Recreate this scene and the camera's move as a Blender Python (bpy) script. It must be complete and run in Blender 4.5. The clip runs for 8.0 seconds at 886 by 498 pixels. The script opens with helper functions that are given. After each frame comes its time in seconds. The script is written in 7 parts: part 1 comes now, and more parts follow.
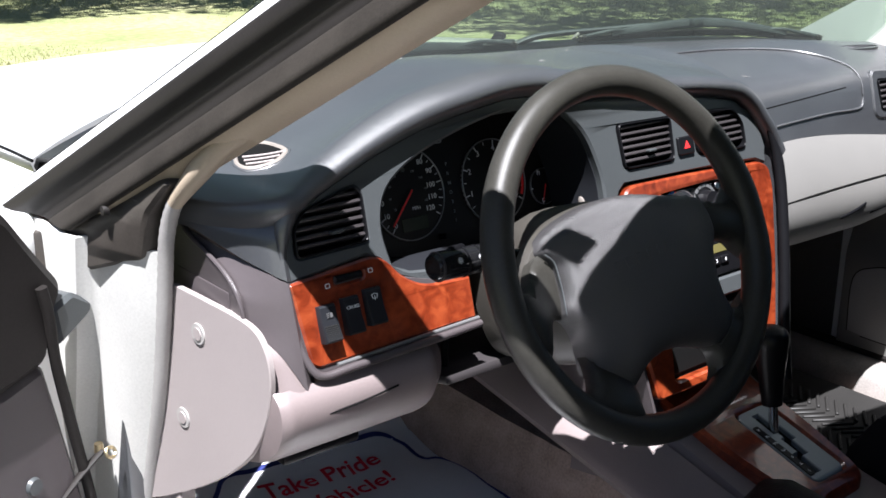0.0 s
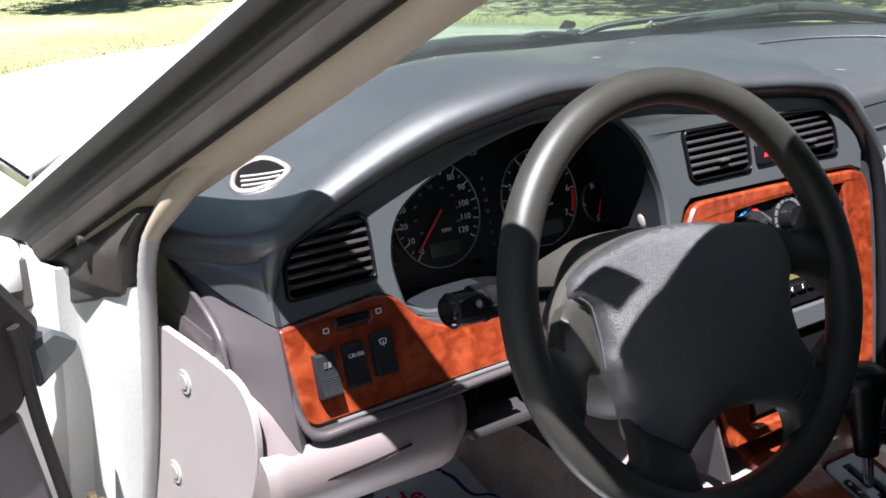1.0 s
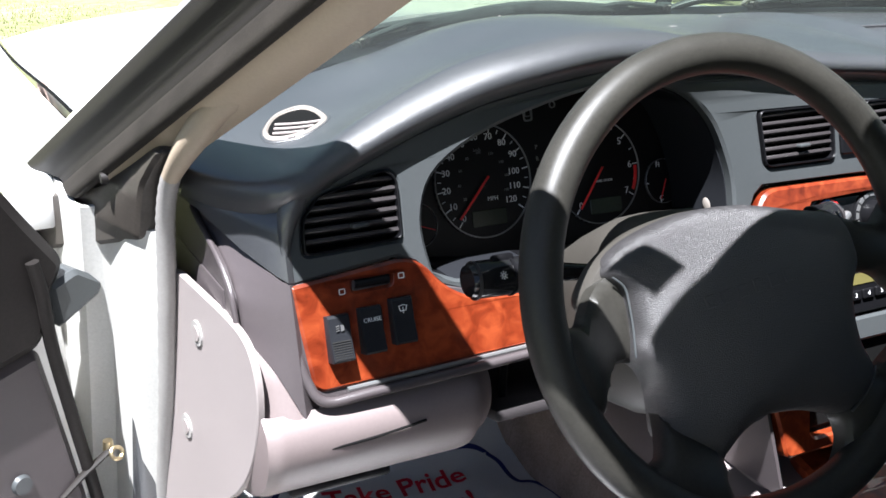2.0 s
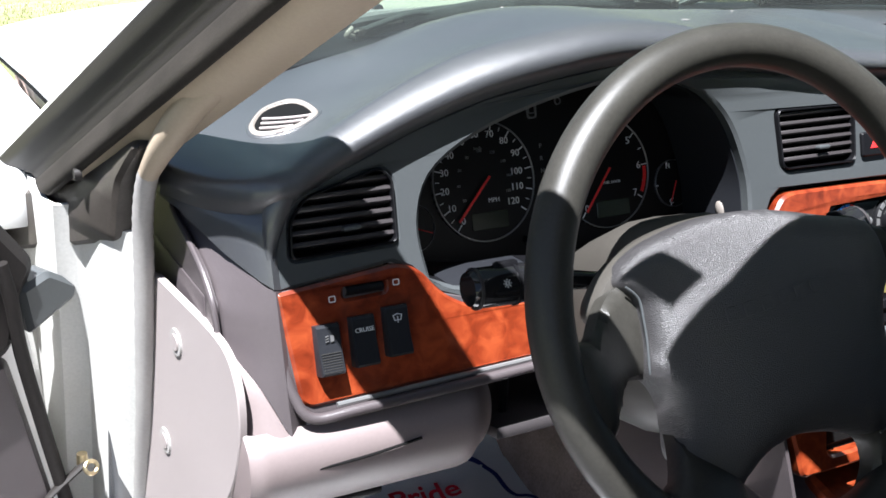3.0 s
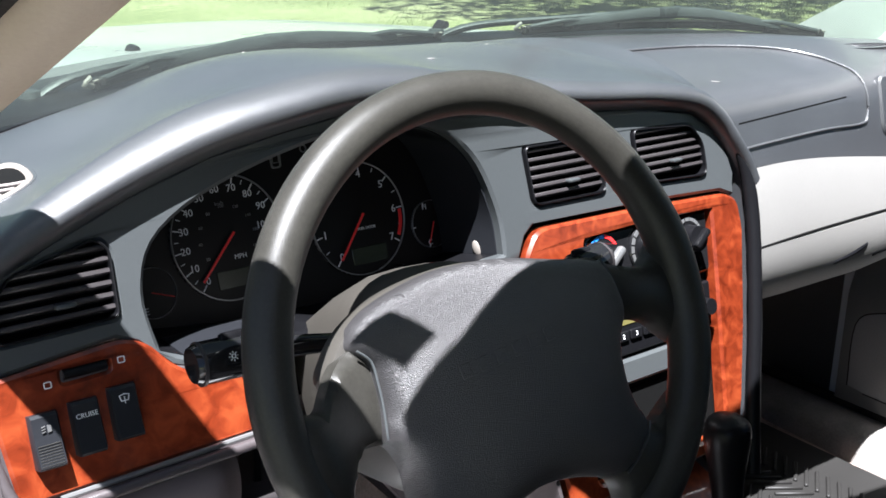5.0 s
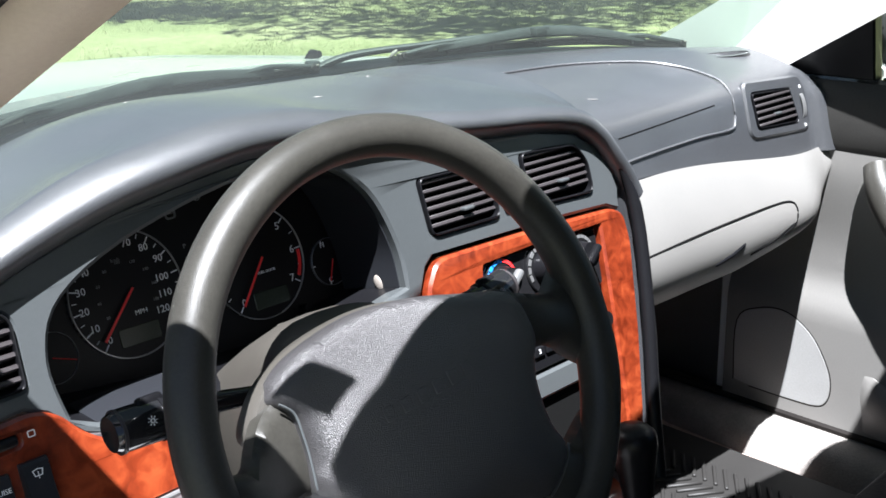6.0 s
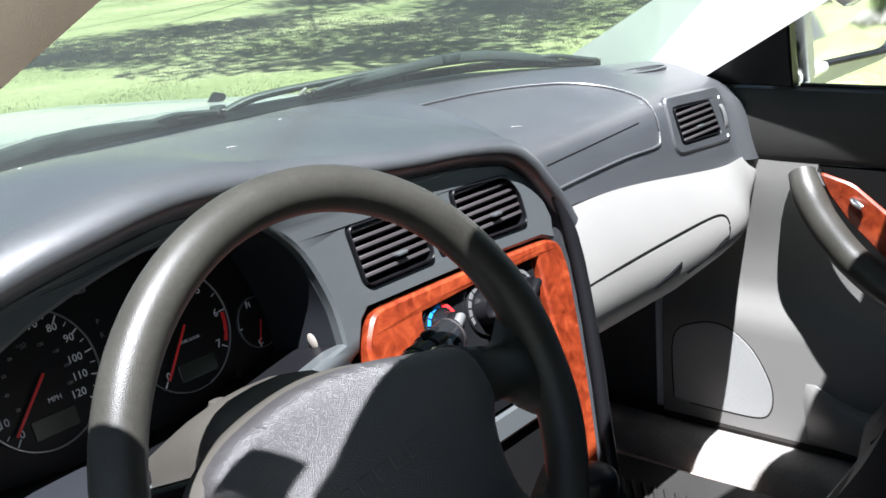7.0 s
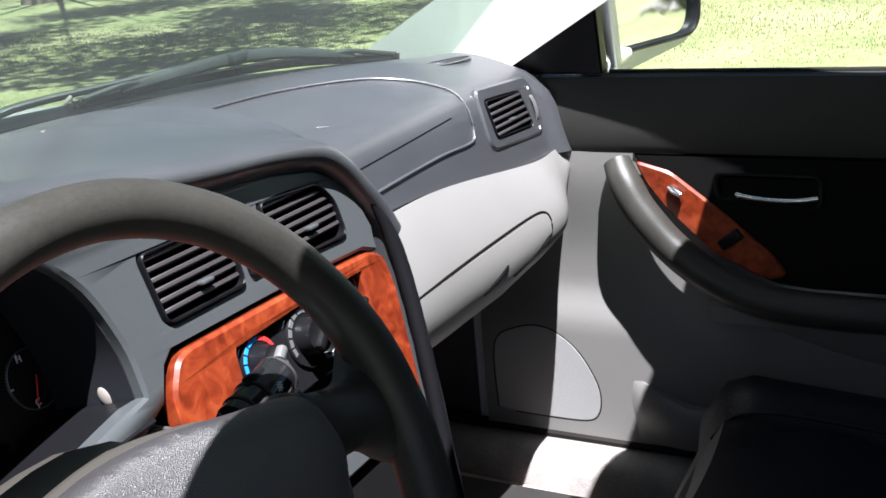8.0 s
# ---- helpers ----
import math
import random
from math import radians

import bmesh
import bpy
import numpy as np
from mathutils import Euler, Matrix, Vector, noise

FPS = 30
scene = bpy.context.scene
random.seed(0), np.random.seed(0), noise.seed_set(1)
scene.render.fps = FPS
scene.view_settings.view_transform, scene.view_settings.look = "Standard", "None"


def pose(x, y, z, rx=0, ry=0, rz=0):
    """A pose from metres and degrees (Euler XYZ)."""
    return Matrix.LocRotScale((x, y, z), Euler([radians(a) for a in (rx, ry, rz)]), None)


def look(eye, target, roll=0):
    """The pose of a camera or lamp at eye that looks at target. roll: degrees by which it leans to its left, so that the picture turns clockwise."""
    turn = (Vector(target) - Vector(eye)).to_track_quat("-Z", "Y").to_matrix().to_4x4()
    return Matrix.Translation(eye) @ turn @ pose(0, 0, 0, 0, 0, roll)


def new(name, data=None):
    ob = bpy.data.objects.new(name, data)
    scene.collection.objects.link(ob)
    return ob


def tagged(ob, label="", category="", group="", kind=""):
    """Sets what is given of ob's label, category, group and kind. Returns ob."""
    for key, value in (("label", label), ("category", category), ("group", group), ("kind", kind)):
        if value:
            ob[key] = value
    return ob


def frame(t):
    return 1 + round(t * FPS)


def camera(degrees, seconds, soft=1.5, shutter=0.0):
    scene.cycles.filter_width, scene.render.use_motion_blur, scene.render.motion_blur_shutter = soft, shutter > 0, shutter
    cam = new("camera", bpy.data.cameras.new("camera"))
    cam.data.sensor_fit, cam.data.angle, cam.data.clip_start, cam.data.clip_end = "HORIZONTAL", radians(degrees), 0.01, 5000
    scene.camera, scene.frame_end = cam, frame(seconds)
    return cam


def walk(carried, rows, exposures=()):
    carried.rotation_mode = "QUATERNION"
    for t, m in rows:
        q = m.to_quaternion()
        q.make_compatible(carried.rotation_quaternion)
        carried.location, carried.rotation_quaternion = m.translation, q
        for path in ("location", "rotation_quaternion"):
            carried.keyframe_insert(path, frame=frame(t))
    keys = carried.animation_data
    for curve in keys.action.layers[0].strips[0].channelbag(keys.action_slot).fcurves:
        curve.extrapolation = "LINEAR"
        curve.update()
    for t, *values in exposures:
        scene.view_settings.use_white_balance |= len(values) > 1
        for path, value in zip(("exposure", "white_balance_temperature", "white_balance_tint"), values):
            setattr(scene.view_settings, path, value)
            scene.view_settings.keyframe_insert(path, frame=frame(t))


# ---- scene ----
from mathutils.geometry import delaunay_2d_cdt, tessellate_polygon

# ---------------------------------------------------------------- camera
cam = camera(44.2, 8.0, soft=1.6)
METRES, EYE, TILT, LEAN, TURN = 0.76, 1.28, -18.0, 0.0, -39.0
ROWS = [
    (0.0, 0.0, 0.0, 0.0, 0.0, 0.0, -0.0),
    (0.5, 0.0138, 0.1443, 0.06, -1.14, -0.26, 1.7),
    (1.0, 0.0946, 0.2255, 0.0646, 5.31, -0.93, -0.03),
    (1.5, 0.1512, 0.2716, 0.0553, 10.55, -2.06, -3.87),
    (3.0, 0.1455, 0.4058, 0.0495, 10.54, -2.1, -4.85),
    (3.5, 0.1557, 0.4034, 0.0581, 8.67, -1.62, -4.82),
    (4.0, 0.172, 0.4101, 0.0683, 6.84, -1.08, -4.11),
    (4.5, 0.1902, 0.4339, 0.0768, 5.65, -0.89, -3.62),
    (5.0, 0.2314, 0.4633, 0.0958, 1.46, -0.7, -1.25),
    (6.5, 0.1696, 0.4733, 0.1331, -7.31, 0.19, 5.34),
    (7.0, 0.1803, 0.5456, 0.1531, -9.82, 0.74, 7.75),
    (7.5, 0.1885, 0.6353, 0.1776, -15.82, 0.33, 8.82),
    (8.0, 0.1824, 0.7376, 0.1702, -21.36, -0.81, 11.84),
]
walk(cam, [(t, pose(-1.177, -0.919, EYE, TILT, LEAN, TURN) @ pose(METRES * x, METRES * y, METRES * z, 90 + pitch, roll, yaw)) for t, x, y, z, yaw, pitch, roll in ROWS],
     exposures=[(0.0, 1.72, 5850, 14), (0.7, 1.8, 5850, 14), (1.5, 1.98, 5800, 12), (3.0, 2.06, 5800, 12), (5.0, 2.23, 5800, 12), (6.5, 2.28, 5750, 11), (7.2, 2.2, 5750, 11), (8.0, 1.98, 5800, 14)])

# ---------------------------------------------------------------- light
SUN = Vector((-0.30, -0.25, 1.0)).normalized()          # the way towards the sun: high, behind and to the left of the car
world = bpy.data.worlds.new("sky")
scene.world = world
world.use_nodes = True
wn = world.node_tree.nodes
sky = wn.new("ShaderNodeTexSky")
sky.sky_type, sky.sun_disc = "NISHITA", False
sky.sun_elevation = math.asin(SUN.z)
sky.sun_rotation = math.atan2(SUN.x, SUN.y)
wn["Background"].inputs["Strength"].default_value = 0.021
world.node_tree.links.new(sky.outputs["Color"], wn["Background"].inputs["Color"])
sun = new("sun", bpy.data.lights.new("sun", "SUN"))
sun.data.energy, sun.data.angle, sun.data.color = 6.0, radians(0.55), (1.0, 0.955, 0.885)
sun.matrix_world = look((0, 0, 30), Vector((0, 0, 30)) - SUN)


# ---------------------------------------------------------------- materials
def material(name, base, rough=0.5, metal=0.0, coat=0.0, vary=0.12, big=6.0, fine=350.0, bump=0.0, bump_scale=900.0, spec=0.5, second=None, kind="noise", coat_rough=0.06):
    """A surface with two scales of colour variation and a fine relief."""
    m = bpy.data.materials.new(name)
    m.use_nodes = True
    n, l = m.node_tree.nodes, m.node_tree.links
    b = n["Principled BSDF"]
    tex = n.new("ShaderNodeTexCoord")
    lo, hi = n.new("ShaderNodeTexNoise"), n.new("ShaderNodeTexNoise")
    lo.inputs["Scale"].default_value, hi.inputs["Scale"].default_value = big, fine
    lo.inputs["Detail"].default_value, hi.inputs["Detail"].default_value = 4, 3
    for q in (lo, hi):
        l.new(tex.outputs["Object"], q.inputs["Vector"])
    mix = n.new("ShaderNodeMix")
    mix.data_type = "FLOAT"
    mix.inputs[0].default_value = 0.4
    l.new(lo.outputs["Fac"], mix.inputs[2])
    l.new(hi.outputs["Fac"], mix.inputs[3])
    ramp = n.new("ShaderNodeValToRGB")
    dark = tuple(c * (1 - vary) for c in base)
    light = tuple(min(1, c * (1 + vary)) for c in (second or base))
    ramp.color_ramp.elements[0].position, ramp.color_ramp.elements[1].position = 0.32, 0.68
    ramp.color_ramp.elements[0].color, ramp.color_ramp.elements[1].color = (*dark, 1), (*light, 1)
    l.new(mix.outputs[0], ramp.inputs["Fac"])
    l.new(ramp.outputs["Color"], b.inputs["Base Color"])
    rr = n.new("ShaderNodeMapRange")
    rr.inputs[3].default_value, rr.inputs[4].default_value = max(0.03, rough - 0.08), min(1, rough + 0.08)
    l.new(lo.outputs["Fac"], rr.inputs[0])
    l.new(rr.outputs[0], b.inputs["Roughness"])
    b.inputs["Metallic"].default_value = metal
    b.inputs["Coat Weight"].default_value, b.inputs["Coat Roughness"].default_value = coat, coat_rough
    b.inputs["Specular IOR Level"].default_value = spec
    if bump:
        src = n.new("ShaderNodeTexVoronoi" if kind == "grain" else "ShaderNodeTexNoise")
        src.inputs["Scale"].default_value = bump_scale
        l.new(tex.outputs["Object"], src.inputs["Vector"])
        bm_ = n.new("ShaderNodeBump")
        bm_.inputs["Strength"].default_value, bm_.inputs["Distance"].default_value = bump, 0.001
        l.new(src.outputs[0], bm_.inputs["Height"])
        l.new(bm_.outputs["Normal"], b.inputs["Normal"])
    return m


def glass_material(name, tint, rough=0.0, dust_veil=0.0):
    m = bpy.data.materials.new(name)
    m.use_nodes = True
    n, l = m.node_tree.nodes, m.node_tree.links
    n.remove(n["Principled BSDF"])
    clear, gloss, mix, fr = n.new("ShaderNodeBsdfTransparent"), n.new("ShaderNodeBsdfGlossy"), n.new("ShaderNodeMixShader"), n.new("ShaderNodeLayerWeight")
    clear.inputs["Color"].default_value = (*tint, 1)
    gloss.inputs["Roughness"].default_value = rough
    fr.inputs["Blend"].default_value = 0.5
    curve, gain = n.new("ShaderNodeMath"), n.new("ShaderNodeMath")
    curve.operation, gain.operation = "POWER", "MULTIPLY_ADD"
    curve.inputs[1].default_value = 4.5
    gain.inputs[1].default_value, gain.inputs[2].default_value = 0.45, 0.035
    l.new(fr.outputs["Facing"], curve.inputs[0])
    l.new(curve.outputs[0], gain.inputs[0])
    l.new(gain.outputs[0], mix.inputs[0])
    l.new(clear.outputs[0], mix.inputs[1])
    l.new(gloss.outputs[0], mix.inputs[2])
    # translucent film: dust on the glass, plus a veil in place of dashboard reflections
    film, haze, speck, coord, amount = n.new("ShaderNodeMixShader"), n.new("ShaderNodeBsdfTranslucent"), n.new("ShaderNodeTexNoise"), n.new("ShaderNodeTexCoord"), n.new("ShaderNodeMapRange")
    haze.inputs["Color"].default_value = (0.8, 0.82, 0.8, 1)
    speck.inputs["Scale"].default_value, speck.inputs["Detail"].default_value = 5, 6
    amount.inputs[1].default_value, amount.inputs[2].default_value = 0.3, 0.7
    amount.inputs[3].default_value, amount.inputs[4].default_value = dust_veil * 0.6, dust_veil * 1.4
    l.new(coord.outputs["Object"], speck.inputs["Vector"])
    l.new(speck.outputs["Fac"], amount.inputs[0])
    l.new(amount.outputs[0], film.inputs[0])
    l.new(mix.outputs[0], film.inputs[1])
    l.new(haze.outputs[0], film.inputs[2])
    l.new(film.outputs[0], n["Material Output"].inputs["Surface"])
    return m


def wood_material(name):
    m = bpy.data.materials.new(name)
    m.use_nodes = True
    n, l = m.node_tree.nodes, m.node_tree.links
    b = n["Principled BSDF"]
    tex = n.new("ShaderNodeTexCoord")
    warp = n.new("ShaderNodeTexNoise")
    warp.inputs["Scale"].default_value, warp.inputs["Detail"].default_value = 9, 5
    burl = n.new("ShaderNodeTexNoise")
    burl.inputs["Scale"].default_value, burl.inputs["Detail"].default_value, burl.inputs["Distortion"].default_value = 62, 7, 0.9
    knots = n.new("ShaderNodeTexVoronoi")
    knots.inputs["Scale"].default_value = 46
    for q in (warp, burl, knots):
        l.new(tex.outputs["Object"], q.inputs["Vector"])
    mix = n.new("ShaderNodeMix")
    mix.data_type = "FLOAT"
    mix.inputs[0].default_value = 0.38
    l.new(burl.outputs["Fac"], mix.inputs[2])
    l.new(warp.outputs["Fac"], mix.inputs[3])
    ramp = n.new("ShaderNodeValToRGB")
    e = ramp.color_ramp.elements
    e[0].position, e[0].color = 0.34, (0.085, 0.011, 0.003, 1)
    e[1].position, e[1].color = 0.66, (0.285, 0.054, 0.016, 1)
    mid = e.new(0.5)
    mid.color = (0.175, 0.026, 0.0075, 1)
    l.new(mix.outputs[0], ramp.inputs["Fac"])
    l.new(ramp.outputs["Color"], b.inputs["Base Color"])
    b.inputs["Roughness"].default_value = 0.34
    b.inputs["Specular IOR Level"].default_value = 0.35
    b.inputs["Coat Weight"].default_value, b.inputs["Coat Roughness"].default_value = 0.8, 0.05
    return m


def lawn_material():
    m = bpy.data.materials.new("lawn")
    m.use_nodes = True
    n, l = m.node_tree.nodes, m.node_tree.links
    b = n["Principled BSDF"]
    tex = n.new("ShaderNodeTexCoord")
    big, small = n.new("ShaderNodeTexNoise"), n.new("ShaderNodeTexNoise")
    big.inputs["Scale"].default_value, big.inputs["Detail"].default_value = 0.55, 6
    small.inputs["Scale"].default_value, small.inputs["Detail"].default_value = 14, 8
    for q in (big, small):
        l.new(tex.outputs["Object"], q.inputs["Vector"])
    mix = n.new("ShaderNodeMix")
    mix.data_type = "FLOAT"
    mix.inputs[0].default_value = 0.45
    l.new(big.outputs["Fac"], mix.inputs[2])
    l.new(small.outputs["Fac"], mix.inputs[3])
    ramp = n.new("ShaderNodeValToRGB")
    e = ramp.color_ramp.elements
    e[0].position, e[0].color = 0.36, (0.115, 0.135, 0.045, 1)
    e[1].position, e[1].color = 0.64, (0.29, 0.275, 0.15, 1)
    mid = e.new(0.5)
    mid.color = (0.185, 0.195, 0.083, 1)
    l.new(mix.outputs[0], ramp.inputs["Fac"])
    l.new(ramp.outputs["Color"], b.inputs["Base Color"])
    b.inputs["Roughness"].default_value = 0.9
    bp = n.new("ShaderNodeBump")
    bp.inputs["Strength"].default_value, bp.inputs["Distance"].default_value = 0.35, 0.02
    l.new(small.outputs["Fac"], bp.inputs["Height"])
    l.new(bp.outputs["Normal"], b.inputs["Normal"])
    return m


def leaf_material(name, a, c):
    """Blades and leaves, each island with a tint of its own."""
    m = bpy.data.materials.new(name)
    m.use_nodes = True
    n, l = m.node_tree.nodes, m.node_tree.links
    b = n["Principled BSDF"]
    geo, ramp = n.new("ShaderNodeNewGeometry"), n.new("ShaderNodeValToRGB")
    ramp.color_ramp.elements[0].color, ramp.color_ramp.elements[1].color = (*a, 1), (*c, 1)
    l.new(geo.outputs["Random Per Island"], ramp.inputs["Fac"])
    l.new(ramp.outputs["Color"], b.inputs["Base Color"])
    b.inputs["Roughness"].default_value = 0.6
    thin, mix = n.new("ShaderNodeBsdfTranslucent"), n.new("ShaderNodeMixShader")
    mix.inputs[0].default_value = 0.4
    l.new(ramp.outputs["Color"], thin.inputs["Color"])
    l.new(b.outputs[0], mix.inputs[1])
    l.new(thin.outputs[0], mix.inputs[2])
    l.new(mix.outputs[0], n["Material Output"].inputs["Surface"])
    return m


PAD = material("dark_grained_vinyl", (0.040, 0.042, 0.046), 0.43, vary=0.22, big=5, bump=0.35, bump_scale=1500, kind="grain", spec=1.0, coat=1.0, coat_rough=0.25)
SLAT = material("vent_slat_plastic", (0.036, 0.032, 0.033), 0.4, vary=0.1, bump=0.1, spec=0.4)
DOORPAD = material("dark_door_vinyl", (0.032, 0.031, 0.029), 0.42, vary=0.18, big=5, bump=0.3, bump_scale=1500, kind="grain", spec=0.2)
MID = material("grey_plastic", (0.055, 0.060, 0.062), 0.34, vary=0.07, bump=0.12, bump_scale=1800, kind="grain")
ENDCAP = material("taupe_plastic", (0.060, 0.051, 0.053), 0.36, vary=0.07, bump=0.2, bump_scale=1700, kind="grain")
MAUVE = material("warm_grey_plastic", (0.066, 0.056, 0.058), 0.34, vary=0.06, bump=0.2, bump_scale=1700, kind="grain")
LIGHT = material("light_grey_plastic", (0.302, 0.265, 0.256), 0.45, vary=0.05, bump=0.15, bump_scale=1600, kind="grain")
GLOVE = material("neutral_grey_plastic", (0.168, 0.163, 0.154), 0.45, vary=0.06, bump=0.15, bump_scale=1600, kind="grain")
BLACK = material("black_plastic", (0.006, 0.006, 0.007), 0.36, vary=0.2, bump=0.08, spec=0.16)
GLOSSBLACK = material("gloss_black_plastic", (0.01, 0.01, 0.011), 0.12, vary=0.2)
# near-black for joints; also colours in the shade of ducts, recesses and pockets
DEEP = material("shade_black", (0.004, 0.004, 0.004), 0.8, vary=0.2, spec=0.1)
RIM = material("wheel_leather", (0.030, 0.0285, 0.0245), 0.40, vary=0.25, big=18, bump=0.15, bump_scale=1500, kind="grain", spec=0.35)
PADW = material("airbag_cover_vinyl", (0.030, 0.028, 0.029), 0.40, vary=0.2, big=14, bump=0.6, bump_scale=1500, kind="grain", spec=0.95)
WOOD = wood_material("red_burl_veneer")
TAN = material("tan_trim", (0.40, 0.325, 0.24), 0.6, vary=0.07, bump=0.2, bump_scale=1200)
PAINT = material("white_car_paint", (0.80, 0.80, 0.78), 0.25, coat=0.8, vary=0.03)
BONNET = material("silver_white_metallic_paint", (0.66, 0.66, 0.64), 0.3, metal=0.35, coat=0.6, vary=0.03, fine=900)
WIPER = material("weathered_black_steel", (0.035, 0.038, 0.038), 0.45, vary=0.3, big=20, bump=0.2, spec=0.4)
FOAM = material("grey_brown_foam_rubber", (0.022, 0.019, 0.016), 0.75, vary=0.35, big=14, bump=0.3, spec=0.15)
FOOT = material("brown_grey_moulding", (0.050, 0.043, 0.037), 0.5, vary=0.25, big=20, bump=0.2, spec=0.3)
SWITCH = material("dark_slate_plastic", (0.015, 0.016, 0.019), 0.42, vary=0.12, bump=0.08, spec=0.3)
SEAL = material("dark_rubber_seal", (0.014, 0.012, 0.011), 0.6, vary=0.3, big=12, bump=0.2, spec=0.2)
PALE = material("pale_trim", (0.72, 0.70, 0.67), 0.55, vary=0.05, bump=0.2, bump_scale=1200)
TAUPE = material("taupe_rubber", (0.20, 0.178, 0.158), 0.6, vary=0.08, bump=0.2)
GREYSEAL = material("ribbed_grey_seal", (0.33, 0.315, 0.30), 0.55, vary=0.1, bump=0.3)
CARPET = material("grey_brown_carpet", (0.33, 0.25, 0.215), 0.95, vary=0.35, big=22, fine=260, bump=0.9, bump_scale=420)
RUBBER = material("black_rubber_mat", (0.013, 0.012, 0.011), 0.6, vary=0.3, bump=0.2)
PAPER = material("white_paper", (0.83, 0.825, 0.83), 0.8, vary=0.05, big=9, bump=0.3, bump_scale=30)
BLUEINK = material("navy_ink", (0.02, 0.03, 0.16), 0.8)
REDINK = material("red_ink", (0.72, 0.02, 0.05), 0.8)
CHROME = material("satin_chrome", (0.7, 0.7, 0.7), 0.2, metal=1.0, vary=0.05)
BRASS = material("zinc_plated_steel", (0.55, 0.45, 0.28), 0.35, metal=1.0, vary=0.2, big=60)
LEATHER = material("black_seat_leather", (0.006, 0.006, 0.008), 0.42, vary=0.25, big=9, bump=0.5, bump_scale=500, kind="grain", spec=0.16)
FABRIC = material("speaker_cloth", (0.27, 0.268, 0.262), 0.85, vary=0.12, bump=0.6, bump_scale=1400)
INK = material("white_print", (0.75, 0.76, 0.76), 0.5)
DIAL = material("dial_black", (0.006, 0.005, 0.005), 0.45, vary=0.15, spec=0.25)
RED = material("red_needle", (0.85, 0.03, 0.03), 0.4)
BLUE = material("blue_print", (0.03, 0.25, 0.75), 0.5)
LCD = material("lcd_olive", (0.035, 0.042, 0.03), 0.2)
AMBER = material("amber_lcd", (0.13, 0.115, 0.04), 0.3)
GATE = material("blue_grey_plate", (0.20, 0.225, 0.24), 0.35, metal=0.3, vary=0.06)
SILVER = material("silver_plastic", (0.266, 0.266, 0.266), 0.3, metal=0.6, vary=0.05)
SHROUD = material("beige_grey_plastic", (0.046, 0.042, 0.036), 0.45, vary=0.06, bump=0.15, bump_scale=1600, kind="grain")
# pinker copy of the light plastic, darkened for weaker sun on the knee panel
KNEE = material("dimmed_pinkish_plastic", (0.19, 0.155, 0.151), 0.42, vary=0.06, bump=0.15, bump_scale=1600, kind="grain")
# copy of the white body paint, darkened to hold back the sun on it
JAMB = material("dimmed_white_paint", (0.56, 0.55, 0.52), 0.45, coat=0.2, vary=0.12, big=7)
SILL = material("pale_sill_carpet", (0.21, 0.1925, 0.1785), 0.95, vary=0.25, big=20, fine=260, bump=0.8, bump_scale=420)
HEADLINER = material("headliner_cloth", (0.10, 0.095, 0.09), 0.95, vary=0.08)
TINTED = glass_material("tinted_rear_glass", (0.22, 0.24, 0.22))
GLASS = glass_material("clear_glass", (0.93, 0.965, 0.94))
SCREEN = glass_material("dusty_veiled_glass", (0.70, 0.78, 0.72), dust_veil=0.010)
LAWN = lawn_material()
BLADE = leaf_material("grass_blades", (0.15, 0.17, 0.06), (0.31, 0.29, 0.15))
LEAF = leaf_material("leaves", (0.035, 0.075, 0.015), (0.12, 0.19, 0.04))
BARK = material("bark", (0.12, 0.09, 0.065), 0.9, vary=0.4, big=5, fine=40, bump=0.9, bump_scale=20)
ASPHALT = material("worn_asphalt", (0.046, 0.046, 0.048), 0.9, vary=0.25, big=1.5, fine=90, bump=0.6, bump_scale=120)
STONE = material("pale_stone", (0.26, 0.235, 0.215), 0.85, vary=0.35, big=4, fine=40, bump=0.8, bump_scale=25)
MIRROR = material("mirror_glass", (0.88, 0.9, 0.9), 0.02, metal=1.0, vary=0.0)


# ---------------------------------------------------------------- builders
def root(name, at, label, category, group="", kind=""):
    ob = new(name)
    ob.location = at
    ob.empty_display_size = 0.05
    return tagged(ob, label, category, group, kind)


def finish(name, bm, mat, smooth=True):
    bmesh.ops.remove_doubles(bm, verts=bm.verts, dist=1e-5)
    bmesh.ops.recalc_face_normals(bm, faces=bm.faces)
    me = bpy.data.meshes.new(name)
    bm.to_mesh(me)
    bm.free()
    if smooth:
        me.shade_smooth()
        me.set_sharp_from_angle(angle=radians(38))
    me.materials.append(mat)
    return me


def hang(ob, parent):
    ob.parent = parent
    if parent is not None and parent.parent is None and parent.type == "EMPTY":
        ob.matrix_parent_inverse = Matrix.Translation(-Vector(parent.location))
    return ob


def part(name, bm, mat, parent, label=""):
    ob = new(name, finish(name, bm, mat))
    hang(ob, parent)
    return tagged(ob, label)


def piece(name, mesh, m, parent):
    ob = new(name, mesh)
    hang(ob, parent)
    ob.matrix_basis = m
    return ob


def thing(name, bm, mat, label, category, group="", kind=""):
    return tagged(new(name, finish(name, bm, mat)), label, category, group, kind)


def rbox(bm, size, m=Matrix(), bevel=0.003, seg=2):
    made = bmesh.ops.create_cube(bm, size=1.0, matrix=m @ Matrix.Diagonal((*size, 1)))
    vs = made["verts"]
    if bevel:
        es = list({e for v in vs for e in v.link_edges})
        bmesh.ops.bevel(bm, geom=es, offset=bevel, segments=seg, profile=0.5, affect="EDGES", clamp_overlap=True)
    return bm


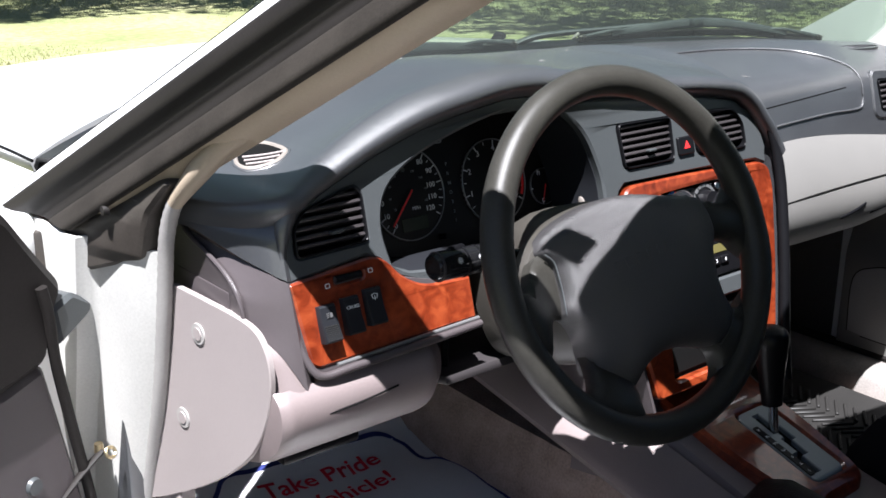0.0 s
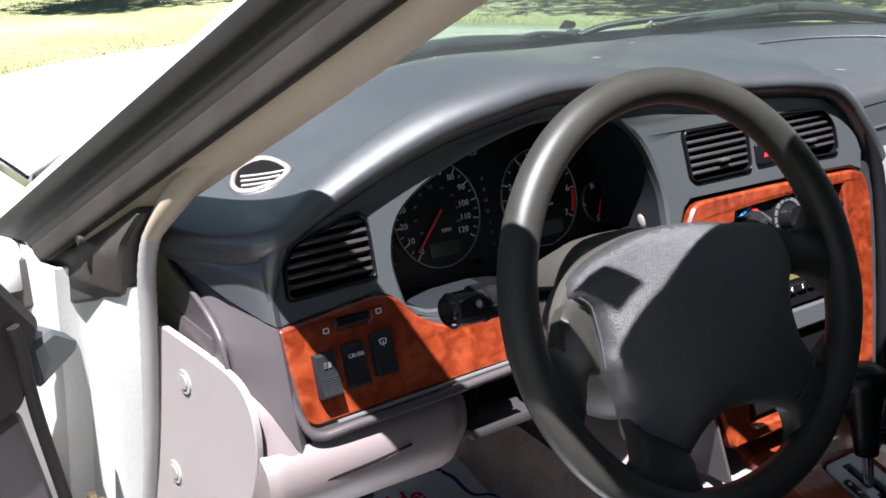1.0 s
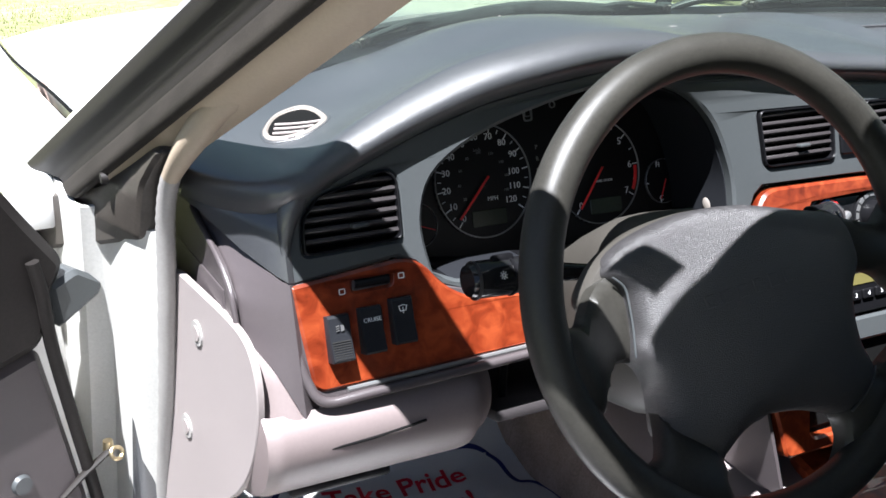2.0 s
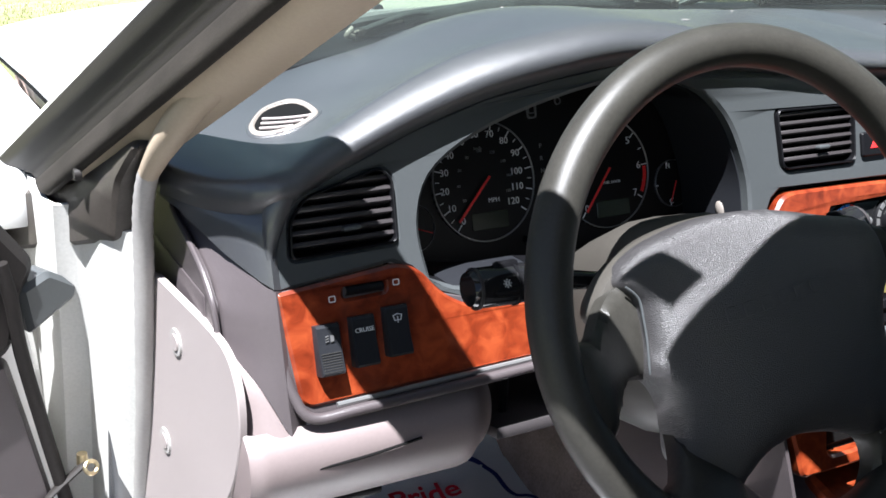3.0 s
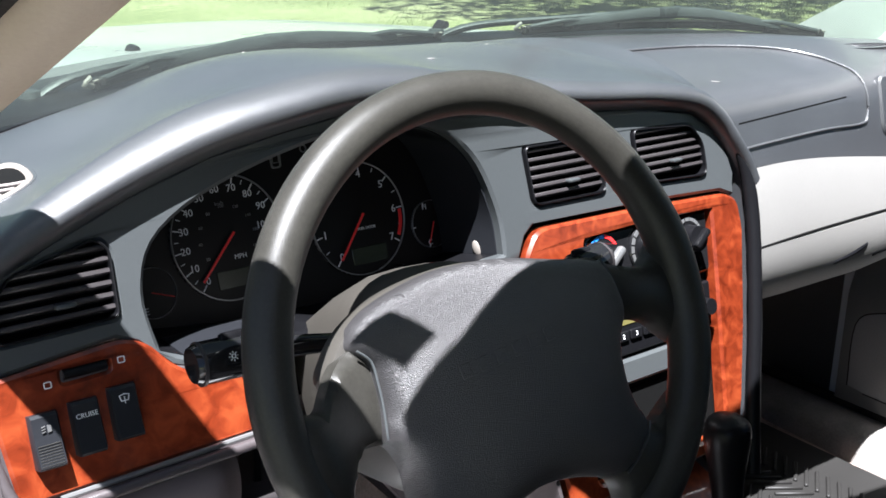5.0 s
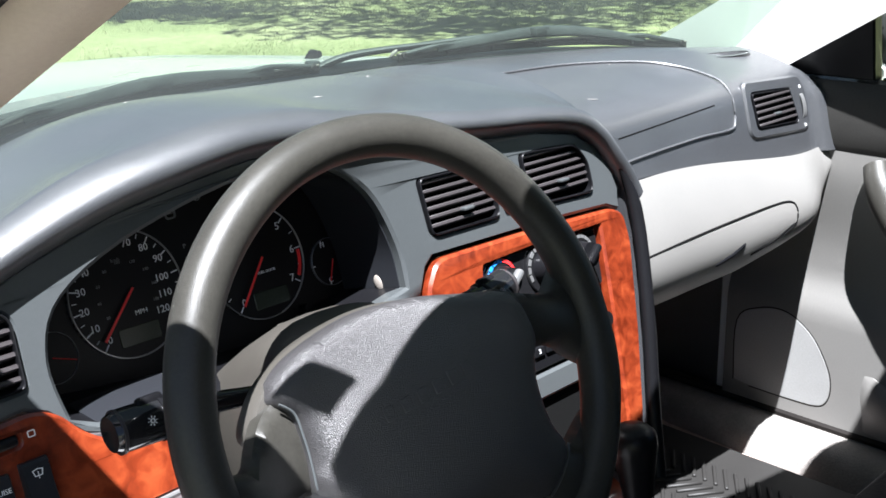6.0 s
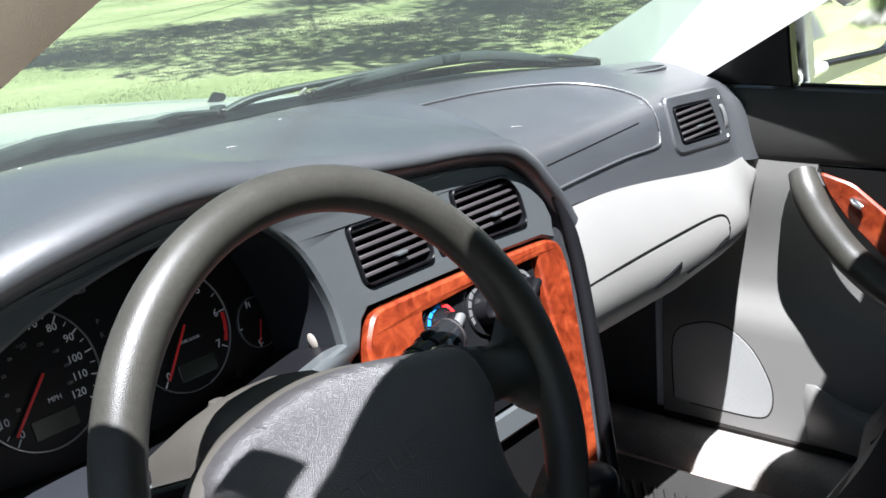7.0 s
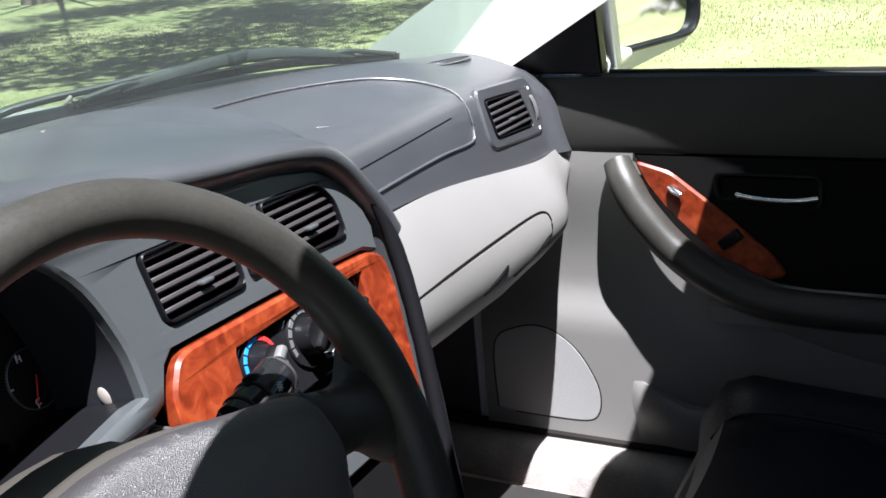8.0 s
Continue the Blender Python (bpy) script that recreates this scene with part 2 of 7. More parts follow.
def loft(bm, rings, closed=True, caps=True, wrap=False):
    rows = [[bm.verts.new(p) for p in r] for r in rings]
    n = len(rows[0])
    pairs = list(zip(rows, rows[1:])) + ([(rows[-1], rows[0])] if wrap else [])
    for a, b in pairs:
        for i in range(n if closed else n - 1):
            j = (i + 1) % n
            try:
                bm.faces.new((a[i], a[j], b[j], b[i]))
            except ValueError:
                pass
    if caps and closed and not wrap:
        for r in (rows[0], rows[-1]):
            bm.faces.new(r)
    return bm


def sheet(bm, rings, thick):
    """An open lofted surface with thickness along its own normals."""
    loft(bm, rings, closed=False, caps=False)
    bmesh.ops.recalc_face_normals(bm, faces=bm.faces)
    bmesh.ops.solidify(bm, geom=list(bm.faces), thickness=thick)
    return bm


def tube(bm, path, radius, seg=12, squash=1.0):
    path = [Vector(p) for p in path]
    rings, up = [], Vector((0.13, 0.21, 0.97))
    for i, p in enumerate(path):
        d = (path[min(i + 1, len(path) - 1)] - path[max(i - 1, 0)]).normalized()
        a = d.cross(up).normalized()
        b = d.cross(a)
        r = radius[i] if isinstance(radius, (list, tuple)) else radius
        rings.append([p + r * (math.cos(2 * math.pi * k / seg) * a + squash * math.sin(2 * math.pi * k / seg) * b) for k in range(seg)])
    return loft(bm, rings)


def rounded(points, radius, seg=5):
    """A closed outline with its corners rounded; radius: one, or one each."""
    out, n = [], len(points)
    for i in range(n):
        p, a, b = (Vector(points[k % n]) for k in (i, i - 1, i + 1))
        r = radius[i] if isinstance(radius, (list, tuple)) else radius
        da, db = (a - p), (b - p)
        r1 = min(r, da.length * 0.48, db.length * 0.48)
        if r1 < 1e-5:
            out.append(tuple(p))
            continue
        s, e = p + da.normalized() * r1, p + db.normalized() * r1
        for k in range(seg + 1):
            f = k / seg
            out.append(tuple((1 - f) ** 2 * s + 2 * f * (1 - f) * p + f * f * e))
    return out


def smooth_line(points, per=8):
    """A Catmull-Rom line through points."""
    ps = [Vector(p) for p in points]
    out = []
    for i in range(len(ps) - 1):
        p0, p1, p2, p3 = ps[max(i - 1, 0)], ps[i], ps[i + 1], ps[min(i + 2, len(ps) - 1)]
        for k in range(per):
            f = k / per
            out.append(0.5 * ((2 * p1) + (p2 - p0) * f + (2 * p0 - 5 * p1 + 4 * p2 - p3) * f * f + (3 * p1 - p0 - 3 * p2 + p3) * f ** 3))
    out.append(ps[-1])
    return out


def closed_line(points, per=4):
    line = smooth_line([(a, b, 0) for a, b in points[-2:] + points + points[:3]], per)[2 * per:-2 * per]
    return [(p.x, p.y) for p in line[:-1]]


def densify(loop, step=0.012):
    out = []
    for a, b in zip(loop, loop[1:] + loop[:1]):
        a, b = Vector(a), Vector(b)
        k = max(1, int((b - a).length / step))
        out += [tuple(a.lerp(b, i / k)) for i in range(k)]
    return out


def plate(bm, outer, front, back, holes=(), bend=None, edge=0.0015, step=0.02):
    """A flat piece with an outline in (u, v), from w = back to w = front, with openings; bend(u, v, w) puts it in the world. Rims are eased."""
    loops = [densify(list(outer), step)] + [densify(list(h), step) for h in holes]
    co = [p for lp in loops for p in lp]
    faces = tessellate_polygon([[Vector((p[0], p[1], 0)) for p in lp] for lp in loops])
    put = bend or (lambda u, v, w: (u, v, w))

    def inset(lp, d):
        n, res = len(lp), []
        area = sum(lp[i][0] * lp[(i + 1) % n][1] - lp[(i + 1) % n][0] * lp[i][1] for i in range(n))
        s = 1 if area > 0 else -1
        for i in range(n):
            t = Vector(lp[(i + 1) % n]) - Vector(lp[i - 1])
            if t.length < 1e-9:
                res.append(lp[i])
                continue
            t.normalize()
            res.append((lp[i][0] - s * t.y * d, lp[i][1] + s * t.x * d))
        return res
    moved = {}
    k = 0
    for j, lp in enumerate(loops):
        for q in inset(lp, edge if j == 0 else -edge):
            moved[k] = q
            k += 1
    top = [bm.verts.new(put(moved[i][0], moved[i][1], front)) for i in range(len(co))]
    for f in faces:
        bm.faces.new([top[i] for i in f])
    k = 0
    for lp in loops:
        n = len(lp)
        mid = [bm.verts.new(put(p[0], p[1], front - (edge if front > back else -edge))) for p in lp]
        low = [bm.verts.new(put(p[0], p[1], back)) for p in lp]
        for i in range(n):
            j = (i + 1) % n
            bm.faces.new((top[k + i], top[k + j], mid[j], mid[i]))
            bm.faces.new((mid[i], mid[j], low[j], low[i]))
        k += n
    return bm


def cushion(bm, outline, rise, base, back, put, step=0.004, power=0.45):
    """A padded piece over an outline in (u, v): it swells like a filled cushion from w = base by rise, with sides down to w = back. Gives the height at (u, v)."""
    area = sum(a[0] * b[1] - b[0] * a[1] for a, b in zip(outline, outline[1:] + outline[:1]))
    loop = [Vector(p) for p in densify(outline if area > 0 else outline[::-1], step)]
    xs, ys = [p.x for p in loop], [p.y for p in loop]
    g = step / 2
    nx, ny = int((max(xs) - min(xs)) / g) + 5, int((max(ys) - min(ys)) / g) + 5
    gx, gy = min(xs) - 2 * g + g * np.arange(nx), min(ys) - 2 * g + g * np.arange(ny)
    px, py = np.meshgrid(gx, gy)
    inside = np.zeros(px.shape, bool)
    for a, b in zip(loop, loop[1:] + loop[:1]):
        cross = (a.y > py) != (b.y > py)
        with np.errstate(divide="ignore", invalid="ignore"):
            inside ^= cross & (px < (b.x - a.x) * (py - a.y) / (b.y - a.y) + a.x)
    phi = np.zeros(px.shape)
    for _ in range(1500):
        phi[1:-1, 1:-1] = np.where(inside[1:-1, 1:-1], (phi[:-2, 1:-1] + phi[2:, 1:-1] + phi[1:-1, :-2] + phi[1:-1, 2:] + 1) / 4, 0)
    phi = (phi / phi.max()) ** power

    def height(u, v):
        fx, fy = (u - gx[0]) / g, (v - gy[0]) / g
        i, j = int(min(max(fx, 0), nx - 2)), int(min(max(fy, 0), ny - 2))
        fx, fy = min(max(fx - i, 0), 1), min(max(fy - j, 0), 1)
        q = (phi[j, i] * (1 - fx) + phi[j, i + 1] * fx) * (1 - fy) + (phi[j + 1, i] * (1 - fx) + phi[j + 1, i + 1] * fx) * fy
        return base + rise * float(q)
    n = len(loop)
    inner = []
    for j in range(0, ny, 2):
        for i in range(0, nx, 2):
            p = Vector((gx[i], gy[j]))
            if inside[j, i] and min((p - q).length_squared for q in loop) > (0.55 * step) ** 2:
                inner.append(p)
    vs, _, fs, *_ = delaunay_2d_cdt(loop + inner, [(i, (i + 1) % n) for i in range(n)], [list(range(n))], 1, 1e-6)
    rim = [min((p - q).length_squared for q in loop) < 1e-10 for p in vs]
    made = [bm.verts.new(put(p.x, p.y, base if r else height(p.x, p.y))) for p, r in zip(vs, rim)]
    for f in fs:
        bm.faces.new([made[i] for i in f])
    low = {}
    for k, (p, r) in enumerate(zip(vs, rim)):
        if r:
            low[made[k]] = bm.verts.new(put(p.x, p.y, back))
    bm.edges.ensure_lookup_table()
    for e in [e for e in bm.edges if len(e.link_faces) == 1]:
        a, b = e.verts
        bm.faces.new((b, a, low[a], low[b]))
    return height


def disc(u, v, r, n=40, r2=None):
    return [(u + r * math.cos(2 * math.pi * k / n), v + (r2 or r) * math.sin(2 * math.pi * k / n)) for k in range(n)]


def lettering(name, text, size, m, mat, parent, align="CENTER", depth=0.0003):
    """Writing as a thin mesh, from the built-in font."""
    cu = bpy.data.curves.new(name, "FONT")
    cu.body, cu.size, cu.align_x, cu.align_y, cu.extrude = text, size, align, "CENTER", depth
    cu.resolution_u = 2
    tmp = bpy.data.objects.new(name, cu)
    me = bpy.data.meshes.new_from_object(tmp)
    bpy.data.objects.remove(tmp)
    bpy.data.curves.remove(cu)
    me.materials.clear()
    me.materials.append(mat)
    ob = new(name, me)
    hang(ob, parent)
    ob.matrix_basis = m
    return ob


def ease(f):
    f = min(1, max(0, f))
    return f * f * (3 - 2 * f)


def lerp_table(x, table):
    for (a, va), (b, vb) in zip(table, table[1:]):
        if x <= b:
            f = min(1, max(0, (x - a) / (b - a)))
            return va + (vb - va) * f
    return table[-1][1]


# the face of the dashboard: u across the car, v = height, w = towards the seats
LEANF = 0.27


def face(u, v, w):
    y = -0.03 + 0.03 * ease((u + 0.45) / 0.3) + LEANF * (v - 0.92)
    return (u, y - 0.9655 * w, v + 0.2607 * w)


def face_frame(u, v, w=0.0):
    """The pose of a small thing on that face: x across, y up along it, z out of it."""
    o = Vector(face(u, v, w))
    return Matrix.Translation(o) @ Matrix(((1, 0, 0, 0), (0, 0.2607, -0.9655, 0), (0, 0.9655, 0.2607, 0), (0, 0, 0, 1)))


# ---------------------------------------------------------------- outdoors
def grid_sheet(xs, ys, height):
    bm = bmesh.new()
    vs = [[bm.verts.new((x, y, height(x, y))) for x in xs] for y in ys]
    for j in range(len(ys) - 1):
        for i in range(len(xs) - 1):
            bm.faces.new((vs[j][i], vs[j][i + 1], vs[j + 1][i + 1], vs[j + 1][i]))
    return bm


def spread(n, near, far):
    return [math.copysign(abs(f) ** 2.2, f) * far if abs(f) > 0.0 else 0.0 for f in (2 * k / n - 1 for k in range(n + 1))]


def build_ground():
    xs = spread(60, 0.2, 400)
    bm = grid_sheet(xs, xs, lambda x, y: 0.05 * noise.noise((x * 0.2, y * 0.2, 0)) * min(1, (abs(x) + abs(y)) / 6) if abs(x) + abs(y) < 80 else 0.0)
    tagged(thing("ground", bm, LAWN, "sunlit lawn of patchy green and straw-yellow grass", "lawn"), kind="structure")


def build_grass():
    """Short uneven blades over the stretch of lawn in front and to the right of the car."""
    rng = np.random.default_rng(5)
    n = 150000
    r = 3.0 + 13.5 * rng.random(n) ** 0.75
    az = np.radians(rng.uniform(2, 104, n))
    x, y = -0.9 + r * np.sin(az), -0.7 + r * np.cos(az)
    keep = ~((np.abs(x) < 1.0) & (y < 2.2))
    x, y = x[keep], y[keep]
    n = len(x)
    h = rng.uniform(0.008, 0.026, n) * (0.7 + 0.6 * np.sin(x * 1.7 + 2 * np.sin(y * 1.3)) ** 2)
    a = rng.uniform(0, 2 * np.pi, n)
    w = rng.uniform(0.0025, 0.0055, n)
    tilt = rng.uniform(0.0, 0.6, n)
    b = rng.uniform(0, 2 * np.pi, n)
    z0 = np.array([0.05 * noise.noise((float(p) * 0.2, float(q) * 0.2, 0)) * min(1, (abs(p) + abs(q)) / 6) for p, q in zip(x, y)])
    ca, sa = np.cos(a) * w, np.sin(a) * w
    v = np.empty((n, 3, 3))
    v[:, 0] = np.stack([x - ca, y - sa, z0 - 0.004], 1)
    v[:, 1] = np.stack([x + ca, y + sa, z0 - 0.004], 1)
    v[:, 2] = np.stack([x + np.cos(b) * tilt * h, y + np.sin(b) * tilt * h, z0 + h], 1)
    me = bpy.data.meshes.new("grass")
    me.from_pydata(v.reshape(-1, 3).tolist(), [], [(3 * i, 3 * i + 1, 3 * i + 2) for i in range(n)])
    me.materials.append(BLADE)
    tagged(new("grass", me), "short sun-bleached grass blades of the lawn", "grass", kind="stuff")


def leaf_cloud(centres, radii, count, size, seed):
    rng = np.random.default_rng(seed)
    k = rng.integers(0, len(centres), count)
    d = rng.normal(size=(count, 3))
    d /= np.linalg.norm(d, axis=1)[:, None]
    p = np.array(centres)[k] + d * (np.array(radii)[k] * rng.random(count) ** 0.4)[:, None]
    a, b = rng.normal(size=(count, 3)), rng.normal(size=(count, 3))
    a /= np.linalg.norm(a, axis=1)[:, None]
    b -= (a * b).sum(1)[:, None] * a
    b /= np.linalg.norm(b, axis=1)[:, None]
    s = size * rng.uniform(0.6, 1.3, count)[:, None]
    v = np.stack([p - a * s, p + b * s * 0.55, p + a * s, p - b * s * 0.55], 1).reshape(-1, 3)
    return v.tolist(), [(4 * i, 4 * i + 1, 4 * i + 2, 4 * i + 3) for i in range(count)]


def build_tree(at, crown, height, label, seed, leaves=7000, size=0.16):
    """A tapered trunk, limbs that reach to the clumps of the crown, and leaves in uneven clumps."""
    rng = random.Random(seed)
    tree = root("tree", at, label, "tree")
    bm = bmesh.new()
    base = Vector(at)
    fork = base + Vector((0.15, -0.1, height * 0.45))
    tube(bm, [base - Vector((0, 0, 0.1)), base + Vector((0.03, 0, 0.5)), base.lerp(fork, 0.6), fork], [0.42, 0.32, 0.25, 0.2], 12)
    centres, radii = [], []
    for cx, cy, cz, r in crown:
        c = Vector((cx, cy, cz))
        tube(bm, [fork - Vector((0, 0, 0.3)), fork.lerp(c, 0.5) + Vector((0, 0, 0.4)), c], [0.08, 0.03, 0.012], 8)
        for _ in range(7):
            centres.append((cx + rng.uniform(-r, r) * 0.8, cy + rng.uniform(-r, r) * 0.8, cz + rng.uniform(-r, r) * 0.45))
            radii.append(r * rng.uniform(0.4, 0.7))
    part("trunk", bm, BARK, tree, "rough grey-brown trunk and limbs")
    v, f = leaf_cloud(centres, radii, leaves, size, seed)
    me = bpy.data.meshes.new("crown")
    me.from_pydata(v, [], f)
    me.materials.append(LEAF)
    hang(tagged(new("crown", me), "loose crown of small green leaves"), tree)
    return tree


def build_shrub(at, size, seed):
    shrub = root("shrub", at, "rounded leafy green shrub on the lawn", "shrub", "shrubs by the drive")
    bm = bmesh.new()
    x, y, z = at
    for k in range(6):
        a = k * 1.05
        tube(bm, [(x, y, z - 0.05), (x + 0.3 * size * math.cos(a), y + 0.3 * size * math.sin(a), z + size * 0.9)], [0.025, 0.008], 6)
    part("stems", bm, BARK, shrub)
    rng = random.Random(seed)
    cs = [(x + rng.uniform(-0.5, 0.5) * size, y + rng.uniform(-0.5, 0.5) * size, z + size * rng.uniform(0.25, 1.0)) for _ in range(14)]
    v, f = leaf_cloud(cs, [0.33 * size] * 14, 3200, 0.045, seed)
    me = bpy.data.meshes.new("foliage")
    me.from_pydata(v, [], f)
    me.materials.append(LEAF)
    hang(new("foliage", me), shrub)


def build_rock(at, size, seed):
    bm = bmesh.new()
    bmesh.ops.create_icosphere(bm, subdivisions=3, radius=1.0)
    for v in bm.verts:
        d = 1 + 0.45 * noise.noise(v.co * 1.1 + Vector((seed * 3.1, seed, 0))) + 0.12 * noise.noise(v.co * 4 + Vector((seed, 0, 0)))
        v.co = Vector(at) + Vector((v.co.x * size * 1.25, v.co.y * size, v.co.z * size * 0.7)) * d
    tagged(thing("rock", bm, STONE, "pale weathered boulder in a rockery", "rock", "rocks by the drive"))


build_ground()
build_grass()
build_tree((15.5, 17.0, 0), [(5.0, 6.0, 9.0, 2.3), (7.5, 4.0, 9.6, 2.2), (8.3, 8.0, 9.5, 2.6), (4.2, 9.3, 9.6, 2.4), (11.0, 6.5, 10.0, 2.4), (11, 11, 10.5, 3.0), (14, 15, 11, 3.2), (16, 12, 10, 2.8), (1.4, 10.5, 9.2, 1.8)], 9.0, "tall spreading shade tree on the lawn", 3, 42000, 0.10)
bm = bmesh.new()
rbox(bm, (3.0, 30, 0.06), pose(3.9, -23.5, 0.005, 0, 0, 8), 0.02)
tagged(thing("driveway", bm, ASPHALT, "strip of worn grey asphalt drive across the lawn", "driveway"), kind="structure")
bm = bmesh.new()
rbox(bm, (4.6, 11.0, 0.06), pose(-2.9, -3.2, 0.006), 0.02)
tagged(thing("parking_strip", bm, ASPHALT, "worn grey asphalt that the car stands beside", "driveway"), kind="structure")
for k, (x, y, s) in enumerate([(5.0, -8.6, 0.26), (5.5, -8.9, 0.20), (4.7, -9.2, 0.24), (5.3, -9.5, 0.34), (5.9, -8.6, 0.22)]):
    build_rock((x, y, s * 0.4), s, k + 1)
for k, (x, y, s) in enumerate([(6.3, -9.6, 1.1), (7.0, -9.0, 1.25), (6.9, -10.4, 1.3)]):
    build_shrub((x, y, 0), s, 20 + k)
build_tree((7.6, -12.0, 0), [(7.6, -12, 4.6, 1.6), (6.4, -11.4, 4.0, 1.3), (8.9, -12.6, 4.4, 1.3)], 4.5, "leafy garden tree behind the rockery", 9, 5000, 0.12)


def build_garage(at):
    g = root("garage", at, "pale rendered garage with a white door beyond the drive", "garage")
    x, y, z = at
    bm = bmesh.new()
    rbox(bm, (7.0, 5.0, 2.7), pose(x, y - 2.5, 1.35), 0.02)
    part("wall", bm, STONE, g, "pale rendered wall")
    bm = bmesh.new()
    loft(bm, [[(x + sx * 3.8, y + 0.35, 2.68), (x + sx * 3.8, y - 5.35, 2.68), (x + sx * 3.8, y - 2.5, 4.4)] for sx in (-1, 1)])
    part("roof", bm, ASPHALT, g, "dark shingled roof")
    bm = bmesh.new()
    rbox(bm, (2.6, 0.08, 2.1), pose(x - 1.2, y + 0.02, 1.05), 0.01)
    door = part("door", bm, PAINT, g, "white garage door")
    for k in range(3):
        bm = bmesh.new()
        rbox(bm, (2.5, 0.012, 0.02), pose(x - 1.2, y + 0.062, 0.53 + 0.52 * k), 0)
        part("joint", bm, SILVER, door)


build_garage((6.5, -28.0, 0))


# ---------------------------------------------------------------- body of the car
def pillar_at(z, side=-1):
    """The inner rear edge of the windscreen pillar at that height."""
    return Vector((side * (0.674 - 0.436 * (z - 1.05)), -0.009 - 1.764 * (z - 1.05), z))


def swept_pillar(offsets, z0, z1, side, steps=12, spread_foot=0.0):
    bm = bmesh.new()
    rings = []
    for k in range(steps + 1):
        z = z0 + (z1 - z0) * k / steps
        o = pillar_at(z, side)
        stretch = 1 + (spread_foot * max(0.0, (1.25 - z) / 0.25) if spread_foot else 0.0)
        rings.append([o + Vector((-side * dx, dy * (stretch if dy > 0.05 else 1.0), 0)) for dx, dy in offsets])
    return loft(bm, rings)


def glass_base(x):
    return 0.47 - 0.50 * x * x


def glass_foot(x):
    """The height at which the dashboard and the cowl meet the windscreen."""
    return 0.992 + 0.030 * ease((x + 0.72) / 0.45) + 0.004 * ease(x / 0.3) - 0.014 * ease((x - 0.52) / 0.22)


def bonnet_rear(x):
    return 0.76 - 0.30 * (x / 0.735) ** 2


def header_y(x):
    return -0.25 - 0.28 * x * x + 0.7 * max(0.0, abs(x) - 0.557)


def build_pillars():
    for side, where in ((-1, "driver's"), (1, "passenger's")):
        p = root("windscreen_pillar", pillar_at(1.0, side), "white car windscreen pillar with tan inner trim and dark rubber seals", "car pillar", "windscreen pillars")
        shape = [(0, 0), (-0.016, 0.002), (-0.034, 0.014), (-0.045, 0.034), (-0.050, 0.10), (-0.058, 0.185), (-0.050, 0.19), (-0.026, 0.10), (-0.010, 0.04), (-0.001, 0.012)]
        if side > 0:
            shape = [(-0.022, 0.004), (-0.034, 0.006), (-0.048, 0.018), (-0.062, 0.040), (-0.078, 0.10), (-0.096, 0.20), (-0.106, 0.272), (-0.086, 0.274), (-0.067, 0.19), (-0.050, 0.12), (-0.036, 0.06), (-0.024, 0.014)]
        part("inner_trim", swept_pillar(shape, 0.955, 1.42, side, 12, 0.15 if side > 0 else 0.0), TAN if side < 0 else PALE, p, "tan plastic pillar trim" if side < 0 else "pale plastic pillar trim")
        out = 0.034 if side > 0 else 0.0
        part("door_seal", swept_pillar([(dx - out, dy) for dx, dy in closed_line([(-0.042, 0.030), (-0.049, 0.024), (-0.055, 0.036), (-0.055, 0.056), (-0.053, 0.078), (-0.046, 0.080), (-0.04, 0.05)], 3)], 0.93, 1.42, side), FOAM, p, "soft dark rubber door seal")
        part("seal_channel", swept_pillar([(dx - out, dy) for dx, dy in closed_line([(-0.047, 0.070), (-0.0515, 0.082), (-0.0525, 0.098), (-0.056, 0.108), (-0.061, 0.122), (-0.0705, 0.140), (-0.0735, 0.160), (-0.0725, 0.176), (-0.060, 0.172), (-0.045, 0.13), (-0.03, 0.10), (-0.035, 0.06)], 3)], 0.93, 1.42, side), SEAL, p, "black rubber channel")
        fwd = 0.075 if side > 0 else 0.0
        part("outer_skin", swept_pillar([(dx - 1.3 * out, dy + fwd) for dx, dy in ((-0.054, 0.124), (-0.066, 0.14), (-0.070, 0.18), (-0.066, 0.205), (-0.056, 0.212), (-0.050, 0.194), (-0.052, 0.13))], 0.90, 1.43, side), PAINT, p, "glossy white painted steel")
        part("drip_moulding", swept_pillar([(dx - 1.3 * out, dy + fwd) for dx, dy in ((-0.056, 0.204), (-0.060, 0.216), (-0.046, 0.220), (-0.040, 0.206), (-0.046, 0.196))], 0.94, 1.42, side), BLACK, p, "black glass moulding")


def build_windscreen():
    bm = bmesh.new()
    rings = []
    for k in range(13):
        f = k / 12
        row = []
        for i in range(25):
            s = 2 * i / 24 - 1
            x0, x1 = (0.702 if s < 0 else 0.780) * s, (0.560 if s < 0 else 0.632) * s
            a = Vector((x0, glass_base(x0) + 0.012, 1.0))
            b = Vector((x1, header_y(x1), 1.405))
            p = a.lerp(b, f)
            p.z += 0.03 * math.sin(math.pi * f)
            row.append(p)
        rings.append(row)
    sheet(bm, rings, 0.004)
    w = thing("windscreen", bm, SCREEN, "clear curved laminated glass windscreen", "windscreen", kind="structure")
    w.visible_shadow = False


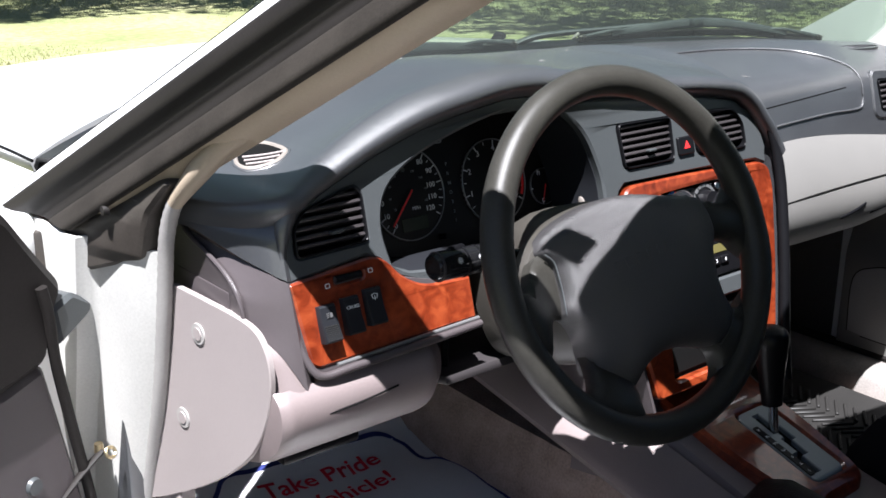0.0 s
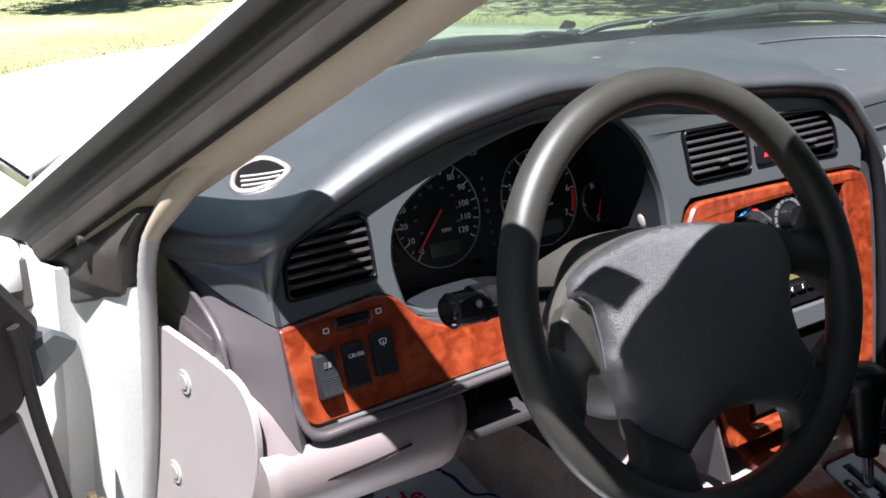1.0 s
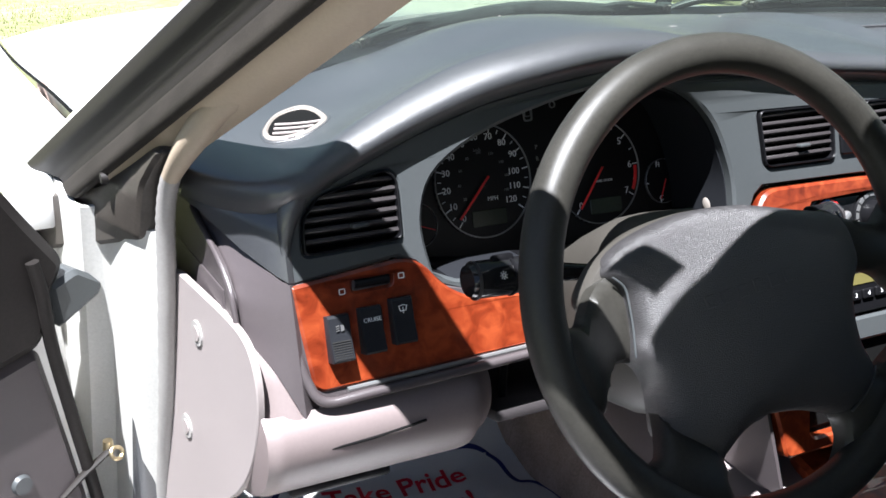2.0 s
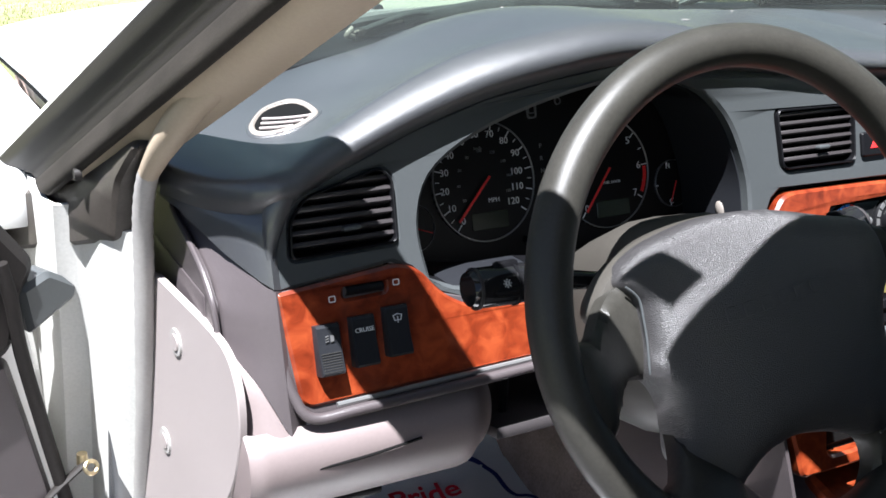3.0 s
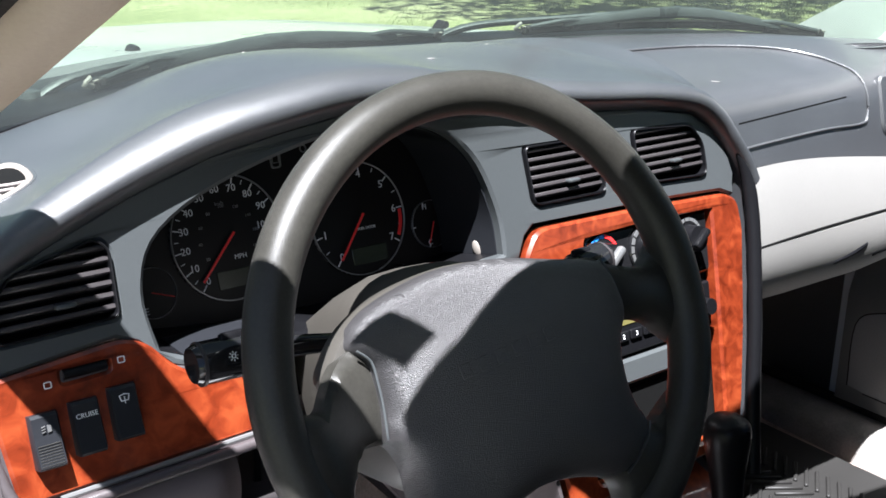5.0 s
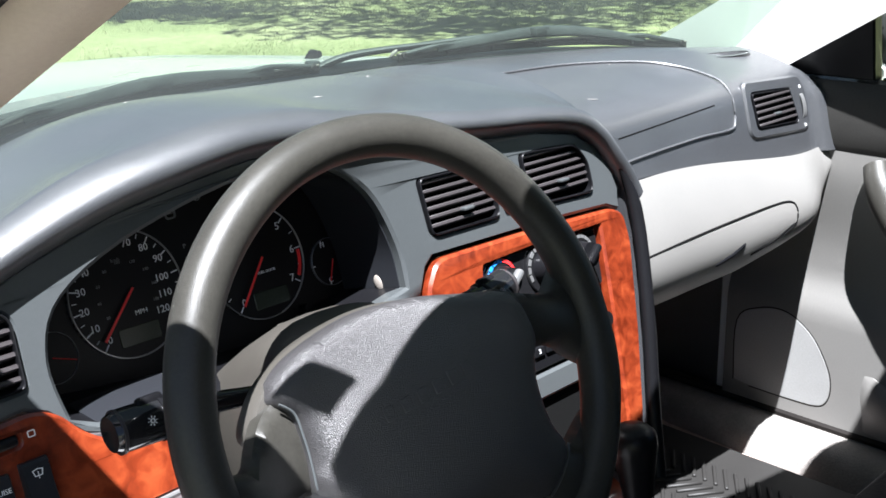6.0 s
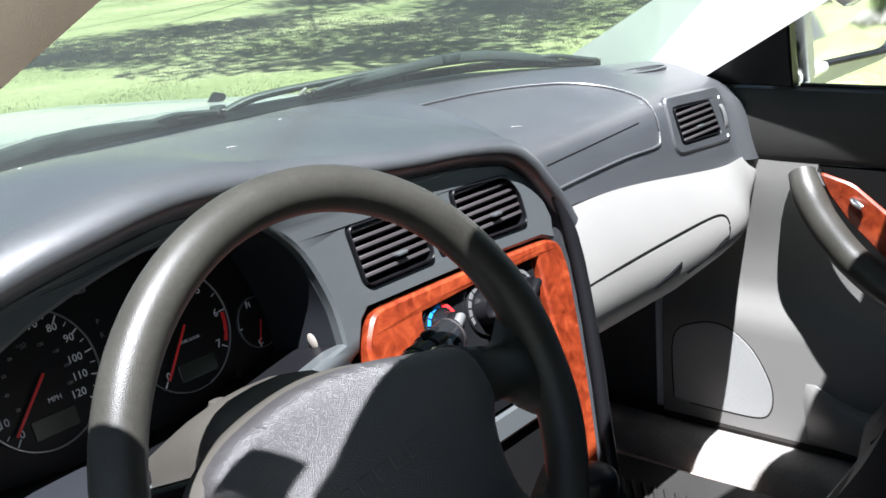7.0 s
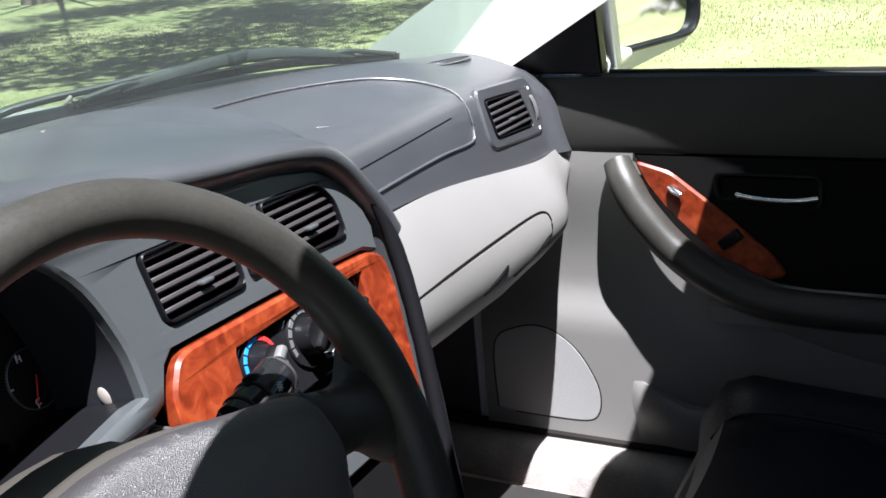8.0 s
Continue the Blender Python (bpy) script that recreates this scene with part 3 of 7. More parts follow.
def build_shell():
    """Roof, floor, and the plain sides and rear that close the cabin."""
    bm = bmesh.new()
    rings = []
    for k in range(16):
        f = k / 15
        row = []
        for i in range(21):
            s = 2 * i / 20 - 1
            x = 0.575 * s
            y = header_y(x) * (1 - f) + -2.9 * f
            row.append((x, y, 1.455 - 0.05 * s * s + 0.03 * math.sin(math.pi * min(1, f * 1.2)) - 0.045 * (1 - f) ** 8))
        rings.append(row)
    sheet(bm, rings, 0.035)
    tagged(thing("roof", bm, PAINT, "white painted steel roof of the car", "car roof"), kind="structure")
    bm = bmesh.new()
    rings = []
    for k in range(10):
        f = k / 9
        row = []
        for i in range(17):
            s = 2 * i / 16 - 1
            x = 0.55 * s
            row.append((x, (header_y(x) - 0.03) * (1 - f) - 2.85 * f, 1.395 - 0.03 * s * s + 0.02 * f))
        rings.append(row)
    sheet(bm, rings, 0.008)
    tagged(thing("ceiling", bm, HEADLINER, "dark grey cloth roof lining", "roof lining"), kind="structure")
    for side in (-1, 1):
        rail = [pillar_at(1.41, side) + Vector((side * 0.03, 0.06, 0)), (side * 0.555, -0.85, 1.425), (side * 0.56, -1.4, 1.42), (side * 0.56, -2.1, 1.40), (side * 0.56, -2.9, 1.36)]
        bm = bmesh.new()
        tube(bm, smooth_line(rail, 6), 0.034, 10)
        tagged(thing("roof_rail", bm, PAINT, "white painted steel rail above the doors", "roof rail"), kind="structure")
        # rear quarter of the body, with the pillar behind the door
        bm = bmesh.new()
        rbox(bm, (0.10, 1.85, 0.62), pose(side * 0.77, -2.05, 0.68), 0.03)
        tagged(thing("body_side", bm, PAINT, "white painted rear flank of the car", "car body"), kind="structure")
        bm = bmesh.new()
        tube(bm, [(side * 0.74, -1.16, 0.95), (side * 0.66, -1.2, 1.2), (side * 0.57, -1.26, 1.42)], [0.06, 0.05, 0.045], 10)
        tagged(thing("door_pillar", bm, PAINT, "white painted pillar behind the front door", "car pillar"), kind="structure")
        bm = bmesh.new()
        rbox(bm, (0.10, 1.75, 0.13), pose(side * 0.77, -0.40, 0.335), 0.03)
        tagged(thing("door_sill", bm, PAINT, "white painted steel door sill", "door sill"), kind="structure")
        bm = bmesh.new()
        rings = []
        for k in range(30):
            y = 0.34 - 1.4 * k / 29
            rings.append([(side * xx, y, zz + 0.002 * noise.noise((y * 8, xx * 9, 1))) for xx, zz in ((0.742, 0.407), (0.70, 0.410), (0.672, 0.405), (0.658, 0.39), (0.650, 0.36))])
        sheet(bm, rings, 0.004)
        tagged(thing("sill_trim", bm, SILL, "pale worn carpet over the door sill", "sill trim"), kind="structure")
        bm = bmesh.new()
        tube(bm, [(side * 0.735, 0.33 - 1.4 * k / 20, 0.416) for k in range(21)], 0.009, 8)
        tagged(thing("sill_seal", bm, SEAL, "black rubber seal along the door sill", "door seal"), kind="structure")
    bm = bmesh.new()
    rbox(bm, (1.5, 0.1, 0.7), pose(0, -2.95, 0.68), 0.03)
    tagged(thing("tailgate", bm, PAINT, "white painted tailgate", "tailgate"), kind="structure")
    for side in (-1, 1):
        bm = bmesh.new()
        sheet(bm, [[(side * (0.765 - 0.195 * f), y, 0.975 + 0.44 * f) for f in (0, 0.33, 0.66, 1)] for y in (-1.19, -1.7, -2.3, -2.93)], 0.004)
        tagged(thing("rear_side_window", bm, TINTED, "dark tinted rear side window", "car window"), kind="structure")
    bm = bmesh.new()
    sheet(bm, [[(x, -2.94, z) for z in (1.02, 1.2, 1.40)] for x in (-0.62, -0.2, 0.2, 0.62)], 0.004)
    tagged(thing("rear_window", bm, TINTED, "dark tinted rear window", "car window"), kind="structure")
    for side in (-1, 1):
        bm = bmesh.new()
        rbox(bm, (0.02, 0.52, 0.46) if side < 0 else (0.02, 0.66, 0.54), pose(side * 0.737, 0.46, 0.60) if side < 0 else pose(0.765, 0.40, 0.63), 0.004)
        tagged(thing("footwell_side", bm, PAD, "dark trimmed side of the footwell", "footwell side"), kind="structure")
    bm = bmesh.new()
    rbox(bm, (1.46, 0.02, 0.55), pose(0, 0.72, 0.645), 0.004)
    tagged(thing("bulkhead", bm, CARPET, "dark carpeted bulkhead under the dashboard", "bulkhead"), kind="structure")
    # floor with its toe board
    bm = bmesh.new()
    prof = [(-2.9, 0.42), (-0.9, 0.42), (-0.55, 0.36), (0.30, 0.37), (0.42, 0.39), (0.52, 0.45), (0.66, 0.66), (0.70, 0.95)]
    xs = [-0.74 + 1.48 * i / 74 for i in range(75)]
    rings = [[(x, y + 0.003 * noise.noise((x * 9, y * 9, 3)), z + 0.006 * noise.noise((x * 7, y * 7, 0)) + 0.14 * ease((0.19 - abs(x)) / 0.05) * (1 if y < 0.5 else 0.4)) for x in xs] for y, z in [tuple(p) for p in smooth_line(prof, 8)]]
    sheet(bm, rings, 0.02)
    tagged(thing("floor", bm, CARPET, "worn grey-brown carpet floor and toe board", "carpet"), kind="structure")


def build_front():
    """Bonnet, wings and the black panel under the windscreen."""
    bm = bmesh.new()
    rings = []
    for k in range(26):
        f = k / 25
        row = []
        for i in range(31):
            s = 2 * i / 30 - 1
            x = 0.735 * s * (1 - 0.06 * f * f)
            z = 1.006 - 0.082 * f - 0.16 * max(0, f - 0.8) ** 1.5 * 4 - 0.035 * s ** 4 - 0.012 * s * s
            row.append((x, bonnet_rear(x) * (1 - f) + 1.70 * f, z))
        rings.append(row)
    sheet(bm, rings, 0.02)
    bonnet = thing("bonnet", bm, BONNET, "glossy silvery white painted car bonnet", "bonnet")
    for x, y in ((-0.21, 0.785), (0.35, 0.785)):
        bm = bmesh.new()
        tube(bm, [(x, y + 0.015, 0.985), (x, y, 1.001), (x, y - 0.018, 1.003)], [0.010, 0.010, 0.006], 10)
        part("washer_nozzle", bm, BLACK, bonnet, "small black washer nozzle")
    for side in (-1, 1):
        bm = bmesh.new()
        rings = []
        for k in range(22):
            f = k / 21
            y = 0.36 + 1.4 * f
            top = 0.955 - 0.07 * f - 0.3 * max(0, f - 0.8) ** 1.5
            rings.append([(side * xx * (1 - 0.05 * f * f), y, top + dz) for xx, dz in ((0.742, 0.0), (0.765, -0.002), (0.79, -0.018), (0.812, -0.06), (0.822, -0.13), (0.826, -0.25), (0.822, -0.42))])
        sheet(bm, rings, 0.012)
        thing("front_wing", bm, PAINT, "white painted front wing of the car", "car wing", "front wings")
    bm = bmesh.new()
    rings = []
    for f, z in ((0.0, 0.004), (0.12, 0.010), (0.3, 0.012), (0.6, 0.004), (0.9, -0.006), (1.0, -0.03)):
        rings.append([(x, (glass_base(x) + 0.012) * (1 - f) + (bonnet_rear(x) + 0.01) * f, glass_foot(x) * (1 - f) + f - 0.008 * (1 - f) + z - 0.03 * (x / 0.72) ** 4 * f) for x in [0.73 * (2 * i / 30 - 1) for i in range(31)]])
    sheet(bm, rings, 0.006)
    cowl = thing("cowl_panel", bm, BLACK, "black plastic panel below the windscreen", "cowl panel")
    for side in (-1, 1):
        bm = bmesh.new()
        tube(bm, smooth_line([(side * 0.738, 0.44, 0.963), (side * 0.741, 0.60, 0.960), (side * 0.735, 1.0, 0.930), (side * 0.71, 1.5, 0.885)], 8), 0.0022, 8)
        part("bonnet_gap", bm, DEEP, cowl)


def build_wiper(xa, xb, hump, x_pivot, label):
    """Arm and sprung blade that lie along the foot of the windscreen."""
    w = root("wiper", (x_pivot, glass_base(x_pivot) + 0.07, 0.99), label, "wiper", "windscreen wipers")
    mid = (xa + xb) / 2

    def on(x, up):
        return Vector((x, glass_base(x) + 0.034 - 0.5 * up, glass_foot(x) + 0.002 + up))
    bm = bmesh.new()
    tube(bm, [on(xa + (xb - xa) * k / 18, 0.004 + 0.004 * math.sin(math.pi * k / 18)) for k in range(19)], 0.0042, 8, 1.5)
    blade = part("blade", bm, SEAL, w, "black rubber blade")
    bm = bmesh.new()
    tube(bm, [on(xa + (xb - xa) * k / 18, 0.0095 + 0.004 * math.sin(math.pi * k / 18)) for k in range(19)], 0.0016, 6)
    part("spring_strip", bm, TAUPE, blade, "thin grey spring strip")
    # the arched main bridge, with a short yoke at either end
    bm = bmesh.new()
    arch = [on(xa + (xb - xa) * f, up * hump) for f, up in ((0.14, 0.45), (0.22, 0.62), (0.34, 0.85), (0.44, 1.0), (0.56, 1.0), (0.66, 0.85), (0.78, 0.60), (0.86, 0.42))]
    line = smooth_line(arch, 4)
    tube(bm, line, [0.0040 + 0.0028 * math.sin(math.pi * k / (len(line) - 1)) for k in range(len(line))], 8, 1.3)
    bridge = part("bridge", bm, WIPER, w, "dark grey pressed steel bridge")
    for f0, f1, f2 in ((0.02, 0.16, 0.32), (0.68, 0.84, 0.98)):
        bm = bmesh.new()
        tube(bm, smooth_line([on(xa + (xb - xa) * f, up) for f, up in ((f0, 0.009), ((f0 + f1) / 2, 0.014), (f1, 0.018), ((f1 + f2) / 2, 0.014), (f2, 0.009))], 3), 0.0036, 8)
        part("yoke", bm, WIPER, bridge)
    bm = bmesh.new()
    rbox(bm, (0.045, 0.016, 0.014), Matrix.Translation(on(mid, hump + 0.002)), 0.004)
    part("knuckle", bm, WIPER, w)
    # arm from its pivot along behind the blade to the knuckle
    bm = bmesh.new()
    arm = [on(x_pivot, -0.010) + Vector((0, 0.05, 0)), on(x_pivot + (mid - x_pivot) * 0.15, 0.010) + Vector((0, 0.04, 0)), on(x_pivot + (mid - x_pivot) * 0.5, hump * 0.70) + Vector((0, 0.018, 0)), on(x_pivot + (mid - x_pivot) * 0.8, hump * 0.98) + Vector((0, 0.008, 0)), on(mid, hump + 0.004)]
    line = smooth_line(arm, 5)
    tube(bm, line, [0.011 - 0.006 * k / (len(line) - 1) for k in range(len(line))], 10, 0.6)
    part("arm", bm, WIPER, w, "dark painted steel arm")
    clip = bmesh.new()
    rbox(clip, (0.010, 0.012, 0.010), Matrix(), 0.002, 1)
    me = finish("claw", clip, SEAL)
    for k in range(7):
        f = 0.02 + 0.96 * k / 6
        piece("claw", me, Matrix.Translation(on(xa + (xb - xa) * f, 0.007)), blade)
    bm = bmesh.new()
    tube(bm, smooth_line([on(xa, 0.004), on(xa - 0.012 * math.copysign(1, xb - xa), 0.008), on(xa - 0.004 * math.copysign(1, xb - xa), 0.016)], 3), 0.0030, 8)
    part("blade_tip", bm, TAUPE, blade)
    bm = bmesh.new()
    bmesh.ops.create_cone(bm, cap_ends=True, segments=16, radius1=0.015, radius2=0.011, depth=0.014, matrix=Matrix.Translation(on(x_pivot, -0.006) + Vector((0, 0.05, 0.005))))
    part("pivot_cap", bm, WIPER, w)


build_pillars()
build_windscreen()
build_shell()
bm = bmesh.new()
corners = [Vector((-0.584, -0.284, 1.376)), Vector((-0.551, -0.290, 1.379)), Vector((-0.540, -0.324, 1.399)), Vector((-0.570, -0.326, 1.397))]
sheet(bm, [[corners[0].lerp(corners[3], k / 4), corners[1].lerp(corners[2], k / 4)] for k in range(5)], 0.0006)
thing("service_sticker", bm, PAPER, "small white paper sticker in the corner of the windscreen", "sticker")
build_front()
build_wiper(0.26, 0.70, 0.026, 0.16, "black windscreen wiper parked at the passenger's side")
build_wiper(-0.40, 0.13, 0.021, -0.46, "black windscreen wiper parked at the driver's side")


# ---------------------------------------------------------------- dashboard
BROW = [(-0.637, 0.986), (-0.60, 1.004), (-0.534, 1.029), (-0.464, 1.049), (-0.40, 1.059), (-0.325, 1.065), (-0.25, 1.060), (-0.19, 1.050), (-0.044, 1.033), (0.047, 1.025), (0.117, 1.013), (0.150, 0.993), (0.170, 0.968), (0.188, 0.940), (0.198, 0.915)]
BROW_LINE = [(p.x, p.z) for p in smooth_line([(a, 0, b) for a, b in BROW], 8)]
dash = root("dashboard", (0, 0.1, 0.9), "grey car dashboard with dark grained top and red burl wood trim", "dashboard")


def corner_y(x):
    """How far the left corner of the dashboard has turned forward at x."""
    return 0.0 if x > -0.650 else 0.115 * ((-0.650 - x) / 0.052) ** 1.9


def pad_row(x):
    """The line across the top of the dashboard at x, from the glass to the edge above the instruments."""
    zb = lerp_table(max(x, -0.637), BROW_LINE) - 0.014 * ease((-0.637 - x) / 0.06)
    lip = Vector(face(x, zb, 0.014 * ease((x + 0.70) / 0.05))) + Vector((0, corner_y(x), 0))
    r = 0.008 + 0.007 * ease((x + 0.66) / 0.20) * (1 - 0.85 * ease((x + 0.36) / 0.42))
    long = r * (1 + 1.2 * ease((x + 0.66) / 0.10) * (1 - ease((x - 0.02) / 0.12)))      # the roll is longer than high over the instruments
    c = lip + Vector((0, long * 1.02, 0.10 * r))
    g = Vector((x, glass_base(x), glass_foot(x) - 0.004 - 0.006 * ease((-0.66 - x) / 0.04)))
    top = c + Vector((0, 0.0, r))
    row = []
    drop = top.z - g.z
    power = 1 + max(5 * ease((1.040 - top.z) / 0.03) * ease((x - 0.0) / 0.1), 2.5 * ease((-0.36 - x) / 0.2))
    crown = 0.002 + 0.019 * ease((x + 0.60) / 0.3)
    for k in range(15):
        f = k / 14
        p = g.lerp(top, f)
        p.z = g.z + drop * f ** power + crown * math.sin(math.pi * f ** 0.9)
        row.append(p)
    for k in range(1, 9):
        q = radians(90 - 14 * k)
        row.append(c + Vector((0, -long * math.cos(q), r * math.sin(q))))
    row += [lip + Vector((0, 0.012, -0.012)), lip + Vector((0, 0.03, -0.012)), lip + Vector((0, 0.07, -0.004))]
    return row


def pass_face(u, v, w):
    y = 0.040 + LEANF * (v - 0.92) - 0.022 * ease((u - 0.698) / 0.037)
    return (u, y - 0.9655 * w, v + 0.2607 * w)


def pass_y(v):
    return 0.040 + LEANF * (v - 0.92)


def pass_low(x):
    return 0.919 - 0.040 * ease((x - 0.27) / 0.45)


def pass_row(x):
    g = Vector((x, glass_base(x), glass_foot(x) - 0.004))
    end = ease((x - 0.70) / 0.04)
    top = 1.005 - 0.035 * end
    lo = pass_low(x)
    e = Vector(pass_face(x, top - 0.02, 0.0))
    row = []
    for k in range(11):
        f = k / 10
        p = g.lerp(Vector((x, e.y + 0.035, top)), f)
        p.z += 0.012 * math.sin(math.pi * f)
        row.append(p)
    row += [Vector((x, e.y + 0.012, top - 0.008)), e]
    for k in range(1, 6):
        row.append(Vector(pass_face(x, top - 0.02 + (lo - top + 0.02) * k / 5, 0.0)))
    row += [Vector((x, pass_face(x, lo, 0)[1] + 0.012, lo - 0.004)), Vector((x, 0.12, lo - 0.002))]
    return row


def build_pads():
    bm = bmesh.new()
    xs = [-0.702, -0.698, -0.692, -0.685, -0.676, -0.666, -0.657, -0.648] + [p.x for p in smooth_line([(q[0], 0, 0) for q in BROW], 4)]
    sheet(bm, [pad_row(x) for x in xs], -0.004)
    part("top_pad", bm, PAD, dash, "dark grained vinyl pad over the instruments")
    bm = bmesh.new()
    sheet(bm, [pass_row(0.200 + 0.537 * k / 60) for k in range(61)], -0.004)
    part("passenger_pad", bm, PAD, dash, "dark grained vinyl pad with airbag seams")
    # strip that closes the pad against the glass
    bm = bmesh.new()
    sheet(bm, [[(x, glass_base(x) + 0.006, glass_foot(x) + 0.003), (x, glass_base(x) - 0.006, glass_foot(x) + 0.002), (x, glass_base(x) - 0.010, glass_foot(x) - 0.008)] for x in [0.70 * (2 * k / 40 - 1) for k in range(41)]], 0.004)
    part("glass_edge_strip", bm, BLACK, dash)


def top_surface(x, y):
    """The height of the pad at (x, y)."""
    row = pad_row(x) if x < 0.2 else pass_row(x)
    for a, b in zip(row, row[1:]):
        if (a.y - y) * (b.y - y) <= 0 and abs(a.y - b.y) > 1e-9:
            return a.z + (b.z - a.z) * (a.y - y) / (a.y - b.y)
    return row[-1].z


def slat_mesh(width, depth=0.016):
    bm = bmesh.new()
    rbox(bm, (width, 0.0042, depth), Matrix(), 0.001, 1)
    return finish("slat", bm, SLAT)


def build_vent(parent, u0, u1, outline, bend, pose_at, v_list, tilt, knob=True, mat=None, depth=0.016):
    """An air vent: duct sheet with its shade coloured in, rim, slats and the little lever."""
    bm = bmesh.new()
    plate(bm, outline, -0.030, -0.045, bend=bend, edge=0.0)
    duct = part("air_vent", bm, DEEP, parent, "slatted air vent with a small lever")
    bm = bmesh.new()
    inner = [((p[0] - (u0 + u1) / 2) * 0.965 + (u0 + u1) / 2, p[1]) for p in outline]
    vm = sum(p[1] for p in outline) / len(outline)
    inner = [(p[0], (p[1] - vm) * 0.95 + vm) for p in inner]
    plate(bm, outline, 0.0035, -0.035, holes=[inner], bend=bend, edge=0.001)
    part("rim", bm, mat or BLACK, duct)
    for v in v_list:
        # width of the opening at this height
        hits = []
        for a, b in zip(inner, inner[1:] + inner[:1]):
            if (a[1] - v) * (b[1] - v) < 0:
                hits.append(a[0] + (b[0] - a[0]) * (v - a[1]) / (b[1] - a[1]))
        if len(hits) >= 2:
            lo, hi = min(hits), max(hits)
            piece("slat", slat_mesh(hi - lo + 0.002, depth), pose_at((lo + hi) / 2, v, -0.009) @ pose(0, 0, 0, tilt, 0, 0), duct)
    if knob:
        bm = bmesh.new()
        v = v_list[1]
        rbox(bm, (0.015, 0.0040, 0.009), pose_at((u0 + u1) / 2 + 0.006, v + 0.001, 0.0012), 0.0018, 2)
        part("lever", bm, mat or MID, duct)
    return duct


def build_bezel():
    top = [(-0.657, 0.925), (-0.654, 0.955), (-0.646, 0.975)] + [(x, z - 0.010) for x, z in BROW if -0.66 < x < 0.18]
    opening = [(p.x, p.y) for p in smooth_line([(-0.528, 0.905, 0), (-0.533, 0.95, 0), (-0.512, 0.990, 0), (-0.44, 1.022, 0), (-0.33, 1.040, 0), (-0.24, 1.030, 0), (-0.192, 0.998, 0), (-0.170, 0.945, 0), (-0.168, 0.902, 0)], 5)] + [(-0.30, 0.884), (-0.42, 0.886), (-0.505, 0.895)]
    lvent = rounded([(-0.642, 0.934), (-0.640, 0.962), (-0.626, 0.978), (-0.562, 0.994), (-0.553, 0.985), (-0.554, 0.936)], 0.006)
    c1 = rounded([(-0.124, 0.940), (-0.128, 0.997), (-0.024, 0.995), (-0.026, 0.939)], 0.008)
    c2 = rounded([(0.024, 0.939), (0.022, 0.996), (0.112, 0.990), (0.130, 0.970), (0.131, 0.934)], 0.010)
    outer = [(-0.657, 0.912), (-0.560, 0.922), (-0.545, 0.915), (-0.522, 0.892), (-0.49, 0.880), (-0.40, 0.874), (-0.185, 0.876), (-0.152, 0.890), (-0.139, 0.914), (-0.125, 0.924), (0.0, 0.921), (0.15, 0.914), (0.172, 0.906)] + [(0.178, 0.93)] + list(reversed(top))
    bm = bmesh.new()
    hazard = rounded([(-0.017, 0.942), (-0.017, 0.966), (0.016, 0.966), (0.016, 0.942)], 0.003)
    plate(bm, outer, 0.0, -0.020, holes=[opening, lvent, c1, c2], bend=face, edge=0.003, step=0.012)
    part("instrument_surround", bm, MID, dash, "matt grey plastic surround")
    for (u0, u1, o, vs) in ((-0.642, -0.553, lvent, [0.9425, 0.951, 0.9595, 0.968, 0.9765, 0.985]), (-0.128, -0.024, c1, [0.9475, 0.956, 0.9645, 0.973, 0.9815, 0.990]), (0.022, 0.131, c2, [0.9465, 0.955, 0.9635, 0.972, 0.9805, 0.989])):
        build_vent(dash, u0, u1, o, face, face_frame, vs, -14)
    bm = bmesh.new()
    plate(bm, hazard, 0.004, -0.01, bend=face, edge=0.0015)
    hz = part("hazard_switch", bm, BLACK, dash, "black hazard switch with a red triangle")
    bm = bmesh.new()
    plate(bm, [(-0.006, 0.950), (0.006, 0.950), (0.0, 0.960)], 0.0046, 0.003, bend=face, edge=0.0)
    part("triangle", bm, RED, hz)


def gauge(u, v, w):
    y = 0.100 + 0.30 * (v - 0.90)
    return (u, y - 0.958 * w, v + 0.287 * w)


def gauge_frame(u, v, w=0.0, turn=0.0):
    return Matrix.Translation(gauge(u, v, w)) @ Matrix(((1, 0, 0, 0), (0, 0.287, -0.958, 0), (0, 0.958, 0.287, 0), (0, 0, 0, 1))) @ pose(0, 0, 0, 0, 0, turn)


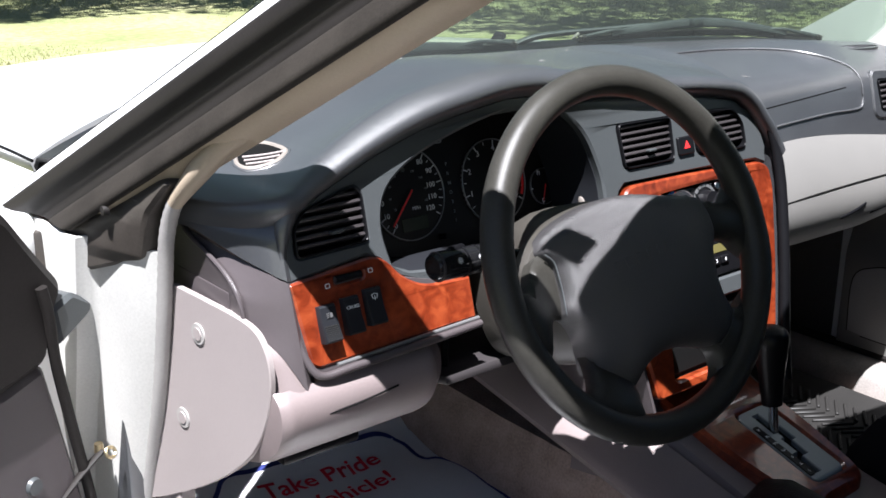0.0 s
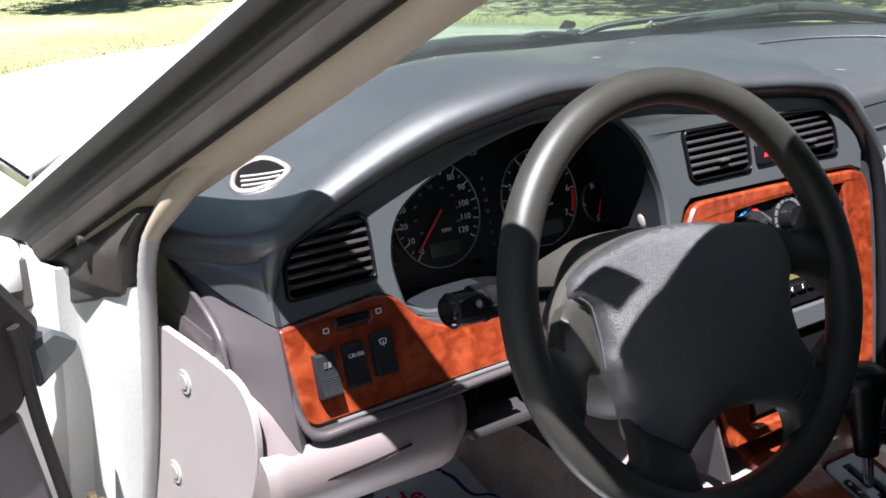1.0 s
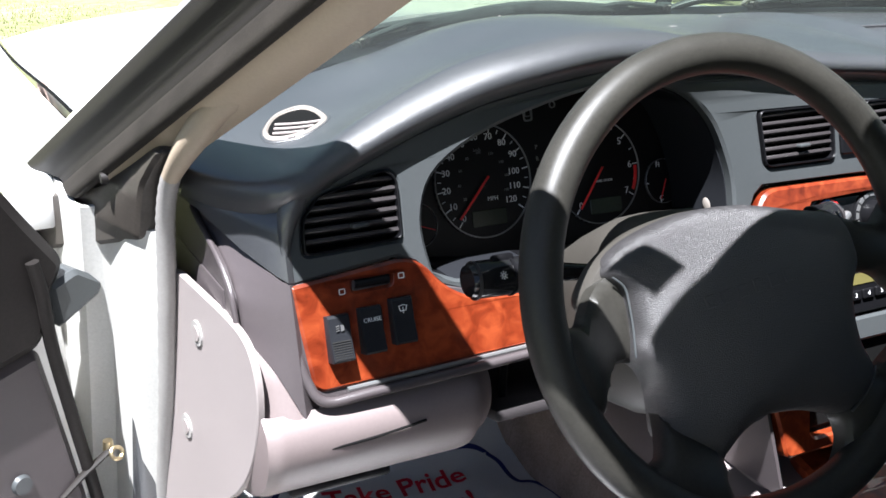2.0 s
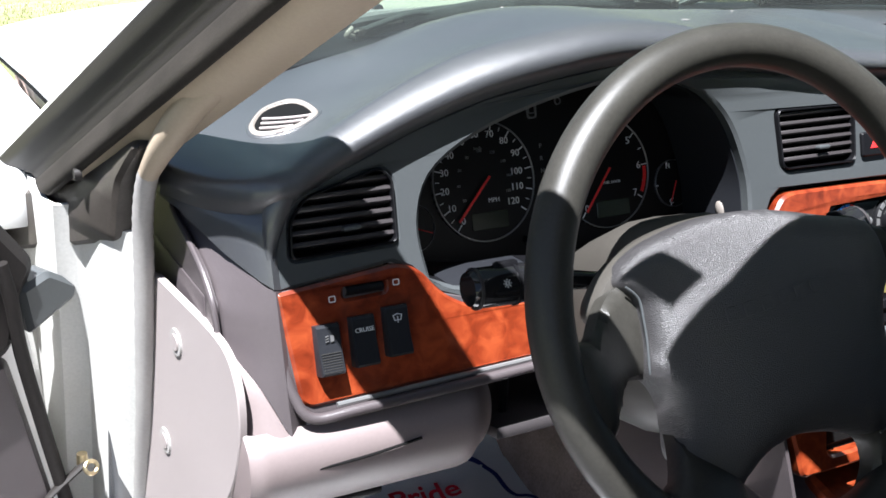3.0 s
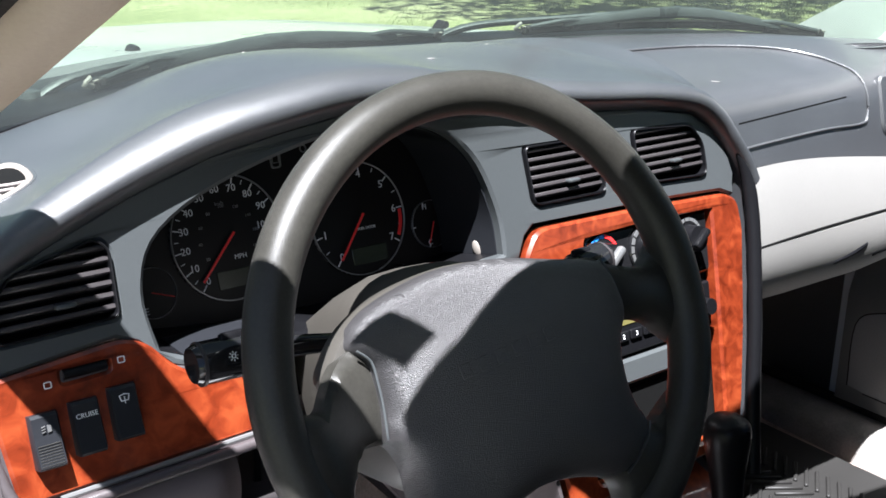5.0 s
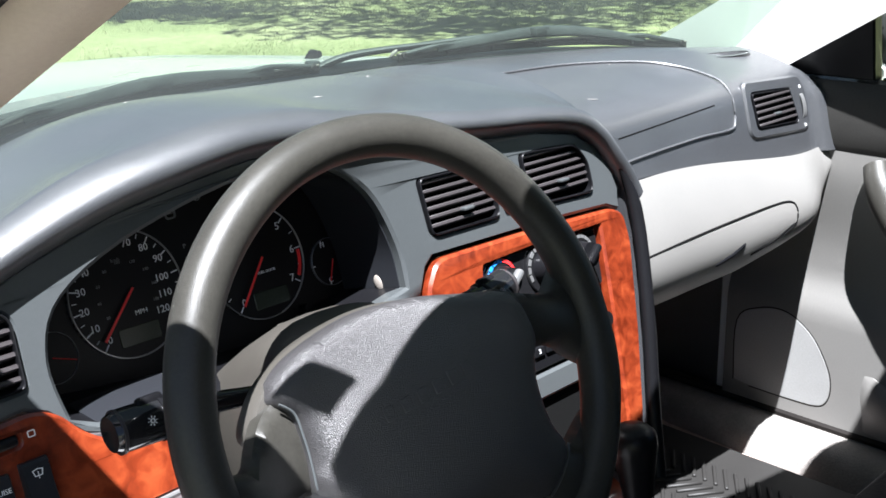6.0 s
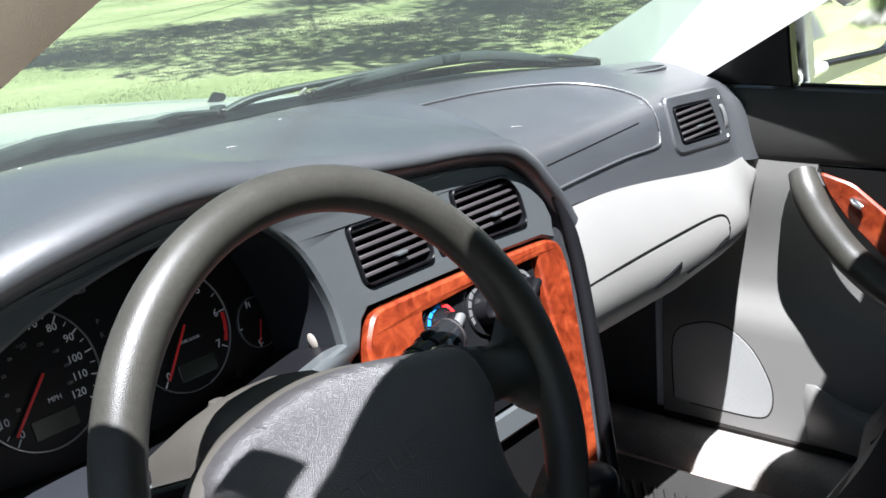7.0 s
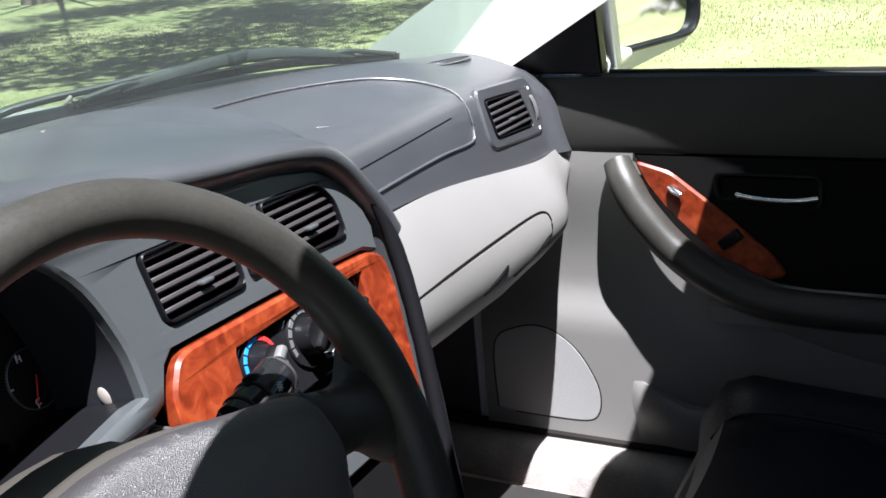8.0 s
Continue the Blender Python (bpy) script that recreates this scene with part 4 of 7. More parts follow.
def build_dial(c, r, a0, a1, steps, labels, size, needle_at, inner=None, face_label=""):
    u, v = c
    bm = bmesh.new()
    plate(bm, disc(u, v, r, 56), 0.002, -0.002, bend=gauge, edge=0.0, step=1)
    d = part("dial", bm, DIAL, dash, face_label)
    bm = bmesh.new()
    plate(bm, disc(u, v, r, 64), 0.0035, 0.0, holes=[disc(u, v, r * 0.975, 64)], bend=gauge, edge=0.0003, step=1)
    part("ring", bm, SILVER, d, "thin pale metal ring")
    tick = bmesh.new()
    rbox(tick, (0.0065 * r / 0.054, 0.0011, 0.0006), Matrix(), 0, 1)
    tick_me = finish("mark", tick, INK)
    small = bmesh.new()
    rbox(small, (0.004 * r / 0.054, 0.0007, 0.0006), Matrix(), 0, 1)
    small_me = finish("mark", small, INK)
    for k in range(steps + 1):
        a = a0 + (a1 - a0) * k / steps
        ar = radians(a)
        major = k % 2 == 0 or steps < 8
        piece("mark", tick_me if major else small_me, gauge_frame(u + r * 0.90 * math.cos(ar), v + r * 0.90 * math.sin(ar), 0.0024, a), d)
    for k, tx in enumerate(labels):
        a = radians(a0 + (a1 - a0) * k / (len(labels) - 1))
        if tx:
            far = r * (0.655 if len(tx) > 2 else 0.775)
            lettering("number", tx, size, gauge_frame(u + far * math.cos(a), v + far * math.sin(a), 0.0024), INK, d)
    if inner:
        for k, tx in enumerate(inner):
            a = radians(a0 + (a1 - a0) * (k + 0.6) / len(inner))
            lettering("number", tx, size * 0.42, gauge_frame(u + r * 0.50 * math.cos(a), v + r * 0.50 * math.sin(a), 0.0024), SILVER, d)
    a = needle_at
    bm = bmesh.new()
    rbox(bm, (r * 0.98, 0.0024 * r / 0.054, 0.0012), gauge_frame(u + r * 0.37 * math.cos(radians(a)), v + r * 0.37 * math.sin(radians(a)), 0.006, a), 0.0003, 1)
    nd = part("needle", bm, RED, d, "red needle")
    return d


def build_cluster():
    # dark funnel behind the opening
    op = [(p.x, p.y) for p in smooth_line([(-0.528, 0.905, 0), (-0.533, 0.95, 0), (-0.512, 0.990, 0), (-0.44, 1.022, 0), (-0.33, 1.040, 0), (-0.24, 1.030, 0), (-0.192, 0.998, 0), (-0.170, 0.945, 0), (-0.168, 0.902, 0)], 5)] + [(-0.30, 0.884), (-0.42, 0.886), (-0.505, 0.895)]
    back = [((u + 0.335) * 0.93 - 0.325, (v - 0.95) * 1.10 + 0.930) for u, v in op]
    bm = bmesh.new()
    rings = []
    for k in range(6):
        f = k / 5
        rings.append([Vector(face(*a, -0.012)).lerp(Vector(gauge(*b, 0.004)), f) for a, b in zip(op, back)])
    side = [k for k in range(len(op)) if op[k][0] > -0.215 and op[k][1] > 0.89]
    for name, mat, lo, hi in (("instrument_hood", BLACK, 0, side[0]), ("hood_side", SWITCH, side[0], side[-1]), ("hood_foot", BLACK, side[-1], len(op))):
        bm = bmesh.new()
        sheet(bm, [[ring[k % len(op)] for k in range(lo, hi + 1)] for ring in rings], 0.001)
        part(name, bm, mat, dash, "dark recessed hood round the dials" if lo == 0 else "")
    bm = bmesh.new()
    plate(bm, [((u + 0.325) * 1.05 - 0.325, (v - 0.93) * 1.1 + 0.93) for u, v in back], 0.0, -0.006, bend=gauge, edge=0.0)
    part("instrument_panel", bm, DIAL, dash, "black instrument panel")
    # pale ledge in front of the dials
    bm = bmesh.new()
    rings = []
    for k in range(25):
        x = -0.505 + 0.085 * k / 24
        dn = 0.022 * ease((x + 0.42) / 0.10)
        rings.append([Vector(face(x, 0.887, 0.0)), Vector(face(x, 0.893 - dn * 0.4, -0.004)), Vector((x, 0.02, 0.890 - dn)), Vector((x, 0.05, 0.878 - dn)), Vector((x, 0.094, 0.852 - dn))])
    sheet(bm, rings, 0.004)
    part("instrument_ledge", bm, SWITCH, dash)
    bm = bmesh.new()
    rings = []
    for k in range(12):
        x = -0.419 + 0.249 * k / 11
        dn = 0.022 * ease((x + 0.42) / 0.10)
        rings.append([Vector(face(x, 0.887, 0.0)), Vector(face(x, 0.893 - dn * 0.4, -0.004)), Vector((x, 0.02, 0.890 - dn)), Vector((x, 0.05, 0.878 - dn)), Vector((x, 0.094, 0.852 - dn))])
    sheet(bm, rings, 0.004)
    part("instrument_base", bm, BLACK, dash)
    sp = build_dial((-0.4005, 0.932), 0.0553, 232, -36, 24, ["0", "10", "20", "30", "40", "50", "60", "70", "80", "90", "100", "110", "120"], 0.0094, 227, ["20", "40", "60", "80", "100", "120", "140", "160", "180"], "black speedometer dial with white figures")
    lettering("word", "MPH", 0.0062, gauge_frame(-0.392, 0.914, 0.0024), INK, sp)
    lettering("word", "km/h", 0.0042, gauge_frame(-0.404, 0.962, 0.0024), SILVER, sp)
    ta = build_dial((-0.262, 0.926), 0.0535, 232, -34, 14, ["0", "1", "2", "3", "4", "5", "6", "7"], 0.0105, 232, None, "black rev counter dial with white figures")
    lettering("word", "FUEL DOOR", 0.0038, gauge_frame(-0.255, 0.916, 0.0024), INK, ta)
    bm = bmesh.new()
    arc = [radians(2 - 30 * k / 10) for k in range(11)]
    plate(bm, [(-0.262 + 0.050 * math.cos(a), 0.926 + 0.050 * math.sin(a)) for a in arc] + [(-0.262 + 0.0465 * math.cos(a), 0.926 + 0.0465 * math.sin(a)) for a in reversed(arc)], 0.003, 0.001, bend=gauge, edge=0.0)
    part("red_band", bm, RED, ta)
    te = build_dial((-0.178, 0.907), 0.0235, 108, 256, 2, ["H", "", "C"], 0.0078, 248, None, "small black temperature dial")
    fu = build_dial((-0.479, 0.8985), 0.0215, 120, 240, 2, ["F", "", "E"], 0.0085, -20, None, "small black fuel dial")
    for u, v in ((-0.398, 0.896), (-0.256, 0.891)):
        bm = bmesh.new()
        plate(bm, rounded([(u - 0.020, v - 0.008), (u + 0.020, v - 0.008), (u + 0.020, v + 0.008), (u - 0.020, v + 0.008)], 0.002), 0.003, 0.0, bend=gauge, edge=0.0005)
        part("lcd_window", bm, LCD, dash, "dim olive LCD window")
    # added pale blob that stands for a sunlit patch on the hood's corner
    bm = bmesh.new()
    bmesh.ops.create_uvsphere(bm, u_segments=20, v_segments=12, radius=1.0, matrix=pose(-0.1675, 0.036, 0.896, -32, 0, 6) @ Matrix.Diagonal((0.004, 0.007, 0.010, 1)))
    part("sunlit_patch", bm, TAUPE, dash, "rounded taupe blob in place of a sunlit patch at the hood foot")
    # gear letters between the dials and the little car outline above
    for k, tx in enumerate(["P", "R", "N", "D", "3", "2", "1"]):
        lettering("gear_letter", tx, 0.0062, gauge_frame(-0.334, 0.958 - 0.0115 * k, 0.0012), SILVER, dash)
    bm = bmesh.new()
    o = rounded([(-0.345, 0.984), (-0.335, 0.984), (-0.334, 1.004), (-0.346, 1.004)], 0.003)
    plate(bm, o, 0.0018, 0.0, holes=[[(-0.340 + (p[0] + 0.340) * 0.78, 0.994 + (p[1] - 0.994) * 0.85) for p in o]], bend=gauge, edge=0.0)
    aj = part("door_ajar_symbol", bm, SILVER, dash)
    for du, dv, wd, ht in ((0, 0.0045, 0.0060, 0.0009), (0, -0.0050, 0.0060, 0.0009), (-0.0032, 0, 0.0007, 0.0105), (0.0032, 0, 0.0007, 0.0105)):
        bm = bmesh.new()
        rbox(bm, (wd, ht, 0.0006), gauge_frame(-0.340 + du, 0.994 + dv, 0.0014), 0, 1)
        part("line", bm, SILVER, aj)
    for u, v in ((-0.366, 0.998), (-0.309, 0.998)):
        bm = bmesh.new()
        plate(bm, disc(u, v, 0.0036, 16), 0.0016, 0.0, holes=[disc(u, v, 0.0027, 16)], bend=gauge, edge=0.0, step=1)
        part("warning_symbol", bm, SILVER, dash)
    # trip buttons at the foot of the instruments
    for u, v in ((-0.36, 0.874), (-0.225, 0.872)):
        bm = bmesh.new()
        bmesh.ops.create_cone(bm, cap_ends=True, segments=12, radius1=0.004, radius2=0.0035, depth=0.014, matrix=gauge_frame(u, v, 0.006))
        part("trip_button", bm, BLACK, dash)


def build_left_trim():
    wood = rounded([(-0.657, 0.912), (-0.556, 0.921), (-0.538, 0.914), (-0.521, 0.893), (-0.495, 0.878), (-0.43, 0.874), (-0.43, 0.829), (-0.640, 0.825), (-0.647, 0.830)], [0.003, 0.012, 0.01, 0.012, 0.02, 0.002, 0.002, 0.012, 0.008])
    bm = bmesh.new()
    plate(bm, rounded([(-0.661, 0.9135), (-0.60, 0.914), (-0.43, 0.870), (-0.43, 0.8205), (-0.640, 0.8165), (-0.652, 0.822)], [0.003, 0.01, 0.01, 0.002, 0.014, 0.010]), 0.0005, -0.010, bend=face, edge=0.002, step=0.012)
    part("wood_flange", bm, MAUVE, dash, "warm grey flange round the wood")
    slot = rounded([(-0.604, 0.9005), (-0.604, 0.9095), (-0.569, 0.9105), (-0.569, 0.9015)], 0.003)
    bm = bmesh.new()
    plate(bm, wood, 0.003, -0.006, holes=[slot], bend=face, edge=0.0025, step=0.012)
    trim = part("wood_panel", bm, WOOD, dash, "glossy red burl wood panel with switches")
    bm = bmesh.new()
    rings = [[face(-0.602 + 0.031 * i / 8, 0.906 + 0.0045 * math.cos(math.pi * k / 10), -0.004 + 0.009 * math.sin(math.pi * k / 10)) for k in range(11)] for i in range(9)]
    sheet(bm, rings, 0.001)
    part("dimmer_wheel", bm, BLACK, trim, "ribbed black thumb wheel")
    for u, v, turn in ((-0.614, 0.902, 0), (-0.560, 0.907, 45)):
        bm = bmesh.new()
        q = rounded([(u - 0.0028, v - 0.0024), (u + 0.0028, v - 0.0024), (u + 0.0028, v + 0.0024), (u - 0.0028, v + 0.0024)], 0.0012)
        plate(bm, q, 0.0036, 0.002, holes=[[(u + (a - u) * 0.74, v + (b - v) * 0.70) for a, b in q]], bend=face, edge=0.0)
        part("printed_symbol", bm, INK, trim)
    for k, (u, v) in enumerate(((-0.6225, 0.8665), (-0.5935, 0.8685), (-0.5650, 0.8715))):
        bm = bmesh.new()
        rings = []
        w0 = 0.0102
        for dv, dw in ((-0.0185, 0.0), (-0.0185, 0.0105), (-0.0165, 0.0125), (0.0, 0.0085), (0.0165, 0.0075), (0.0185, 0.0055), (0.0185, 0.0)):
            rings.append([face(u - w0, v + dv, 0.002 + dw * 0.8), face(u - w0 + 0.0012, v + dv, 0.0028 + dw), face(u + w0 - 0.0012, v + dv, 0.0028 + dw), face(u + w0, v + dv, 0.002 + dw * 0.8)])
        loft(bm, rings, closed=False, caps=False)
        loft(bm, [[r[0] for r in rings], [Vector(face(u - w0, v, 0.0)) for _ in rings]], closed=False)
        loft(bm, [[r[3] for r in rings], [Vector(face(u + w0, v, 0.0)) for _ in rings]], closed=False)
        b = part("rocker_switch", bm, SWITCH, trim, ("black fog lamp rocker switch", "black cruise control rocker switch", "black wiper de-icer rocker switch")[k])
        if k == 1:
            lettering("word", "CRUISE", 0.0050, face_frame(u, v + 0.0085, 0.0118) @ pose(0, 0, 0, -8, 0, 0), INK, b)
        else:
            bm = bmesh.new()
            if k == 0:
                plate(bm, [(u + 0.0008, v + 0.006), (u + 0.0034, v + 0.0065), (u + 0.0034, v + 0.0105), (u + 0.0008, v + 0.011)], 0.0122, 0.011, bend=face, edge=0.0)
                for j in range(3):
                    plate(bm, [(u - 0.0032, v + 0.0062 + 0.0018 * j), (u - 0.0006, v + 0.0068 + 0.0018 * j), (u - 0.0006, v + 0.0073 + 0.0018 * j), (u - 0.0032, v + 0.0067 + 0.0018 * j)], 0.0122, 0.011, bend=face, edge=0.0)
            else:
                o = [(u - 0.004, v + 0.0122), (u, v + 0.0132), (u + 0.004, v + 0.0122), (u + 0.0028, v + 0.0078), (u - 0.0028, v + 0.0078)]
                plate(bm, o, 0.0112, 0.010, holes=[[(u + (a - u) * 0.8, v + 0.0105 + (c - v - 0.0105) * 0.76) for a, c in o]], bend=face, edge=0.0)
                plate(bm, [(u - 0.0003, v + 0.006), (u + 0.0003, v + 0.006), (u + 0.0003, v + 0.011), (u - 0.0003, v + 0.011)], 0.0112, 0.010, bend=face, edge=0.0)
            part("symbol", bm, SILVER if k == 0 else INK, b)
        if k == 0:
            rib = bmesh.new()
            rbox(rib, (0.016, 0.0006, 0.0008), Matrix(), 0, 1)
            me = finish("rib", rib, DOORPAD)
            for j in range(8):
                piece("rib", me, face_frame(u, v - 0.0155 + 0.0019 * j, 0.0150 - 0.0004 * j), b)
    # corner of the dashboard round to the door
    border = lambda x: lerp_table(-x, [(0.640, 0.912), (0.660, 0.914), (0.680, 0.930), (0.700, 0.952)])
    edge_y = lambda z: lerp_table(z, [(0.76, -0.055), (0.84, -0.034), (0.869, -0.0125), (0.897, -0.001), (0.915, 0.024), (0.9275, 0.059), (0.936, 0.092), (0.976, 0.105)])
    foot = lambda x: lerp_table(-x, [(0.640, 0.790), (0.653, 0.797), (0.662, 0.815), (0.676, 0.846), (0.688, 0.864), (0.693, 0.866)])

    def end_skin(x, v):
        """The face carried on to the outer corner, where it turns forward."""
        pull = 0.006 * ease((v - 0.955) / 0.02)
        o = Vector(face(x, v, 0.004 * ease((x + 0.70) / 0.04)))
        f = max(0.0, (-0.650 - x) / 0.0405)
        return Vector((x + pull, o.y + (edge_y(v) - o.y) * f ** 1.9 + pull, o.z))
    # the end in two colours: warm grey below border(x), dark above it
    for mat, name, text in ((MAUVE, "dash_end", "warm grey plastic end of the dashboard"), (PAD, "upper_end", "dark upper part of the dashboard end")):
        bm = bmesh.new()
        rings = []
        low = mat is MAUVE
        for k in range(17):
            row = [Vector(face(x, (foot(x) if low else border(x) + 0.0008) + ((border(x) if low else 0.976) - (foot(x) if low else border(x) + 0.0008)) * k / 16, y)) for x, y in ((-0.640, -0.012), (-0.646, -0.006), (-0.652, 0.0))]
            for x in ((-0.657, -0.662, -0.667, -0.672, -0.677, -0.682, -0.686, -0.689, -0.6905) if low else (-0.658, -0.665, -0.673, -0.681, -0.688, -0.694, -0.699, -0.702)):
                lo, hi = (foot(x), border(x)) if low else (border(x) + 0.0008, 0.976)
                v = lo + (hi - lo) * k / 16
                pull = 0.006 * ease((v - 0.955) / 0.02)
                row.append(end_skin(x, v) if low else Vector(face(x, v, 0.006 * ease((x + 0.70) / 0.04))) + Vector((pull, corner_y(x) + pull, 0)))
            x = -0.691 if low else -0.704
            v = foot(x) + (border(x) - foot(x)) * k / 16 if low else border(x) + (0.976 - border(x)) * k / 16
            row += [Vector((x, 0.13, v)), Vector((x, 0.24, v))]
            rings.append(row)
        sheet(bm, rings, 0.003)
        part(name, bm, mat, dash, text)
    # flat taupe cap on the end, with the ridge along its edge
    bm = bmesh.new()
    cap = [(0.24, 0.80), (0.215, 0.862), (0.18, 0.912), (0.145, 0.950), (0.115, 0.950), (0.092, 0.9365), (0.059, 0.9285), (0.024, 0.9160), (0.0, 0.898), (-0.0105, 0.870), (-0.006, 0.845), (0.05, 0.80)]
    plate(bm, cap, 0.0035, -0.002, bend=lambda u, v, w: (-0.6935 - w, u, v), edge=0.0015, step=0.012)
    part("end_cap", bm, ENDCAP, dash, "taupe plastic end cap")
    bm = bmesh.new()
    tube(bm, smooth_line([(-0.6955, y, z) for y, z in ((0.110, 0.944), (0.092, 0.9370), (0.058, 0.9290), (0.023, 0.9165), (-0.001, 0.8985), (-0.0115, 0.870))], 5), 0.0026, 8)
    part("end_cap_ridge", bm, MAUVE, dash)
    bm = bmesh.new()
    tube(bm, [(-0.6945, -0.008, 0.8665), (-0.6945, -0.015, 0.8655)], 0.0035, 10)
    part("end_cap_notch", bm, DEEP, dash)
    # the pale knee panel carried up beside the wood
    bm = bmesh.new()
    rings = []
    for k in range(13):
        z = 0.798 + 0.067 * k / 12
        x1 = -lerp_table(z, [(0.797, 0.653), (0.815, 0.662), (0.846, 0.676), (0.864, 0.688), (0.870, 0.692)])
        row = []
        for j in range(9):
            f = j / 8
            x = -0.694 + (x1 + 0.694) * f
            row.append(Vector((x, end_skin(max(x, -0.6905), z).y - 0.007 * math.sin(math.pi * min(1, 0.2 + 0.8 * f)) * (1 - k / 14) + 0.003 * (1 - f) ** 3, z)))
        rings.append(row)
    sheet(bm, rings, 0.003)
    part("knee_panel_side", bm, KNEE, dash, "pale grey plastic side of the knee panel")
    bm = bmesh.new()
    rbox(bm, (0.006, 0.20, 0.20), pose(-0.6955, 0.115, 0.800), 0.003)
    part("inner_end_board", bm, MAUVE, dash)
    # dark roll down the outer side of the vent
    bm = bmesh.new()
    tube(bm, smooth_line([face(-0.612, 1.002, 0.006), face(-0.637, 0.990, 0.005), face(-0.651, 0.968, 0.002), face(-0.657, 0.938, -0.001), face(-0.658, 0.908, -0.006)], 6), [(0.008 + 0.002 * math.sin(math.pi * k / 24)) * (1 - 0.85 * ease((k - 9) / 14)) for k in range(25)], 16)
    part("edge_roll", bm, PAD, dash, "dark padded edge beside the vent")
    # raised lip under the wood
    bm = bmesh.new()
    tube(bm, smooth_line([face(-0.656, 0.860, -0.003), face(-0.652, 0.836, 0.001), face(-0.640, 0.818, 0.006), face(-0.60, 0.8185, 0.009), face(-0.50, 0.8205, 0.009), face(-0.43, 0.8225, 0.008)], 6), 0.0044, 10)
    part("lower_lip", bm, MAUVE, dash)
    bm = bmesh.new()
    tube(bm, smooth_line([face(-0.62, 0.8245, 0.006), face(-0.54, 0.8262, 0.006), face(-0.43, 0.8285, 0.006)], 6), 0.0022, 8)
    part("bright_strip", bm, SILVER, dash, "thin silver strip below the wood")


def build_knee_panel():
    """The pale panel under the wood, with the bonnet release mark."""
    bm = bmesh.new()
    rings = []
    for k in range(31):
        f = k / 30
        x = -0.700 + 0.222 * f
        pull = 0.022 * ease((f - 0.88) / 0.12)
        left = 0.07 * max(0, 1 - f / 0.045) ** 2
        prof = [(-0.058, 0.8125), (-0.070, 0.802), (-0.075, 0.785), (-0.071, 0.765), (-0.055, 0.742), (-0.025, 0.722), (0.02, 0.708), (0.07, 0.70)]
        rings.append([(x, y + pull + left, z) for y, z in [tuple(p) for p in smooth_line(prof, 3)]])
    sheet(bm, rings, 0.004)
    # the weaker sun here is part of the panel's colour
    knee = part("knee_panel", bm, KNEE, dash, "pale grey plastic knee panel")
    bm = bmesh.new()
    tube(bm, smooth_line([(-0.640, -0.074, 0.782), (-0.60, -0.0765, 0.785), (-0.555, -0.0770, 0.790)], 5), 0.0012, 6)
    part("release_slot", bm, DEEP, knee)
    bm = bmesh.new()
    rbox(bm, (0.10, 0.05, 0.014), pose(-0.60, 0.03, 0.697), 0.004)
    part("release_lever", bm, BLACK, knee)
    # open pocket below the column, with its bright stays
    bm = bmesh.new()
    rbox(bm, (0.20, 0.18, 0.012), pose(-0.375, 0.03, 0.745, -12, 0, 0), 0.004)
    part("column_tray", bm, SLAT, dash)
    # solid block, coloured like the shade of an open recess
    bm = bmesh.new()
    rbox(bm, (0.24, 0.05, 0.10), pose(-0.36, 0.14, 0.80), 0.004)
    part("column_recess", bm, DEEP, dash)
    for dx in (0.0, 0.022):
        bm = bmesh.new()
        tube(bm, [(-0.468 + dx, -0.02, 0.80), (-0.470 + dx, -0.022, 0.76)], 0.004, 8)
        part("stay", bm, BLACK, dash)


